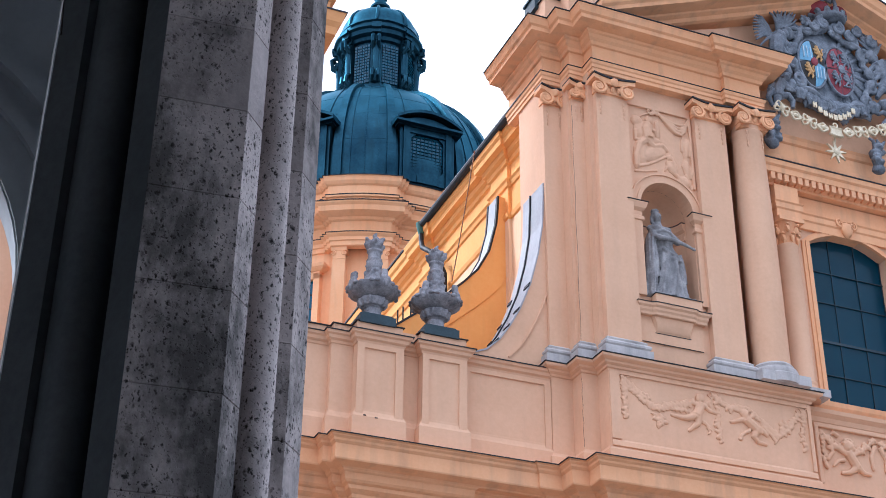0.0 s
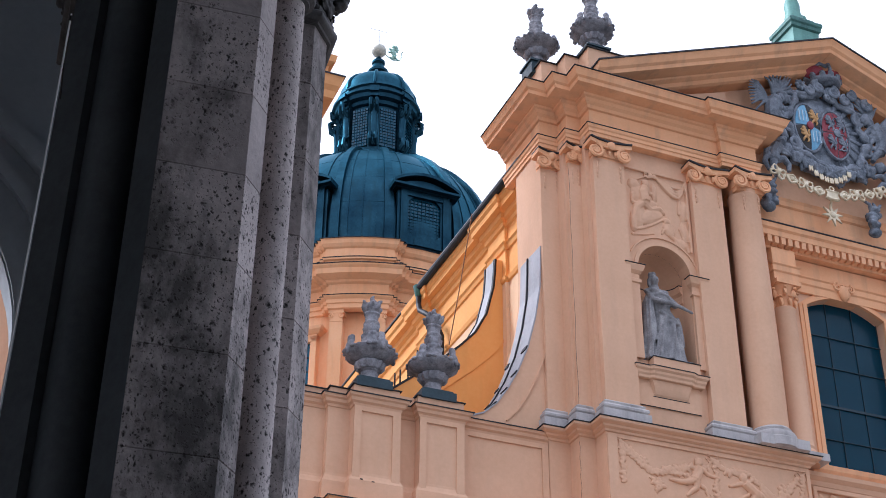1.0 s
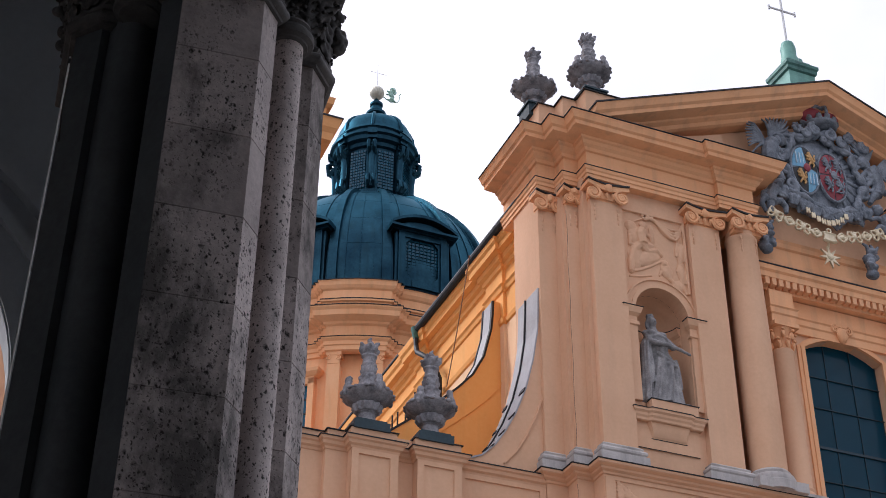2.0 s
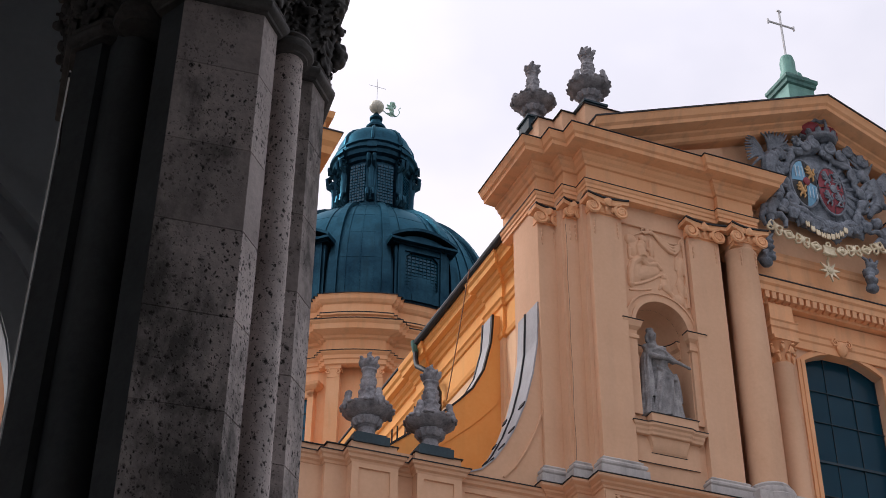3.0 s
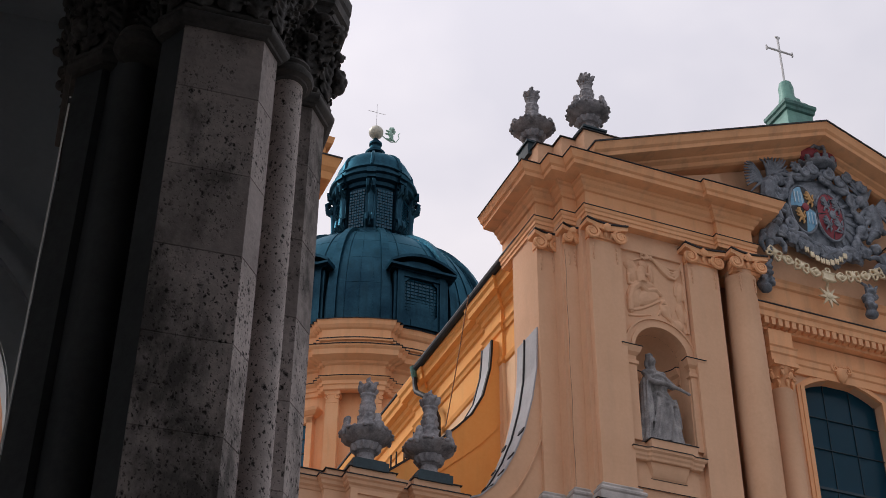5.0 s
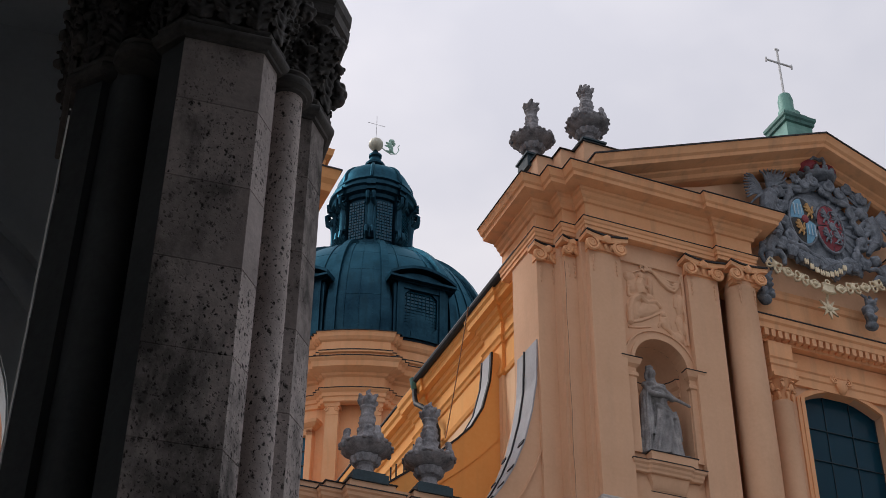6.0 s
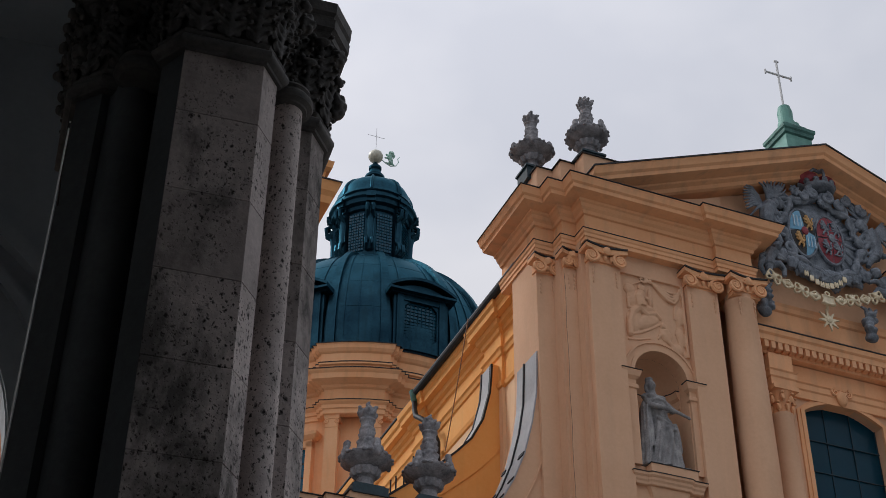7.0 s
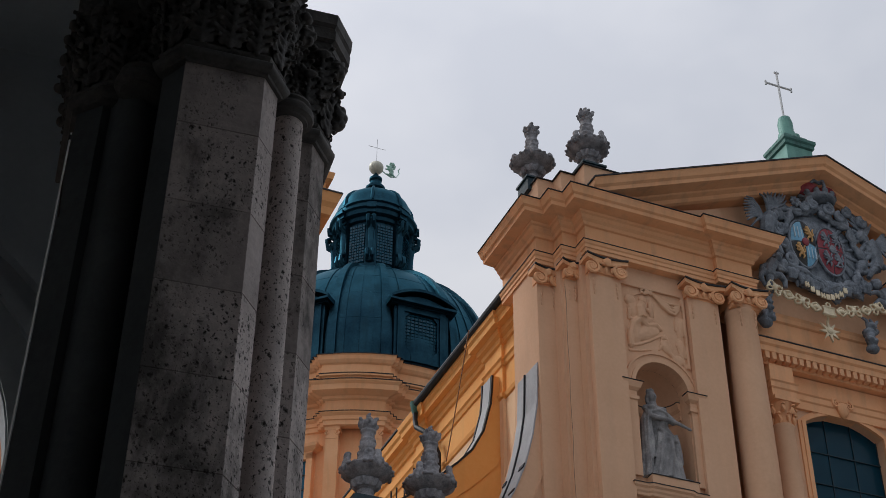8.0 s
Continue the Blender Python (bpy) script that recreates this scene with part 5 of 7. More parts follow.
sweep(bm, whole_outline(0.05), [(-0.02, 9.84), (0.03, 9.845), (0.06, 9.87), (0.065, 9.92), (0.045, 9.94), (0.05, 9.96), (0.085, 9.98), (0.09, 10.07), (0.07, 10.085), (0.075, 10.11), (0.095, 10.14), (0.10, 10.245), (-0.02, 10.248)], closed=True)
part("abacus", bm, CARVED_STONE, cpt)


def acanthus(bm):
    """A carved leaf half a metre high that faces -y: midrib, paired lobes that curl outwards, and a rolled tip."""
    def spine(f):
        curl = max(0.0, f - 0.7) / 0.3
        return Vector((0, -(0.035 + 0.085 * f ** 1.7 + 0.035 * math.sin(curl * math.pi * 0.8)), 0.5 * (f - 0.12 * curl ** 2)))
    tube(bm, [spine(i / 10) for i in range(11)], 0.020, 7, 0.8)
    blob(bm, spine(1.0) + Vector((0, 0.004, -0.03)), (0.06, 0.036, 0.034), rough=0.2)
    for k in (-1, 1):
        for i in range(6):
            f = 0.06 + 0.15 * i
            p, w = spine(f), 0.115 * (1 - 0.45 * (f - 0.3) ** 2 * 4) * (0.85 + 0.3 * (i % 2))
            tube(bm, [p, p + Vector((k * w * 0.45, 0.012, 0.05)), p + Vector((k * w * 0.85, 0.004, 0.085)), p + Vector((k * w * 1.1, -0.03, 0.075))], 0.024, 7, 0.7)
            blob(bm, p + Vector((k * w * 0.5, 0.022, 0.045)), (w * 0.55, 0.014, 0.042), (0, -k * 35, 0))


leaf_spots = []
edge = whole_outline(0.02)
m_edge = len(edge)
for i in range(m_edge):
    a, b = Vector(edge[i]), Vector(edge[(i + 1) % m_edge])
    if a.y > 9.2 and b.y > 9.2:
        continue
    d = b - a
    count = max(1, round(d.length / 0.19))
    yaw = math.degrees(math.atan2(d.y, d.x))
    for c in range(count):
        p = a.lerp(b, (c + 0.5) / count)
        leaf_spots.append((p, yaw, 0))
        leaf_spots.append((a.lerp(b, (c + 1.0) / count), yaw, 1))
rr = random.Random(4)
bm = bmesh.new()
acanthus(bm)
stay, lay = lay, Matrix()
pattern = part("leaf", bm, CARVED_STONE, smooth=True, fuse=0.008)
lay = stay
LEAVES = [pattern]
for i, (p, yaw, tier) in enumerate(leaf_spots):
    at = lay @ pose(p.x, p.y, 9.13 + 0.25 * tier, rr.uniform(-4, 4), rr.uniform(-5, 5), yaw + rr.uniform(-9, 9)) @ Matrix.Diagonal((rr.uniform(0.95, 1.15), 0.55 if p.x > PC + 0.9 else 0.9 + 0.2 * tier, rr.uniform(0.95, 1.06), 1))
    if i == 0:
        pattern.parent, pattern.matrix_parent_inverse, pattern.matrix_basis = cpt.parent, cpt.parent.matrix_basis.inverted(), at
    else:
        LEAVES.append(shared("leaf", pattern.data, cpt.parent, at))
for k in (-1, 1):
    for at, size in (((PC + k * 1.0, 8.78, 9.40), (0.07, 0.10, 0.12)), ((PC + k * 0.94, 8.6, 9.75), (0.07, 0.08, 0.08)), ((PC + k * 0.60, 8.28, 9.74), (0.08, 0.08, 0.09)), ((PC + k * 0.40, 8.05, 9.74), (0.07, 0.08, 0.09))):
        bm = bmesh.new()
        blob(bm, at, size, rough=0.3, n=3)
        for q in range(7):
            a = radians(51.4 * q)
            blob(bm, (at[0] + size[0] * 0.8 * math.cos(a), at[1] - 0.02, at[2] + size[2] * 0.8 * math.sin(a)), (size[0] * 0.45, size[1] * 0.6, size[2] * 0.38), (0, -51.4 * q, 0), 0.2)
        part("boss", bm, CARVED_STONE, cpt, smooth=True, fuse=0.01)


def arch_wall(bm, x0, x1, y0, y1, cx, r, spring, top):
    arc = [(cx + r * math.cos(radians(a)), spring + r * math.sin(radians(a))) for a in range(180, -1, -6)]
    prism(bm, [(x0, spring), *arc, (x1, spring), (x1, top), (x0, top)], y0, y1)


bm = bmesh.new()
# walls out of view, added to block light from behind and beside the standpoint
box(bm, -14.0, 6.0, -12.8, -12.0, 0, 15.0)
box(bm, 5.4, 6.0, -12.0, 3.4, 0, 14.6)
tagged(part("wall_back", bm, VAULT), "added plastered loggia wall, out of view", "wall", kind="structure")
bm = bmesh.new()
# added arch, out of view, spans from the pier back over the standpoint
arch_wall(bm, 0.2, 9.7, 0.45, 1.0, 4.5, 3.1, 10.25, 14.6)
# added second pier, out of view, also blocks light from behind
box(bm, 0.2, 1.2, 1.25, 2.0, 0, 14.6)
for v in bm.verts:
    v.co = (v.co.y, v.co.x, v.co.z)
tagged(part("wall_arcade", bm, PIER_STONE), "added porous stone arcade arch, out of view", "wall", kind="structure")
bm = bmesh.new()
arch_wall(bm, -9.0, 0.0, 8.4, 9.4, -4.6, 4.4, 10.25, 15.0)
box(bm, -14, -9.0, 8.4, 9.4, 0, 15)
tagged(part("wall_inner_arch", bm, VAULT), "dim plastered wall with a round arch", "wall", kind="structure")
bm = bmesh.new()
arc = [(-2.9 + 2.6 * math.cos(radians(a)), 8.8 + 2.6 * math.sin(radians(a))) for a in range(180, -1, -6)]
prism(bm, [(-14, 0), (-5.5, 0), *arc, (-0.3, 0), (1.2, 0), (1.2, 15.0), (-14, 15.0)], 14.6, 15.2)
tagged(part("wall_far_arch", bm, VAULT), "dim plastered wall with a round arch", "wall", kind="structure")
for r0, r1, d in ((2.62, 2.80, 0.06), (3.05, 3.2, 0.12), (3.42, 3.6, 0.2)):
    bm = bmesh.new()
    ring = [(-2.9 + r0 * math.cos(radians(a)), 8.8 + r0 * math.sin(radians(a))) for a in range(180, -1, -6)]
    ring += [(-2.9 + r1 * math.cos(radians(a)), 8.8 + r1 * math.sin(radians(a))) for a in range(0, 181, 6)]
    prism(bm, ring, 14.6 - d, 14.61)
    tagged(part("trim", bm, VAULT), "dim plastered arch moulding", "moulding", kind="structure")
lay = CHURCH

# ---- carved urns ----


def urn(at, turn, wide=0.56, drop=0.3):
    x, y, z = at
    slim = 0.84

    def shrink(bm):
        for v in bm.verts:
            v.co.x, v.co.y = x + (v.co.x - x) * slim, y + (v.co.y - y) * slim
        return bm
    u = thing("stone_urn", at, "weathered grey stone urn with carved flowers on a dark plinth", "urn", "urns on the church front")
    bm = bmesh.new()
    box(bm, x - wide, x + wide, y - wide, y + wide, z - drop, z - 0.02)
    box(bm, x - 0.48, x + 0.48, y - 0.48, y + 0.48, z - 0.02, z + 0.06)
    part("plinth", bm, PLINTH_METAL, u, "dark sheet-metal plinth")
    bm = bmesh.new()
    lathe(bm, x, y, [(0.42, z + 0.04), (0.44, z + 0.10), (0.35, z + 0.16), (0.31, z + 0.30), (0.30, z + 0.40), (0.36, z + 0.44), (0.30, z + 0.5)], 20)
    part("foot", shrink(bm), STATUE_STONE, u, smooth=True)
    bm = bmesh.new()
    lathe(bm, x, y, [(0.26, z + 0.44), (0.44, z + 0.48), (0.54, z + 0.60), (0.53, z + 0.70), (0.46, z + 0.74), (0.66, z + 0.80), (0.84, z + 0.90), (0.93, z + 1.0), (0.93, z + 1.06), (0.86, z + 1.08), (0.5, z + 1.10), (0.2, z + 1.10)], 96, lambda a, zz: 1 + (0.07 * math.cos(12 * a) if zz < z + 0.73 else 0.03 * math.cos(8 * a)))
    part("bowl", shrink(bm), STATUE_STONE, u, smooth=True)
    for k in range(4):
        a = radians(turn + 90 * k)
        bm = bmesh.new()

        def lump(ang, rad, h, sx, sz, tilt=0.0):
            blob(bm, (x + rad * math.sin(ang), y - rad * math.cos(ang), z + h), (sx, sx * 0.9, sz), (tilt, 0, math.degrees(ang)), 0.35)
        # a child's head and shoulders that rise from the rim, with small leaves to either side
        lump(a, 0.80, 1.36, 0.145, 0.165)
        lump(a, 0.77, 1.46, 0.13, 0.07)
        lump(a, 0.84, 1.14, 0.17, 0.15)
        lump(a, 0.95, 0.98, 0.10, 0.12, 20)
        for d in (-1, 1):
            lump(a + d * 0.17, 0.88, 1.17, 0.08, 0.10)
            lump(a + d * 0.32, 0.92, 1.05, 0.12, 0.07)
            lump(a + d * 0.58, 0.92, 1.04, 0.10, 0.06)
        part("mask", shrink(bm), STATUE_STONE, u, smooth=True, fuse=0.03)
    bm = bmesh.new()
    lathe(bm, x, y, [(0.1, z + 1.0), (0.62, z + 1.04), (0.52, z + 1.14), (0.42, z + 1.26), (0.33, z + 1.44), (0.27, z + 1.62), (0.31, z + 1.66), (0.32, z + 1.71), (0.27, z + 1.75), (0.29, z + 1.84), (0.27, z + 2.02), (0.30, z + 2.06), (0.30, z + 2.11), (0.25, z + 2.14), (0.24, z + 2.34), (0.29, z + 2.37), (0.30, z + 2.43), (0.20, z + 2.47), (0.1, z + 2.5)], 32, lambda a, zz: 1 + 0.05 * math.sin(3 * a + zz * 5) + 0.02 * math.sin(9 * a))
    for k in range(9):
        a, zz = radians(turn + 40 * k), z + 1.14 + 0.045 * (k % 3)
        d = 0.48 - 0.05 * (k % 3)
        blob(bm, (x + d * math.sin(a), y - d * math.cos(a), zz), (0.14, 0.12, 0.15), (0, 0, 40 * k), 0.5)
    for k in range(6):
        a = radians(turn + 60 * k)
        tube(bm, [(x + r * math.sin(a + w), y - r * math.cos(a + w), z + h) for r, w, h in ((0.30, 0, 1.42), (0.31, 0.2, 1.56), (0.36, 0.3, 1.64), (0.33, 0.45, 1.58))], 0.06, 5, 0.6)
        tube(bm, [(x + r * math.sin(a + w), y - r * math.cos(a + w), z + h) for r, w, h in ((0.27, 0.5, 1.80), (0.30, 0.6, 1.92), (0.34, 0.7, 1.98))], 0.06, 5, 0.6)
    part("stem", shrink(bm), STATUE_STONE, u, smooth=True, fuse=0.028)
    bm = bmesh.new()
    blob(bm, (x, y, z + 2.62), (0.25, 0.25, 0.24), rough=0.3)
    for k in range(6):
        a = radians(turn + 60 * k)
        hi = (2.86, 2.76, 2.82, 2.74, 2.84, 2.78)[k]
        tube(bm, [(x + r * math.sin(a + w), y - r * math.cos(a + w), z + h) for r, w, h in ((0.10, 0, 2.46), (0.20, 0.1, 2.55), (0.27, 0.3, 2.63), (0.26, 0.5, hi - 0.08), (0.33, 0.7, hi - 0.05))], 0.11, 7, 0.5)
    tube(bm, [(x, y, z + 2.7), (x + 0.05, y, z + 2.86), (x - 0.02, y, z + 2.98), (x + 0.06, y, z + 3.08)], 0.15, 7, 0.25)
    part("flame", bm, STATUE_STONE, u, smooth=True, fuse=0.028)
    return u


urn((-17.24, 1.45, 21.2), 10)
urn((-15.2, 1.45, 21.2), 40)
urn((-9.6, 0.35, 35.45), 25, 0.42, 0.55)
urn((-11.1, 1.9, 35.45), 65, 0.42, 0.55)

# ---- statue in the niche: a draped figure as one plain shape ----
bm = bmesh.new()
SX, SY, SZ = -7.52, 0.55, 23.33


def robe(bm, path, folds, seed, n=72):
    """A draped body: oval rings [(z, x, y, half width, half depth, fold depth)] with folds that run down and wander."""
    q = random.Random(seed)
    waves = [(q.choice((5, 7, 9, 11, 14)), q.uniform(0, 6.3), q.uniform(-1.6, 1.6), q.uniform(0.5, 1.0)) for _ in range(folds)]
    m = 36
    rings = []
    for i in range(m + 1):
        f = i / m * (len(path) - 1)
        k = min(int(f), len(path) - 2)
        w = f - k
        w = w * w * (3 - 2 * w)
        z, x, y, rx, ry, d = [a + (b - a) * w for a, b in zip(path[k], path[k + 1])]
        ring = []
        for j in range(n):
            a = 2 * math.pi * j / n
            v = sum(g * math.sin(c * a + p + t * z * 1.5) for c, p, t, g in waves) / len(waves)
            v = 1 + d * (abs(v) ** 0.6 * (1 if v > 0 else -1))
            ring.append(bm.verts.new((SX + x + rx * v * math.sin(a), SY + y - ry * v * math.cos(a), SZ + z)))
        rings.append(ring)
    for a, b in zip(rings, rings[1:]):
        for j in range(n):
            bm.faces.new((a[j], a[(j + 1) % n], b[(j + 1) % n], b[j]))
    bm.faces.new(rings[0])
    bm.faces.new(rings[-1][::-1])


# gown over the standing leg, long cloak from one shoulder, bodice, neck
robe(bm, [(0.04, 0.02, -0.10, 0.66, 0.48, 0.34), (0.4, 0.06, -0.08, 0.56, 0.44, 0.42), (1.1, 0.10, -0.08, 0.46, 0.40, 0.38), (1.62, 0.12, -0.10, 0.40, 0.34, 0.18), (2.02, 0.04, -0.06, 0.27, 0.25, 0.08), (2.4, -0.06, -0.06, 0.33, 0.27, 0.06), (2.72, -0.12, -0.03, 0.36, 0.22, 0.05), (2.88, -0.18, -0.02, 0.16, 0.15, 0.02), (3.06, -0.20, -0.03, 0.10, 0.10, 0.0)], 6, 3)
robe(bm, [(0.04, -0.66, 0.02, 0.22, 0.38, 0.5), (0.5, -0.60, 0.02, 0.20, 0.36, 0.5), (1.2, -0.54, 0.0, 0.18, 0.31, 0.34), (1.9, -0.47, 0.02, 0.17, 0.28, 0.26), (2.4, -0.42, 0.04, 0.17, 0.25, 0.16), (2.74, -0.32, 0.05, 0.12, 0.17, 0.05)], 5, 9, 48)
# head with a high crown of hair and coronet
blob(bm, (SX - 0.21, SY - 0.10, SZ + 3.16), (0.14, 0.16, 0.19), (8, 0, 15))
blob(bm, (SX - 0.23, SY + 0.02, SZ + 3.18), (0.18, 0.16, 0.19), (0, 0, 0), 0.25)
lathe(bm, SX - 0.24, SY - 0.02, [(0.05, SZ + 3.24), (0.12, SZ + 3.28), (0.135, SZ + 3.32), (0.12, SZ + 3.36), (0.145, SZ + 3.48), (0.05, SZ + 3.44)], 20, lambda a, z: 1 + 0.14 * math.cos(5 * a) * (z > SZ + 3.4))
tube(bm, [(SX - 0.36, SY + 0.0, SZ + 3.16), (SX - 0.39, SY - 0.04, SZ + 2.98), (SX - 0.36, SY - 0.12, SZ + 2.80)], 0.07, 6, 0.7)
for a, b, c in ((-0.42, -0.04, 2.74), (-0.30, -0.18, 2.70), (0.10, -0.14, 2.72), (0.20, 0.0, 2.70)):
    blob(bm, (SX + a, SY + b, SZ + c), (0.17, 0.14, 0.11), rough=0.3)
blob(bm, (SX - 0.19, SY - 0.25, SZ + 3.14), (0.035, 0.05, 0.04))
for k in range(5):
    blob(bm, (SX - 0.10 + 0.02 * k, SY + 0.0, SZ + 3.18 - 0.09 * k), (0.07, 0.08, 0.07), rough=0.4, n=1)
# one arm laid across the body with the hand held out, the other sleeve full and drawn up
tube(bm, [(SX - 0.40, SY - 0.06, SZ + 2.66), (SX - 0.42, SY - 0.22, SZ + 2.36), (SX - 0.22, SY - 0.42, SZ + 2.22), (SX + 0.14, SY - 0.50, SZ + 2.16), (SX + 0.48, SY - 0.54, SZ + 2.06), (SX + 0.74, SY - 0.56, SZ + 1.96)], 0.125, 9, 0.36)
blob(bm, (SX + 0.80, SY - 0.57, SZ + 1.93), (0.10, 0.06, 0.05), (0, 20, 0))
tube(bm, [(SX + 0.16, SY - 0.04, SZ + 2.66), (SX + 0.34, SY - 0.12, SZ + 2.46), (SX + 0.42, SY - 0.26, SZ + 2.26), (SX + 0.22, SY - 0.36, SZ + 2.24)], 0.15, 9, 0.7)
# cloak gathered at the waist, its end falling in loose folds
for pts, r, tp in ((((-0.40, -0.20, 2.52), (-0.10, -0.30, 2.60), (0.18, -0.24, 2.56), (0.34, -0.14, 2.5)), 0.06, 0.8), (((-0.20, -0.30, 1.92), (0.0, -0.38, 1.74), (0.24, -0.42, 1.60), (0.42, -0.36, 1.56)), 0.07, 0.7), (((0.06, -0.40, 1.54), (0.24, -0.44, 1.46), (0.44, -0.38, 1.50)), 0.06, 0.8), (((0.46, -0.24, 1.80), (0.52, -0.26, 1.5), (0.57, -0.24, 1.10), (0.60, -0.20, 0.76)), 0.07, 1.3), (((0.46, -0.32, 1.52), (0.47, -0.34, 1.2), (0.52, -0.30, 0.84)), 0.05, 1.2),
                   (((-0.16, -0.40, 1.4), (-0.24, -0.43, 0.8), (-0.40, -0.48, 0.12)), 0.035, 1.8), (((0.04, -0.42, 1.3), (0.04, -0.45, 0.7), (-0.06, -0.53, 0.12)), 0.03, 2.0), (((0.24, -0.41, 1.2), (0.28, -0.44, 0.6), (0.30, -0.48, 0.12)), 0.035, 1.8), (((-0.52, -0.24, 2.3), (-0.56, -0.26, 1.5), (-0.62, -0.28, 0.7), (-0.72, -0.30, 0.12)), 0.04, 1.6), (((-0.42, -0.24, 2.0), (-0.40, -0.28, 1.3), (-0.44, -0.30, 0.8)), 0.04, 1.2)):
    tube(bm, [(SX + a, SY + b, SZ + c) for a, b, c in pts], r, 8, tp)
box(bm, SX - 0.86, SX + 0.76, SY - 0.56, SY + 0.35, SZ - 0.02, SZ + 0.09)
st = part("statue", bm, FIGURE_STONE, None, smooth=True, fuse=0.024)
tagged(st, "weathered grey stone robed figure in a wall niche", "statue")

# ---- carved arms over the centre ----
arms = thing("coat_of_arms", (-0.2, 0.3, 33), "blue-grey carved stone coat of arms with painted shields and gilt chain", "coat of arms")
rr = random.Random(11)


def oval(bm, cx, cz, rx, rz, y0, y1, bulge=0.12, a0=0, a1=360):
    """A bulging disc that faces -y."""
    n, m = 28, 5
    rows = []
    for j in range(m + 1):
        f = j / m
        rows.append([bm.verts.new((cx + rx * f * math.cos(radians(a0 + (a1 - a0) * i / n)), y0 - bulge * (1 - f * f), cz + rz * f * math.sin(radians(a0 + (a1 - a0) * i / n)))) for i in range(n + 1)])
    for a, b in zip(rows, rows[1:]):
        for i in range(n):
            bm.faces.new((a[i], a[i + 1], b[i + 1], b[i]))
    back = [bm.verts.new((v.co.x, y1, v.co.z)) for v in rows[-1]]
    for i in range(n):
        bm.faces.new((rows[-1][i], rows[-1][i + 1], back[i + 1], back[i]))
    bmesh.ops.remove_doubles(bm, verts=bm.verts, dist=1e-5)


AX0, AZ0, AY = -0.05, 34.45, 0.25
bm = bmesh.new()
oval(bm, AX0, AZ0, 1.72, 1.78, AY - 0.10, AY + 0.35, 0.22)
part("cartouche", bm, ARMS_STONE, arms, smooth=True)
# shell-like flutes that fan out over the field
for i in range(9):
    a = radians(-70 + 17 * i)
    bm = bmesh.new()
    tube(bm, [(AX0 + r * math.cos(a), AY - 0.10 - 0.22 * (1 - (r / 1.72) ** 2), AZ0 + r * math.sin(a)) for r in (0.95, 1.15, 1.35, 1.5, 1.64)], 0.05, 8, 2.2)
    part("flute", bm, ARMS_STONE, arms, smooth=True)
# rolled rim of the cartouche, scroll by scroll
for i in range(16):
    a = radians(22.5 * i + 8)
    x, z = AX0 + 1.80 * math.cos(a), AZ0 + 1.84 * math.sin(a)
    k = 1 if i % 2 else -1
    bm = bmesh.new()
    tube(bm, spiral(x, z, AY - 0.32, rr.uniform(0.28, 0.38), 1.5, k, start=22.5 * i + rr.uniform(0, 70)), 0.10, 7, 0.55)
    tube(bm, [(AX0 + r * math.cos(a + w), AY - d, AZ0 + 1.02 * r * math.sin(a + w)) for r, w, d in ((1.62, -0.20 * k, 0.22), (1.70, 0.0, 0.36), (1.84, 0.17 * k, 0.34), (2.02, 0.25 * k, 0.22), (2.12, 0.18 * k, 0.14))], 0.14, 7, 0.45)
    blob(bm, (x, AY - 0.14, z), (0.26, 0.2, 0.22), (0, rr.uniform(0, 90), 0), 0.4)
    part("scroll", bm, ARMS_STONE, arms, smooth=True, fuse=0.02)
# leaves that flare out behind the rim
for i in range(12):
    a = radians(30 * i + rr.uniform(-8, 8))
    r = 2.0
    p0 = Vector((AX0 + r * math.cos(a), AY - 0.02, AZ0 + r * math.sin(a)))
    p0.z = min(p0.z, 36.5 - 0.42 * abs(p0.x))
    bm = bmesh.new()
    for d in (-0.35, 0.0, 0.35):
        tube(bm, [p0 + Vector((0.52 * f * math.cos(a + d + 0.8 * f), -0.22 * math.sin(2.6 * f), 0.42 * f * math.sin(a + d + 0.8 * f))) for f in (0.0, 0.3, 0.6, 0.85, 1.0)], 0.11, 6, 0.4)
    part("leaf", bm, ARMS_STONE, arms, smooth=True, fuse=0.028)
SHIELDS = ((-0.95, 34.36, 0.54, 1.02), (0.24, 34.34, 0.56, 1.04))
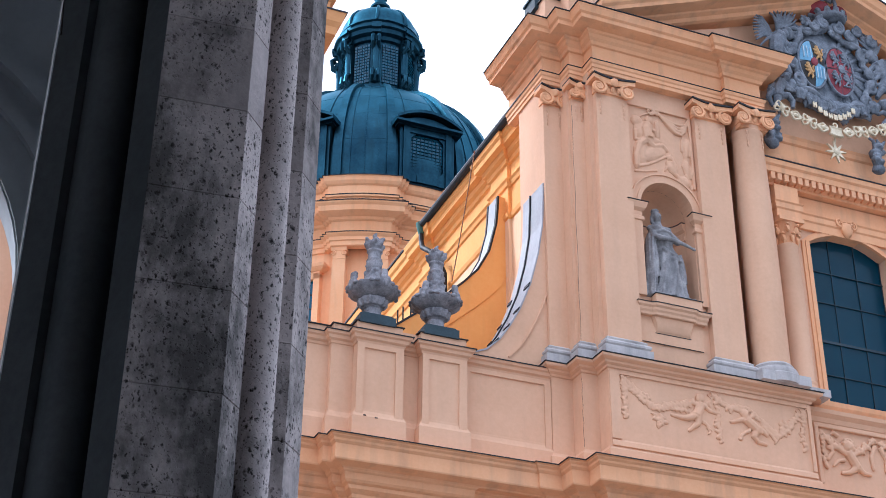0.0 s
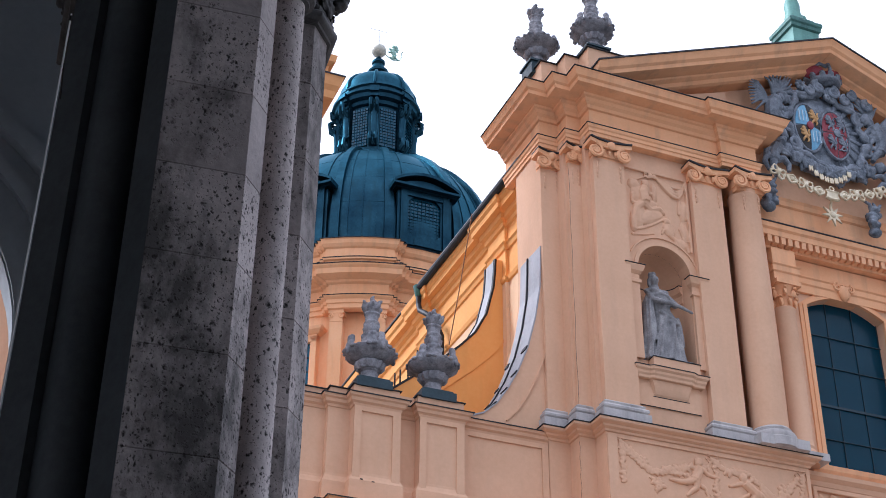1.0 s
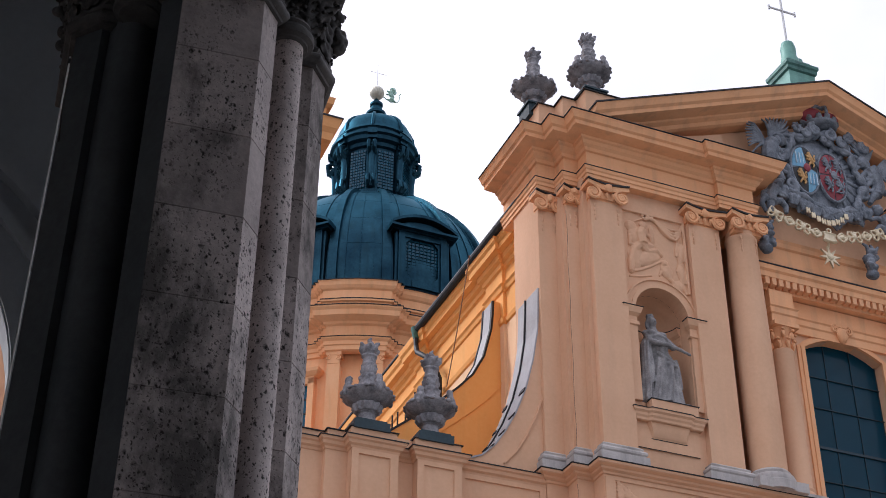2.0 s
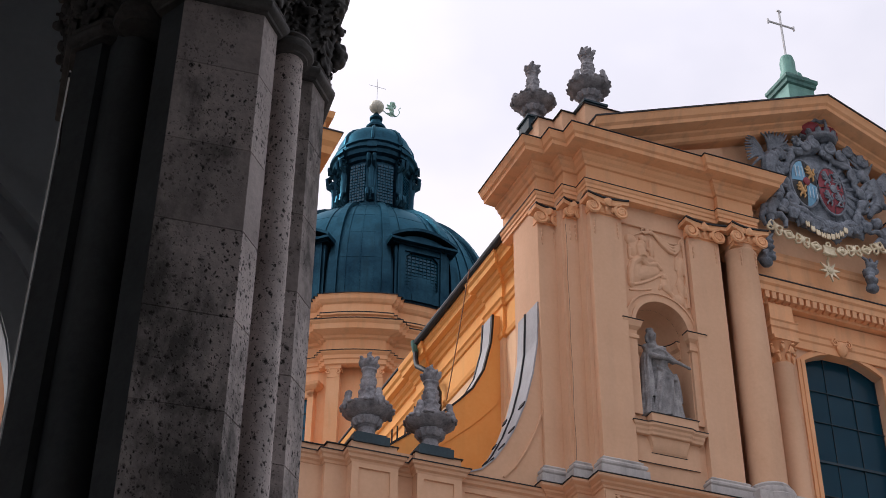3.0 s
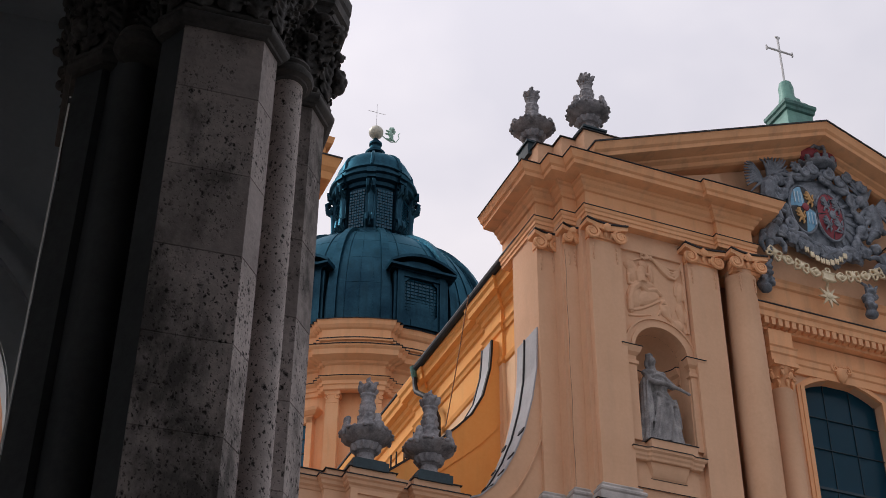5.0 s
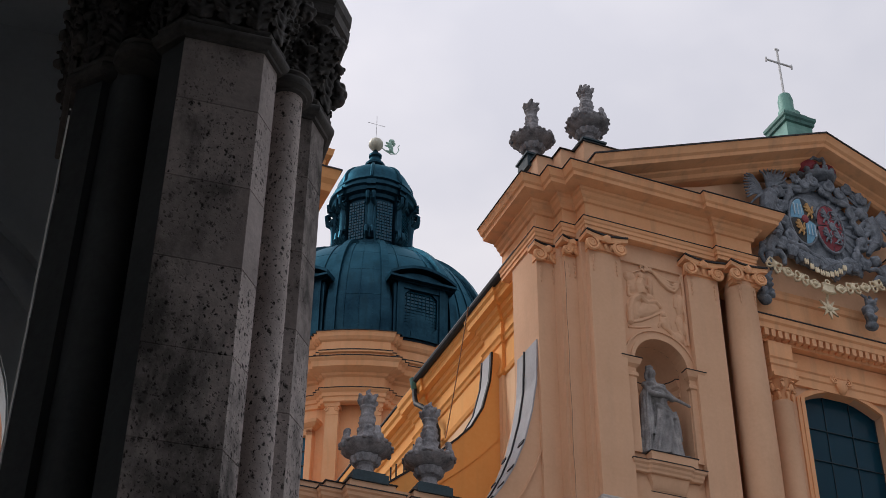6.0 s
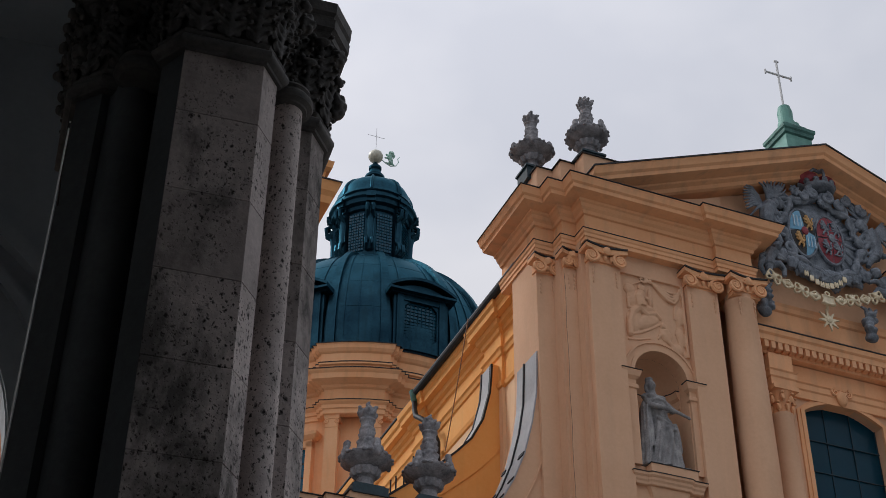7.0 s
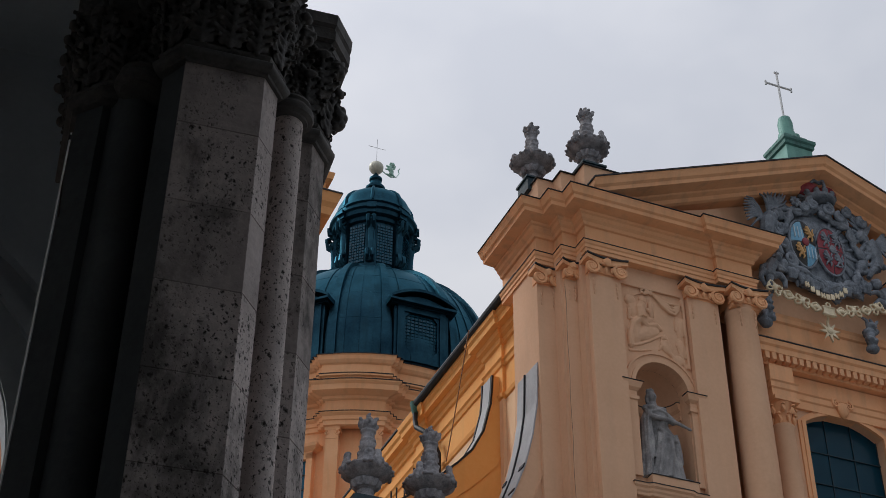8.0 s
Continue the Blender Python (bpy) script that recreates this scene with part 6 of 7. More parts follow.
for k, (cx, cz, rx, rz) in enumerate(SHIELDS):
    bm = bmesh.new()
    oval(bm, cx, cz, rx + 0.07, rz + 0.07, AY - 0.34, AY - 0.05, 0.1)
    tube(bm, [(cx + (rx + 0.06) * math.cos(radians(12 * i)), AY - 0.36, cz + (rz + 0.06) * math.sin(radians(12 * i))) for i in range(31)], 0.055, 6)
    sh = part("shield", bm, ARMS_STONE, arms, "oval painted shield", True)
    for sa, mat in ((0, BLACK if k == 0 else RED), (90, BLUE if k == 0 else RED), (180, BLACK if k == 0 else RED), (270, BLUE if k == 0 else RED)):
        bm = bmesh.new()
        oval(bm, cx, cz, rx, rz, AY - 0.38, AY - 0.36, 0.12, sa + 2, sa + 88)
        part("quarter", bm, mat, sh, smooth=True)
    bm = bmesh.new()
    oval(bm, cx, cz, 0.14, 0.18, AY - 0.54, AY - 0.40, 0.05)
    part("boss", bm, RED if k == 0 else ARMS_STONE, sh, smooth=True)
    for sx, sz in (((0.24, 0.44), (-0.24, -0.44)) if k == 0 else ((0.25, 0.46), (-0.25, -0.46), (-0.23, 0.42), (0.23, -0.42))):
        bm = bmesh.new()
        x, z = cx + sx, cz + sz
        for line, r, tp in (([(0.06, -0.12), (0.0, 0.05), (-0.04, 0.2)], 0.085, 0.9), ([(0.05, -0.1), (0.12, -0.22), (0.06, -0.34)], 0.05, 0.7), ([(0.02, -0.1), (-0.08, -0.2), (-0.12, -0.32)], 0.05, 0.7), ([(-0.02, 0.1), (-0.14, 0.12), (-0.2, 0.2)], 0.042, 0.8), ([(0.0, 0.0), (-0.12, -0.02), (-0.19, 0.04)], 0.042, 0.8), ([(0.09, -0.1), (0.18, 0.0), (0.14, 0.16), (0.2, 0.26)], 0.035, 1.2)):
            tube(bm, [(x + a, AY - 0.49, z + b) for a, b in line], r, 7, tp)
        blob(bm, (x - 0.07, AY - 0.50, z + 0.27), (0.085, 0.06, 0.085), rough=0.2)
        part("charge", bm, GOLD_PAINT if k == 0 else ARMS_STONE, sh, "painted rampant beast", True, 0.018)
    if k == 0:
        for sx, sz in ((-0.25, 0.42), (0.25, -0.42)):
            for i in range(3):
                bm = bmesh.new()
                x, z = cx + sx + (i - 1) * 0.15, cz + sz
                box(bm, x - 0.018, x + 0.018, AY - 0.50, AY - 0.44, z - 0.25, z + 0.25)
                part("stripe", bm, PALE_BLUE, sh)
    else:
        for i in range(5):
            bm = bmesh.new()
            z = cz + 0.72 - 0.36 * i
            box(bm, cx + 0.02, cx + 0.30, AY - 0.51, AY - 0.45, z - 0.02, z + 0.02)
            part("bar", bm, ARMS_STONE, sh)
# crown with red cap, under the peak
bm = bmesh.new()
lathe(bm, 0.22, AY - 0.1, [(0.3, 36.68), (0.60, 36.70), (0.70, 36.76), (0.72, 36.86), (0.64, 36.92), (0.3, 36.94)], 32)
for i in range(12):
    a = radians(30 * i)
    blob(bm, (0.22 + 0.70 * math.sin(a), AY - 0.1 - 0.62 * math.cos(a), 36.98), (0.12, 0.12, 0.15), rough=0.4)
for k in (-1, 0, 1):
    tube(bm, [(0.22 + k * 0.66, AY - 0.62 + 0.3 * abs(k), 36.95), (0.22 + k * 0.62, AY - 0.72 + 0.3 * abs(k), 37.25), (0.22 + k * 0.34, AY - 0.66 + 0.1 * abs(k), 37.52), (0.22, AY - 0.5, 37.5)], 0.075, 6)
blob(bm, (0.22, AY - 0.55, 37.62), (0.11, 0.11, 0.15))
part("crown", bm, ARMS_STONE, arms, smooth=True, fuse=0.026)
bm = bmesh.new()
blob(bm, (0.58, AY - 0.2, 37.2), (0.50, 0.42, 0.36), rough=0.12)
blob(bm, (-0.16, AY - 0.2, 37.2), (0.50, 0.42, 0.36), rough=0.12)
part("cap", bm, RED, arms, "dark red painted cap", True, 0.03)
# strapwork crest below the crown
for x, z, r, k in ((-0.27, 36.40, 0.30, 1), (0.40, 36.34, 0.28, -1), (-0.72, 36.12, 0.22, -1), (0.92, 36.10, 0.24, 1), (1.22, 36.42, 0.24, -1), (1.92, 36.12, 0.26, 1)):
    bm = bmesh.new()
    tube(bm, spiral(x, z, AY - 0.46, r, 1.7, k), 0.085, 7, 0.6)
    blob(bm, (x, AY - 0.36, z), (r * 0.7, 0.1, r * 0.7), rough=0.2)
    part("scroll", bm, ARMS_STONE, arms, smooth=True, fuse=0.026)
for cx, cz, r in ((-1.05, 36.28, 0.27), (0.08, 36.02, 0.17)):
    bm = bmesh.new()
    for i in range(8):
        a = radians(45 * i)
        blob(bm, (cx + r * 0.65 * math.cos(a), AY - 0.44, cz + r * 0.65 * math.sin(a)), (r * 0.42, 0.08, r * 0.27), (0, -45 * i, 0), 0.2, 1)
    blob(bm, (cx, AY - 0.5, cz), (r * 0.33, 0.09, r * 0.33), n=1)
    part("rosette", bm, ARMS_STONE, arms, smooth=True, fuse=0.024)


def feathers(bm, root, tips, r):
    for (x, z), (mx, mz) in tips:
        tube(bm, [(root[0], AY - 0.2, root[1]), ((root[0] + mx) / 2, AY - 0.34, (root[1] + mz) / 2), (mx, AY - 0.38, mz), (x, AY - 0.28, z)], r, 7, 0.42)


def figure(bm, k, x0, limbs, lumps):
    """Rounded limbs and masses of a carved supporter; k turns it to the other side of x0."""
    for line, r, tp in limbs:
        tube(bm, [(x0 + k * (a - x0), AY - 0.32, b) for a, b in line], r, 8, tp)
    for a, b, sx, sz in lumps:
        blob(bm, (x0 + k * (a - x0), AY - 0.34, b), (sx, 0.22, sz), rough=0.25)


for k in (1, -1):
    bm = bmesh.new()
    figure(bm, k, AX0, (([(-2.20, 35.30), (-2.42, 35.0), (-2.50, 34.5), (-2.35, 34.1)], 0.30, 0.8), ([(-2.15, 35.2), (-1.9, 34.95), (-1.72, 34.75)], 0.13, 0.6), ([(-2.35, 35.0), (-2.15, 34.65), (-1.95, 34.45)], 0.15, 0.5), ([(-2.5, 34.5), (-2.8, 34.3), (-3.05, 34.42)], 0.16, 0.5), ([(-2.4, 34.2), (-2.1, 33.9), (-1.95, 33.6)], 0.2, 0.5), ([(-2.6, 34.6), (-2.3, 34.35), (-2.0, 34.2)], 0.12, 0.6)), ((-1.82, 35.46, 0.19, 0.22), (-1.92, 35.58, 0.22, 0.18), (-2.06, 35.42, 0.16, 0.2), (-2.3, 35.0, 0.3, 0.34)))
    mirror = lambda pts: [((AX0 + k * (a - AX0), b), (AX0 + k * (c - AX0), d)) for (a, b), (c, d) in pts]
    feathers(bm, (AX0 + k * (-2.5 - AX0), 35.3), mirror((((-3.18, 36.02), (-2.98, 35.9)), ((-3.30, 35.75), (-3.04, 35.7)), ((-3.34, 35.45), (-3.06, 35.48)), ((-3.32, 35.15), (-3.04, 35.25)), ((-3.28, 34.85), (-3.0, 35.05)), ((-3.18, 34.55), (-2.94, 34.85)), ((-3.26, 35.9), (-3.0, 35.8)), ((-3.34, 35.6), (-3.06, 35.6)), ((-3.34, 35.3), (-3.05, 35.36)), ((-3.3, 35.0), (-3.02, 35.14)))), 0.085)
    feathers(bm, (AX0 + k * (-2.2 - AX0), 35.6), mirror((((-2.62, 36.36), (-2.45, 36.15)), ((-2.40, 36.5), (-2.30, 36.2)), ((-1.95, 36.6), (-2.08, 36.3)), ((-1.60, 36.62), (-1.80, 36.3)), ((-1.36, 36.60), (-1.6, 36.2)), ((-1.34, 36.35), (-1.6, 36.0)), ((-2.18, 36.58), (-2.2, 36.25)), ((-1.78, 36.62), (-1.94, 36.3)), ((-1.46, 36.64), (-1.7, 36.26)))), 0.08)
    part("supporter", bm, ARMS_STONE, arms, "winged carved supporter", True, 0.02)
    bm = bmesh.new()
    figure(bm, k, AX0, (([(-2.42, 33.15), (-2.62, 32.8), (-2.66, 32.45)], 0.24, 0.9), ([(-2.66, 32.5), (-2.72, 32.1), (-2.60, 31.75)], 0.17, 0.55), ([(-2.55, 32.5), (-2.2, 32.62), (-2.02, 32.4), (-2.05, 32.1)], 0.17, 0.5), ([(-2.4, 33.0), (-2.1, 33.0), (-1.85, 32.85)], 0.11, 0.7), ([(-2.6, 33.0), (-2.95, 32.8), (-3.02, 32.5)], 0.11, 0.7), ([(-2.9, 32.7), (-3.05, 32.3), (-2.9, 31.95)], 0.14, 0.5)), ((-2.26, 33.34, 0.19, 0.20), (-2.2, 33.44, 0.2, 0.13)))
    part("putto", bm, ARMS_STONE, arms, smooth=True, fuse=0.02)
    bm = bmesh.new()
    x = -2.98 if k > 0 else 1.55
    q = random.Random(5 + k)
    for i in range(16):
        blob(bm, (x + q.uniform(-0.24, 0.24), AY - 0.22 + q.uniform(-0.14, 0.08), 30.95 + q.uniform(-0.40, 0.45)), (q.uniform(0.12, 0.19), 0.16, q.uniform(0.11, 0.17)), rough=0.5)
    for d in (-0.22, 0.0, 0.22):
        tube(bm, [(x + d * 0.5, AY - 0.25, 31.35), (x + d, AY - 0.34, 31.55), (x + 1.6 * d, AY - 0.26, 31.7)], 0.10, 6, 0.5)
    blob(bm, (x, AY - 0.14, 30.48), (0.26, 0.22, 0.2), rough=0.2)
    part("fruit_tassel", bm, ARMS_STONE, arms, smooth=True, fuse=0.026)
# carved cloth and leaves below the shields
for i in range(9):
    f = -1 + i / 4
    bm = bmesh.new()
    x, z = AX0 - 0.2 + 1.75 * f, 32.62 + 0.5 * f * f
    for d in (-0.14, 0.02, 0.16):
        tube(bm, [(x + d, AY - 0.2, z + 0.3), (x + 1.3 * d + 0.1 * f, AY - 0.36, z + 0.02), (x + 0.6 * d + 0.12 * f, AY - 0.30, z - 0.28)], 0.13, 7, 0.5)
    blob(bm, (x, AY - 0.1, z), (0.3, 0.16, 0.26), rough=0.4)
    part("drapery", bm, ARMS_STONE, arms, smooth=True, fuse=0.03)
# gilded collar chain with pendant star
for i in range(9):
    f = -1 + 2 * i / 8
    x, z = -0.36 + 2.25 * f, 31.46 + 0.55 * abs(f) ** 1.4 + 0.14 * f
    tilt = 26 * f
    way = pose(x, AY - 0.42, z, 0, -tilt, 0)
    bm = bmesh.new()
    if i == 4:
        # broad flat plaque with curled ends under a small ring
        prism(bm, [(-0.40, -0.22), (-0.2, -0.28), (0.2, -0.28), (0.40, -0.22), (0.30, 0.0), (0.38, 0.22), (0.15, 0.2), (-0.15, 0.2), (-0.38, 0.22), (-0.30, 0.0)], -0.05, 0.05)
        tube(bm, [(0.13 * math.cos(a), 0, 0.32 + 0.11 * math.sin(a)) for a in (radians(45 * q) for q in range(9))], 0.045, 6)
        tube(bm, [(-0.32, -0.06, -0.2), (0, -0.06, -0.25), (0.32, -0.06, -0.2)], 0.03, 6)
        tube(bm, [(-0.32, -0.06, 0.17), (0, -0.06, 0.15), (0.32, -0.06, 0.17)], 0.03, 6)
    elif i % 2 == 1:
        # oval link with a waist
        tube(bm, [(0.29 * math.cos(a), 0, (0.17 + 0.05 * math.cos(4 * a)) * math.sin(a)) for a in (radians(22.5 * q) for q in range(17))], 0.055, 6)
        tube(bm, [(-0.25, 0, 0), (0.25, 0, 0)], 0.05, 6)
        blob(bm, (0, -0.03, 0), (0.12, 0.07, 0.11))
    else:
        # openwork link of crossed scrolls round a knot
        for q in (-1, 1):
            tube(bm, [(0.02 * q, 0, 0.0), (0.16 * q, 0, 0.24), (0.34 * q, 0, 0.26), (0.38 * q, 0, 0.08), (0.26 * q, 0, 0.04)], 0.062, 6, 0.8)
            tube(bm, [(0.02 * q, 0, 0.0), (0.13 * q, 0, -0.2), (0.30 * q, 0, -0.27), (0.40 * q, 0, -0.14), (0.30 * q, 0, -0.06)], 0.062, 6, 0.8)
            tube(bm, [(0.0, 0, 0.02), (0.06 * q, 0, 0.3)], 0.05, 6, 0.6)
        tube(bm, [(-0.42, 0, 0), (0.42, 0, 0)], 0.045, 6)
        blob(bm, (0, -0.03, 0), (0.13, 0.08, 0.14))
    bmesh.ops.transform(bm, matrix=way @ Matrix.Diagonal((0.76, 1, 0.84, 1)), verts=bm.verts)
    part("chain_link", bm, GILT, arms, smooth=True, fuse=0.018)
for i in range(9):
    f = -1 + 2 * i / 8
    x, z = -0.33 + 0.84 * f, 32.06 + 0.42 * f * f + 0.08 * f
    bm = bmesh.new()
    for d in (-0.05, 0.05):
        box(bm, x + d - 0.03, x + d + 0.03, AY - 0.50, AY - 0.44, z - 0.12, z + 0.12)
    box(bm, x - 0.09, x + 0.09, AY - 0.49, AY - 0.45, z - 0.045, z + 0.045)
    part("ribbon_link", bm, GILT, arms, fuse=0.016)
bm = bmesh.new()
pts = []
for i in range(16):
    a = radians(22.5 * i + 8)
    r = 0.46 if i % 2 == 0 else 0.17
    pts.append((-0.32 + r * math.cos(a), 30.72 + r * math.sin(a)))
prism(bm, pts, AY - 0.26, AY - 0.18)
blob(bm, (-0.32, AY - 0.26, 30.72), (0.14, 0.06, 0.14))
tube(bm, [(-0.32, AY - 0.2, 31.1), (-0.33, AY - 0.3, 31.35)], 0.05, 6)
part("star", bm, GILT, arms, "pale gilt eight-pointed star")

# ---- cross on the gable ----
cross = thing("gable_cross", (0, 0.9, 38.0), "pale metal cross on a green copper pedestal", "cross")
GX, GY = -0.15, 0.75
bm = bmesh.new()
lathe(bm, GX, GY, [(1.2, 37.4), (1.14, 38.2), (1.0, 38.45), (0.90, 38.8), (0.85, 39.3), (0.86, 39.5)], 4, a0=45, a1=405)
part("pedestal", bm, VERDIGRIS, cross)
bm = bmesh.new()
lathe(bm, GX, GY, [(0.84, 39.42), (0.86, 39.5), (0.96, 39.56), (0.98, 39.7), (1.05, 39.78), (1.06, 39.92), (1.0, 39.97), (0.78, 40.02), (0.74, 40.2), (0.5, 40.26), (0.42, 40.3)], 4, a0=45, a1=405)
part("hood", bm, DARK_VERDIGRIS, cross, "dark green copper hood")
bm = bmesh.new()
lathe(bm, GX, GY, [(0.34, 40.2), (0.36, 40.6), (0.30, 40.75), (0.31, 41.2), (0.25, 41.48), (0.10, 41.6), (0.05, 41.65)], 20)
part("knob", bm, VERDIGRIS, cross, smooth=True)
bm = bmesh.new()
lathe(bm, GX + 0.56, GY + 0.25, [(0.25, 40.1), (0.26, 40.7), (0.22, 40.95), (0.08, 41.05)], 16)
part("knob", bm, VERDIGRIS, cross, smooth=True)
bm = bmesh.new()
tube(bm, [(GX, GY, 41.5), (GX, GY, 44.1)], 0.05, 6)
tube(bm, [(GX - 0.62, GY, 43.3), (GX + 0.62, GY, 43.3)], 0.045, 6)
for a, b in (((GX, 44.05), 0), ((GX - 0.62, 43.3), 1), ((GX + 0.62, 43.3), 1)):
    x, z = a
    if b:
        tube(bm, [(x, GY, z - 0.11), (x, GY, z + 0.11)], 0.045, 6)
    else:
        tube(bm, [(x - 0.11, GY, z), (x + 0.11, GY, z)], 0.045, 6)
part("cross", bm, PALE_PAINT, cross, "pale metal cross")

# ---- relief work in plaster ----


def sprig(bm, x, z, y, r, n, seed):
    q = random.Random(seed)
    for i in range(n):
        a = q.uniform(0, 6.28)
        d = r * q.uniform(0.2, 1.0)
        blob(bm, (x + d * math.cos(a), y, z + d * math.sin(a)), (q.uniform(0.05, 0.12), 0.05, q.uniform(0.03, 0.07)), (0, q.uniform(0, 180), 0), 0.4, 1)


for s in (-1, 1):
    def panel_frame(bm):
        box(bm, -9.85, -2.95, -0.10, -0.02, 20.22, 20.30)
        box(bm, -10.13, -9.80, -0.11, -0.02, 18.1, 20.30)
        box(bm, -3.05, -2.92, -0.11, -0.02, 18.1, 20.30)
        sweep(bm, [(-10.13, -0.03), (-2.92, -0.03)], [(0.0, 17.85), (0.10, 17.87), (0.08, 18.02), (0.02, 18.1), (-0.01, 18.1), (-0.01, 17.85)])
    fr, _ = made("relief_panel", panel_frame, PLASTER, front, s)

    def foliage(bm):
        y = -0.05

        def leafy(line, n, r, seed):
            """Leaves set to and fro along a line."""
            q = random.Random(seed)
            for i in range(n):
                f = i / (n - 1) * (len(line) - 1)
                k = min(int(f), len(line) - 2)
                (xa, za), (xb, zb) = line[k], line[k + 1]
                x, z = xa + (xb - xa) * (f - k), za + (zb - za) * (f - k)
                slope = math.degrees(math.atan2(zb - za, xb - xa))
                blob(bm, (x + q.uniform(-0.04, 0.04), y, z + q.uniform(-0.04, 0.04)), (r * q.uniform(1.0, 1.7), 0.07, r * q.uniform(0.5, 0.8)), (0, -slope + (50 if i % 2 else -50) + q.uniform(-20, 20), 0), 0.3, 1)

        def ribbon(x, z, k, w):
            tube(bm, [(x, y, z), (x + k * w * 0.6, y - 0.04, z + 0.14), (x + k * w, y - 0.03, z + 0.02), (x + k * w * 0.5, y, z - 0.08), (x, y, z)], 0.03, 5)
            tube(bm, [(x, y, z), (x + k * w * 0.7, y - 0.02, z - 0.18), (x + k * w * 1.2, y, z - 0.24)], 0.035, 5, 0.5)
        for x, z in ((-9.62, 20.06), (-6.45, 20.06), (-3.22, 20.06)):
            for k in (-1, 1):
                ribbon(x, z, k, 0.26)
            sprig(bm, x, z, y - 0.02, 0.10, 5, int(-x * 10))
        # drops of husks below the ribbons
        for line in ([(-9.62, 19.95), (-9.60, 19.44), (-9.63, 18.85)], [(-6.40, 19.95), (-6.39, 19.36), (-6.42, 19.04), (-6.33, 18.60)], [(-3.24, 19.95), (-3.21, 19.70), (-3.31, 19.23), (-3.26, 18.83)]):
            leafy(line, 16, 0.115, int(-line[0][0] * 20))
        # garlands between ribbons and figures
        for line, n, r in (([(-9.56, 20.0), (-9.07, 19.62), (-8.64, 19.30), (-8.17, 19.43), (-7.9, 19.51), (-7.40, 19.66)], 40, 0.13), ([(-8.62, 19.1), (-8.5, 18.78), (-8.28, 18.88), (-8.4, 19.05)], 12, 0.12), ([(-6.32, 20.0), (-6.02, 19.72), (-5.8, 19.82), (-5.52, 19.76)], 18, 0.12), ([(-5.06, 19.68), (-4.75, 19.45), (-4.49, 19.23), (-4.24, 19.04), (-3.84, 19.40), (-3.40, 19.95)], 40, 0.13)):
            leafy(line, n, r, int(-line[0][0] * 31))
        for cx, cz, r in ((-8.95, 19.58, 0.22), (-3.92, 19.45, 0.27), (-8.45, 18.88, 0.14)):
            for i in range(7):
                a = radians(360 * i / 7)
                blob(bm, (cx + r * 0.62 * math.cos(a), y, cz + r * 0.62 * math.sin(a)), (r * 0.5, 0.08, r * 0.34), (0, -math.degrees(a), 0), 0.3, 1)
            blob(bm, (cx, y - 0.03, cz), (r * 0.3, 0.06, r * 0.3), n=1)
        for cx, cz, r in ((-9.15, 18.95, 0.34), (-5.95, 18.87, 0.26), (-3.85, 18.8, 0.28), (-6.75, 18.75, 0.22)):
            tube(bm, spiral(cx, cz, y + 0.03, r, 1.2, 1), 0.04, 5, 0.6)

        def child(head, joints):
            blob(bm, (head[0], y - 0.02, head[1]), (0.155, 0.11, 0.165), rough=0.25)
            for line, r, tp in joints:
                tube(bm, [(a, y, b) for a, b in line], r, 9, tp)
                blob(bm, (line[-1][0], y, line[-1][1]), (r * tp * 1.15, r * tp, r * tp * 1.15), n=1)
        for line in ([(-7.3, 19.75), (-7.0, 19.62), (-6.8, 19.8), (-6.6, 19.72)], [(-7.9, 19.36), (-7.6, 19.42), (-7.35, 19.36)], [(-7.05, 19.2), (-6.8, 19.05), (-6.72, 18.8)], [(-5.62, 19.86), (-5.3, 19.84), (-5.1, 19.76)], [(-5.25, 19.12), (-5.5, 19.0), (-5.62, 18.82)], [(-4.75, 19.3), (-4.5, 19.1), (-4.35, 18.9)]):
            tube(bm, [(a, y, b) for a, b in line], 0.075, 7, 0.6)
            leafy(line, 6, 0.09, int(-line[0][0] * 77))
        child((-6.99, 19.90), ((((-6.96, 19.72), (-7.05, 19.50), (-7.16, 19.30)), 0.15, 1.15), (((-7.14, 19.32), (-7.45, 19.17), (-7.70, 19.15), (-8.03, 19.18)), 0.14, 0.38), (((-7.10, 19.26), (-7.14, 19.02), (-7.30, 18.90), (-7.45, 18.76)), 0.14, 0.42), (((-6.90, 19.72), (-6.68, 19.54), (-6.46, 19.50)), 0.085, 0.7), (((-7.02, 19.68), (-7.28, 19.70), (-7.46, 19.66)), 0.085, 0.7)))
        child((-5.41, 19.64), ((((-5.38, 19.48), (-5.20, 19.34), (-4.98, 19.16)), 0.155, 1.1), (((-5.02, 19.14), (-5.14, 18.92), (-5.0, 18.78), (-4.70, 18.74)), 0.14, 0.42), (((-4.98, 19.22), (-4.80, 19.16), (-4.65, 19.05)), 0.13, 0.5), (((-5.46, 19.46), (-5.72, 19.36), (-5.92, 19.30)), 0.085, 0.7), (((-5.28, 19.50), (-5.12, 19.62), (-5.02, 19.70)), 0.085, 0.7)))
    made("foliage", foliage, PLASTER, fr, s, "moulded plaster garlands and figures", True, 0.02)

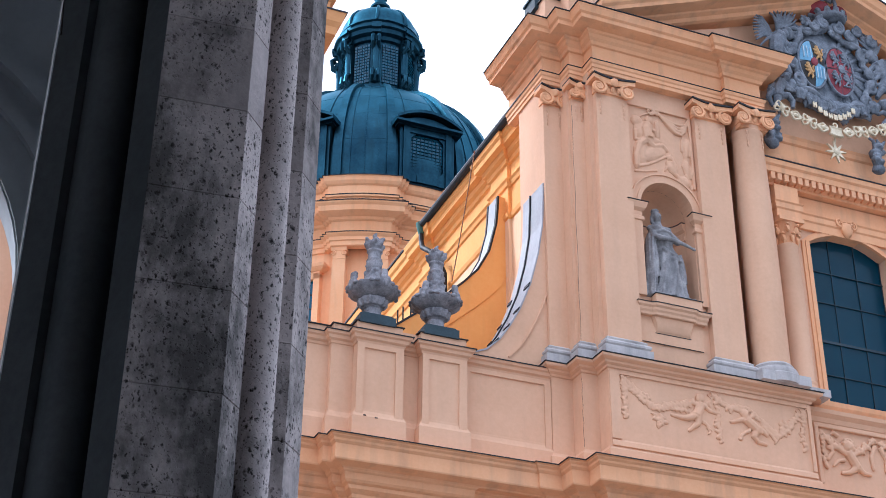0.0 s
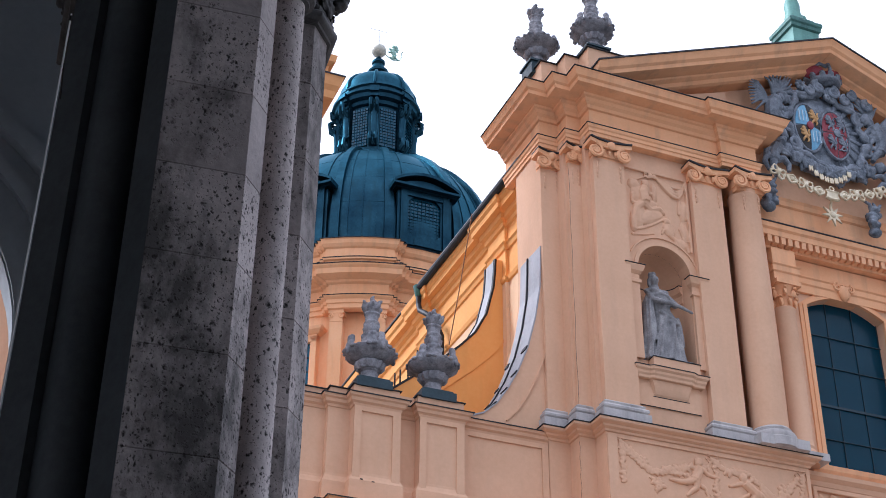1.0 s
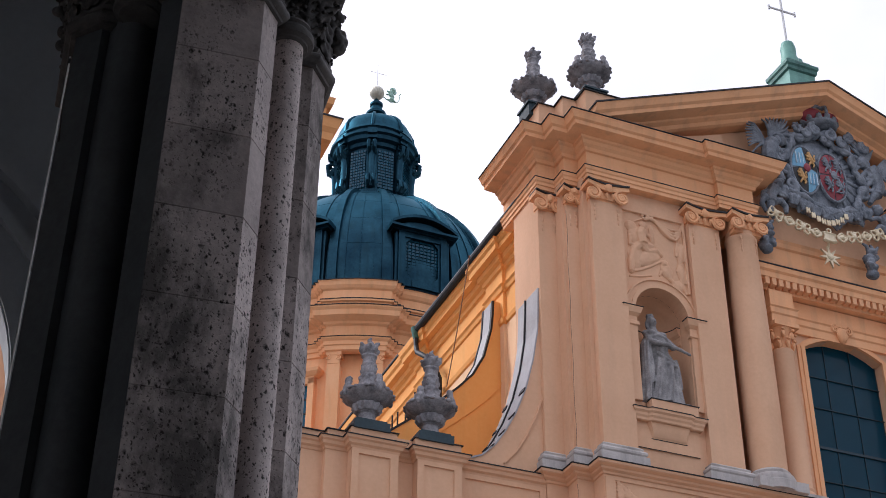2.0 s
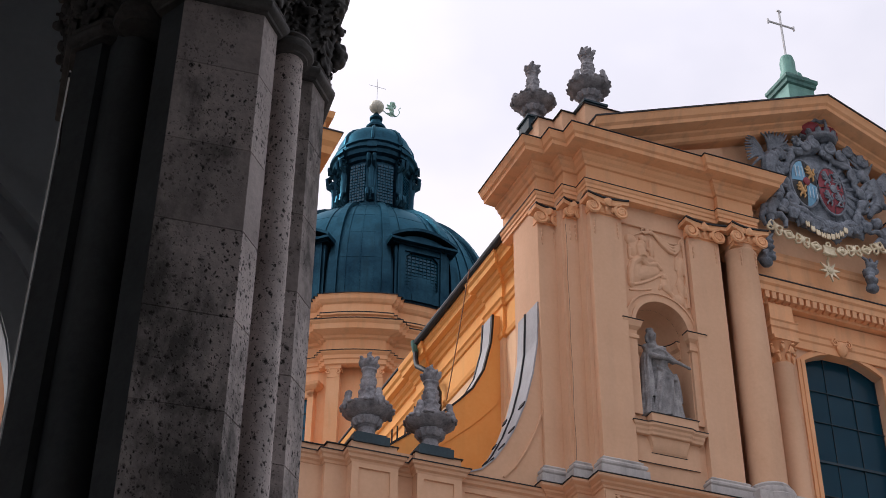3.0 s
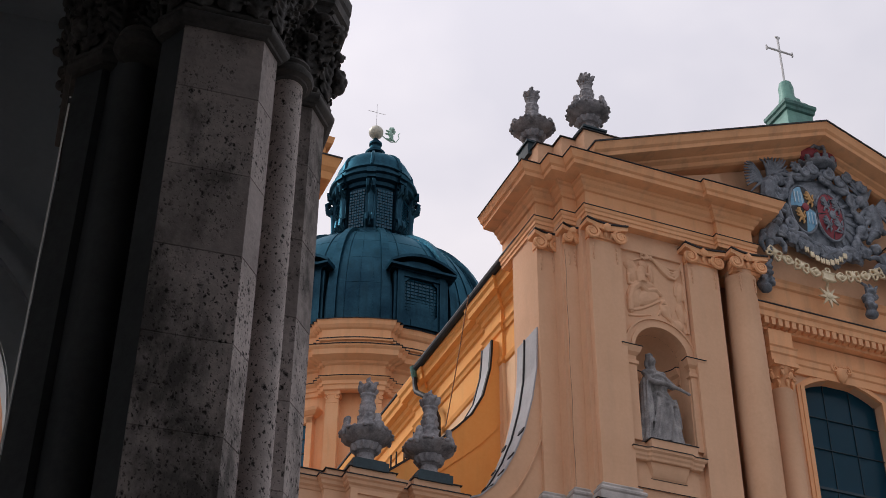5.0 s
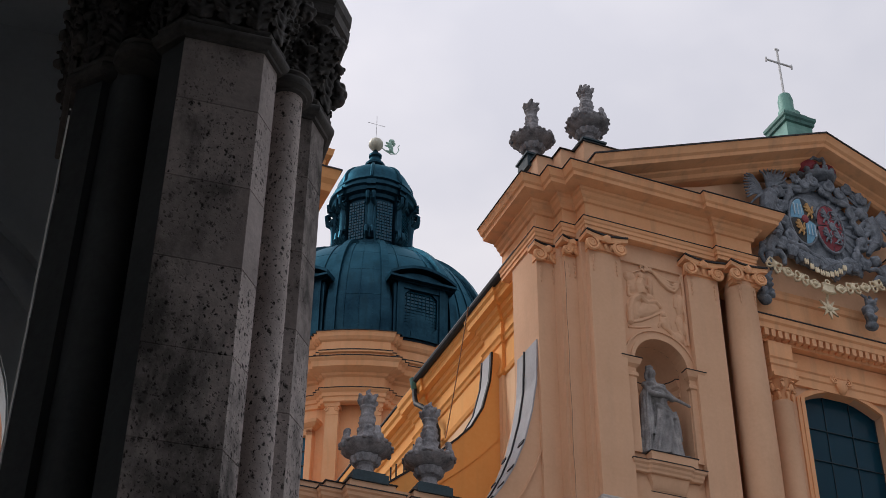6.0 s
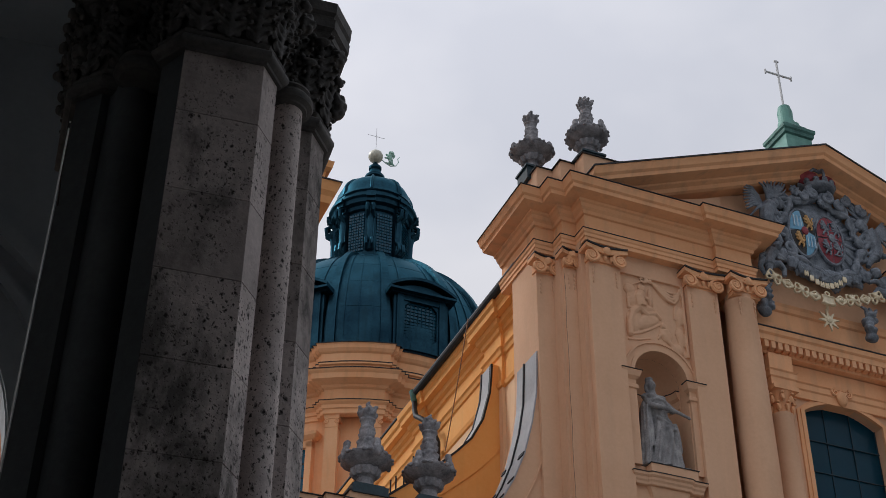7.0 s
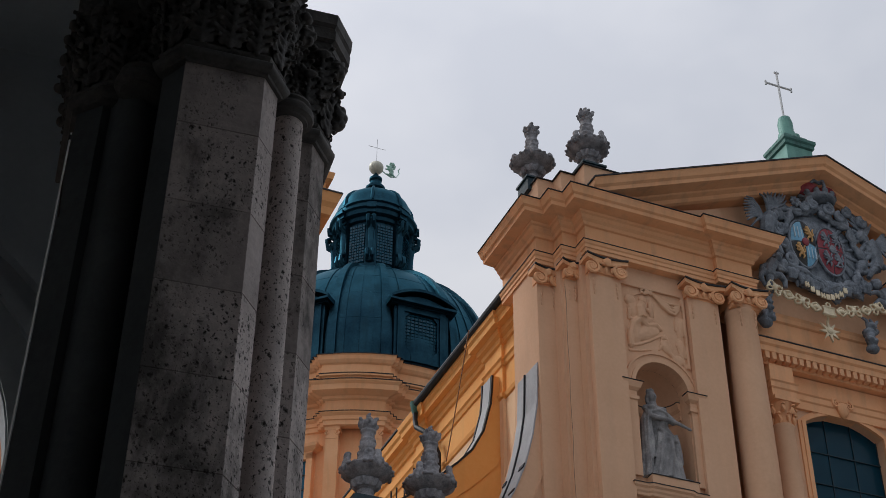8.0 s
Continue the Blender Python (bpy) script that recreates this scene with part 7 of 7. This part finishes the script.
    def over_niche(bm):
        y = 0.22
        for x0, x1, z0, z1 in ((-8.82, -6.3, 30.64, 30.72), (-6.38, -6.3, 27.76, 30.66)):
            box(bm, x0, x1, y - 0.06, y + 0.05, z0, z1)
        # knot with a drapery swag to one side and a cord to the other
        sprig(bm, -7.74, 30.55, y - 0.03, 0.16, 9, 5)
        for k in (-1, 1):
            tube(bm, spiral(-7.74 + k * 0.16, 30.56, y - 0.02, 0.14, 1.2, k), 0.035, 5, 0.7)
        tube(bm, [(-7.86, y, 30.52), (-8.2, y, 30.32), (-8.52, y, 30.10)], 0.035, 5, 0.7)
        for i in range(4):
            f = i / 3
            tube(bm, [(-7.55, y - 0.02, 30.54), (-7.19 + 0.06 * f, y - 0.03, 30.15 + 0.18 * f), (-6.91 + 0.05 * f, y - 0.04, 29.90 + 0.36 * f), (-6.69, y - 0.04, 29.86 + 0.42 * f), (-6.52, y - 0.03, 30.08 + 0.25 * f), (-6.40, y, 30.55)], 0.05, 6, 0.8)
        # seated figure leaning in from the edge, with a long robe
        blob(bm, (-7.94, y - 0.02, 30.16), (0.15, 0.11, 0.17), rough=0.25)
        for line, r, tp in (([(-7.98, 30.0), (-8.08, 29.78), (-8.02, 29.40)], 0.20, 1.2), ([(-8.18, 29.86), (-8.48, 29.62), (-8.50, 29.30), (-8.13, 29.30), (-7.74, 29.50)], 0.10, 0.6), ([(-7.9, 29.85), (-7.66, 29.78), (-7.54, 29.62)], 0.085, 0.6), ([(-8.1, 29.36), (-8.36, 29.10), (-8.50, 28.60), (-8.50, 28.2)], 0.17, 0.7), ([(-8.0, 29.30), (-7.78, 29.14), (-7.44, 29.28), (-7.28, 29.12)], 0.14, 0.6),
                            ([(-8.42, 28.24), (-8.1, 28.36), (-7.76, 28.56), (-7.45, 28.78), (-7.14, 28.98)], 0.055, 0.9), ([(-8.60, 28.0), (-8.16, 28.08), (-7.72, 28.22)], 0.05, 0.8), ([(-7.56, 30.15), (-7.54, 29.9), (-7.53, 29.6)], 0.05, 0.8), ([(-8.3, 29.0), (-8.1, 28.7), (-8.2, 28.4)], 0.06, 0.7), ([(-7.95, 29.1), (-7.85, 28.85), (-7.6, 28.72)], 0.06, 0.7),
                            # a child turned towards the figure, and cloth hanging beside it
                            ([(-7.12, 28.68), (-7.08, 28.45), (-7.04, 28.24), (-6.80, 28.04)], 0.13, 0.6), ([(-7.15, 28.60), (-7.36, 28.42), (-7.42, 28.28)], 0.075, 0.6), ([(-6.60, 29.80), (-6.68, 29.5), (-6.70, 29.26), (-6.44, 29.18)], 0.075, 0.7), ([(-6.48, 29.72), (-6.46, 29.4), (-6.42, 29.18), (-6.62, 28.86), (-6.72, 28.62)], 0.075, 0.7), ([(-6.50, 29.0), (-6.48, 28.7), (-6.68, 28.5)], 0.06, 0.7), ([(-6.62, 28.3), (-6.5, 28.05), (-6.44, 27.75)], 0.075, 0.6), ([(-6.95, 28.1), (-6.75, 27.92), (-6.52, 27.7)], 0.06, 0.6)):
            tube(bm, [(a, y + 0.03, b) for a, b in line], r, 8, tp)
            blob(bm, (line[-1][0], y + 0.03, line[-1][1]), (r * tp, r * tp * 0.8, r * tp), n=1)
        blob(bm, (-7.19, y, 28.80), (0.13, 0.10, 0.14), rough=0.25)
        # low masses of body, robe and hanging cloth that join the limbs
        for x, z, rx, rz, turn in ((-8.22, 29.72, 0.34, 0.42, 0), (-8.40, 30.06, 0.26, 0.24, 20), (-8.30, 28.85, 0.30, 0.55, 8), (-7.86, 28.86, 0.62, 0.30, -28), (-7.92, 29.36, 0.44, 0.20, -12), (-7.0, 30.08, 0.42, 0.15, 34), (-6.62, 30.12, 0.22, 0.14, -30), (-6.52, 29.35, 0.15, 0.52, 6), (-6.55, 28.55, 0.17, 0.42, -8), (-7.12, 28.5, 0.24, 0.34, -20), (-6.72, 28.0, 0.26, 0.24, 30), (-7.62, 29.9, 0.12, 0.42, 0)):
            blob(bm, (x, y + 0.05, z), (rx, 0.13, rz), (0, turn, 0), 0.12)
    made("relief", over_niche, PLASTER, front, s, "moulded plaster drapery relief", True, 0.02)
# centre relief under the window
bm = bmesh.new()
q = random.Random(3)
for k in (-1, 1):
    blob(bm, (k * 1.18, 0.46, 19.42), (0.19, 0.14, 0.21), rough=0.25)
    for i in range(7):
        a = radians(-30 + 32 * i)
        blob(bm, (k * 1.18 + 0.2 * math.cos(a), 0.46, 19.46 + 0.21 * math.sin(a)), (0.08, 0.08, 0.07), rough=0.5, n=1)
    for line, r, tp in (([(1.2, 19.25), (1.05, 19.0), (0.9, 18.75)], 0.16, 1.0), ([(1.3, 19.2), (1.6, 19.35), (1.95, 19.3)], 0.10, 0.6), ([(1.05, 19.15), (0.8, 19.3), (0.5, 19.45)], 0.10, 0.6), ([(0.95, 18.75), (1.2, 18.55), (1.5, 18.5)], 0.13, 0.5), ([(0.9, 18.8), (0.65, 18.6), (0.4, 18.6)], 0.12, 0.5), ([(2.1, 19.7), (1.85, 19.5), (1.8, 19.15), (2.0, 18.9)], 0.09, 0.8), ([(1.5, 19.75), (1.7, 19.85), (1.9, 19.7), (1.65, 19.55)], 0.09, 0.7), ([(1.35, 18.95), (1.6, 18.9), (1.8, 18.7)], 0.08, 0.7), ([(0.1, 19.6), (0.3, 19.2), (0.25, 18.8)], 0.09, 0.7)):
        tube(bm, [(k * a, 0.52, b) for a, b in line], r, 9, tp)
        blob(bm, (k * line[-1][0], 0.52, line[-1][1]), (r * tp * 1.15, r * tp, r * tp * 1.15), n=1)
    for i in range(34):
        f = i / 33
        blob(bm, (k * (2.2 - 2.1 * f), 0.50, 19.80 - 0.55 * math.sin(math.pi * f) + q.uniform(-0.08, 0.08)), (q.uniform(0.10, 0.19), 0.08, q.uniform(0.06, 0.11)), (0, 50 if i % 2 else -50, 0), 0.3, 1)
    for i in range(14):
        blob(bm, (k * (2.15 + q.uniform(-0.07, 0.07)), 0.50, 19.6 - 0.075 * i), (q.uniform(0.08, 0.14), 0.07, q.uniform(0.05, 0.08)), (0, 50 if i % 2 else -50, 0), 0.3, 1)
for k in (-1, 1):
    box(bm, min(k * 2.3, k * 2.45), max(k * 2.3, k * 2.45), 0.42, 0.56, 18.0, 19.95)
    box(bm, min(k * 2.75, k * 2.9), max(k * 2.75, k * 2.9), 0.36, 0.56, 17.9, 20.2)
box(bm, -2.45, 2.45, 0.44, 0.56, 19.95, 20.1)
part("relief", bm, PLASTER, front, "moulded plaster relief", True, 0.02)

# ---- cloister wing beside the tower, seen through the far arch ----
wing = thing("cloister_wing", (-36, 6, 0), "pale ochre plastered wing beside the church tower", "building")
bm = bmesh.new()
box(bm, -60, -27.5, 3.0, 12.0, -0.1, 24.0)
part("wall", bm, PLASTER, wing)
bm = bmesh.new()
sweep(bm, [(-60, 3.0), (-27.5, 3.0)], [(0, 23.2), (0.2, 23.3), (0.3, 23.7), (0.7, 23.8), (0.8, 24.2), (-0.3, 24.3), (-0.3, 23.2)])
sweep(bm, [(-60, 3.0), (-27.5, 3.0)], [(0, 17.0), (0.15, 17.05), (0.2, 17.4), (0.45, 17.5), (0.5, 17.8), (-0.1, 17.9), (-0.1, 17.0)])
part("cornice", bm, PLASTER_TRIM, wing)
bm = bmesh.new()
box(bm, -60, -27.5, 3.0, 12.0, 24.2, 24.6)
part("roof", bm, ROOF, wing)

# ---- thin pale line down the pier's edge ----
lay = LOGGIA
edge_line = thing("pale_cable", (-0.2, 8.8, 0), "thin pale line on added brackets before the pier edge", "cable")
bm = bmesh.new()
# added white rod, set forward where light reaches it, draws the pale line
tube(bm, [(-0.160, 7.85, 0.012), (-0.159, 7.85, 4.0), (-0.161, 7.85, 7.98)], 0.0062, 8)
part("conductor", bm, PALE_LINE, edge_line)
# stand-off brackets are added to carry the rod
for z in (0.6, 2.6, 4.4, 7.94):
    bm = bmesh.new()
    tube(bm, [(-0.160, 7.84, z), (-0.165, 8.3, z + 0.02), (-0.150, 8.85, z + 0.05)], 0.006, 6)
    tube(bm, [(-0.160, 7.85, z - 0.02), (-0.160, 7.85, z + 0.02)], 0.011, 8)
    part("bracket", bm, FLASHING, edge_line, "dark thin stand-off bracket")
lay = CHURCH

skin_carvings()
for leaf in LEAVES:
    leaf.data = pattern.data
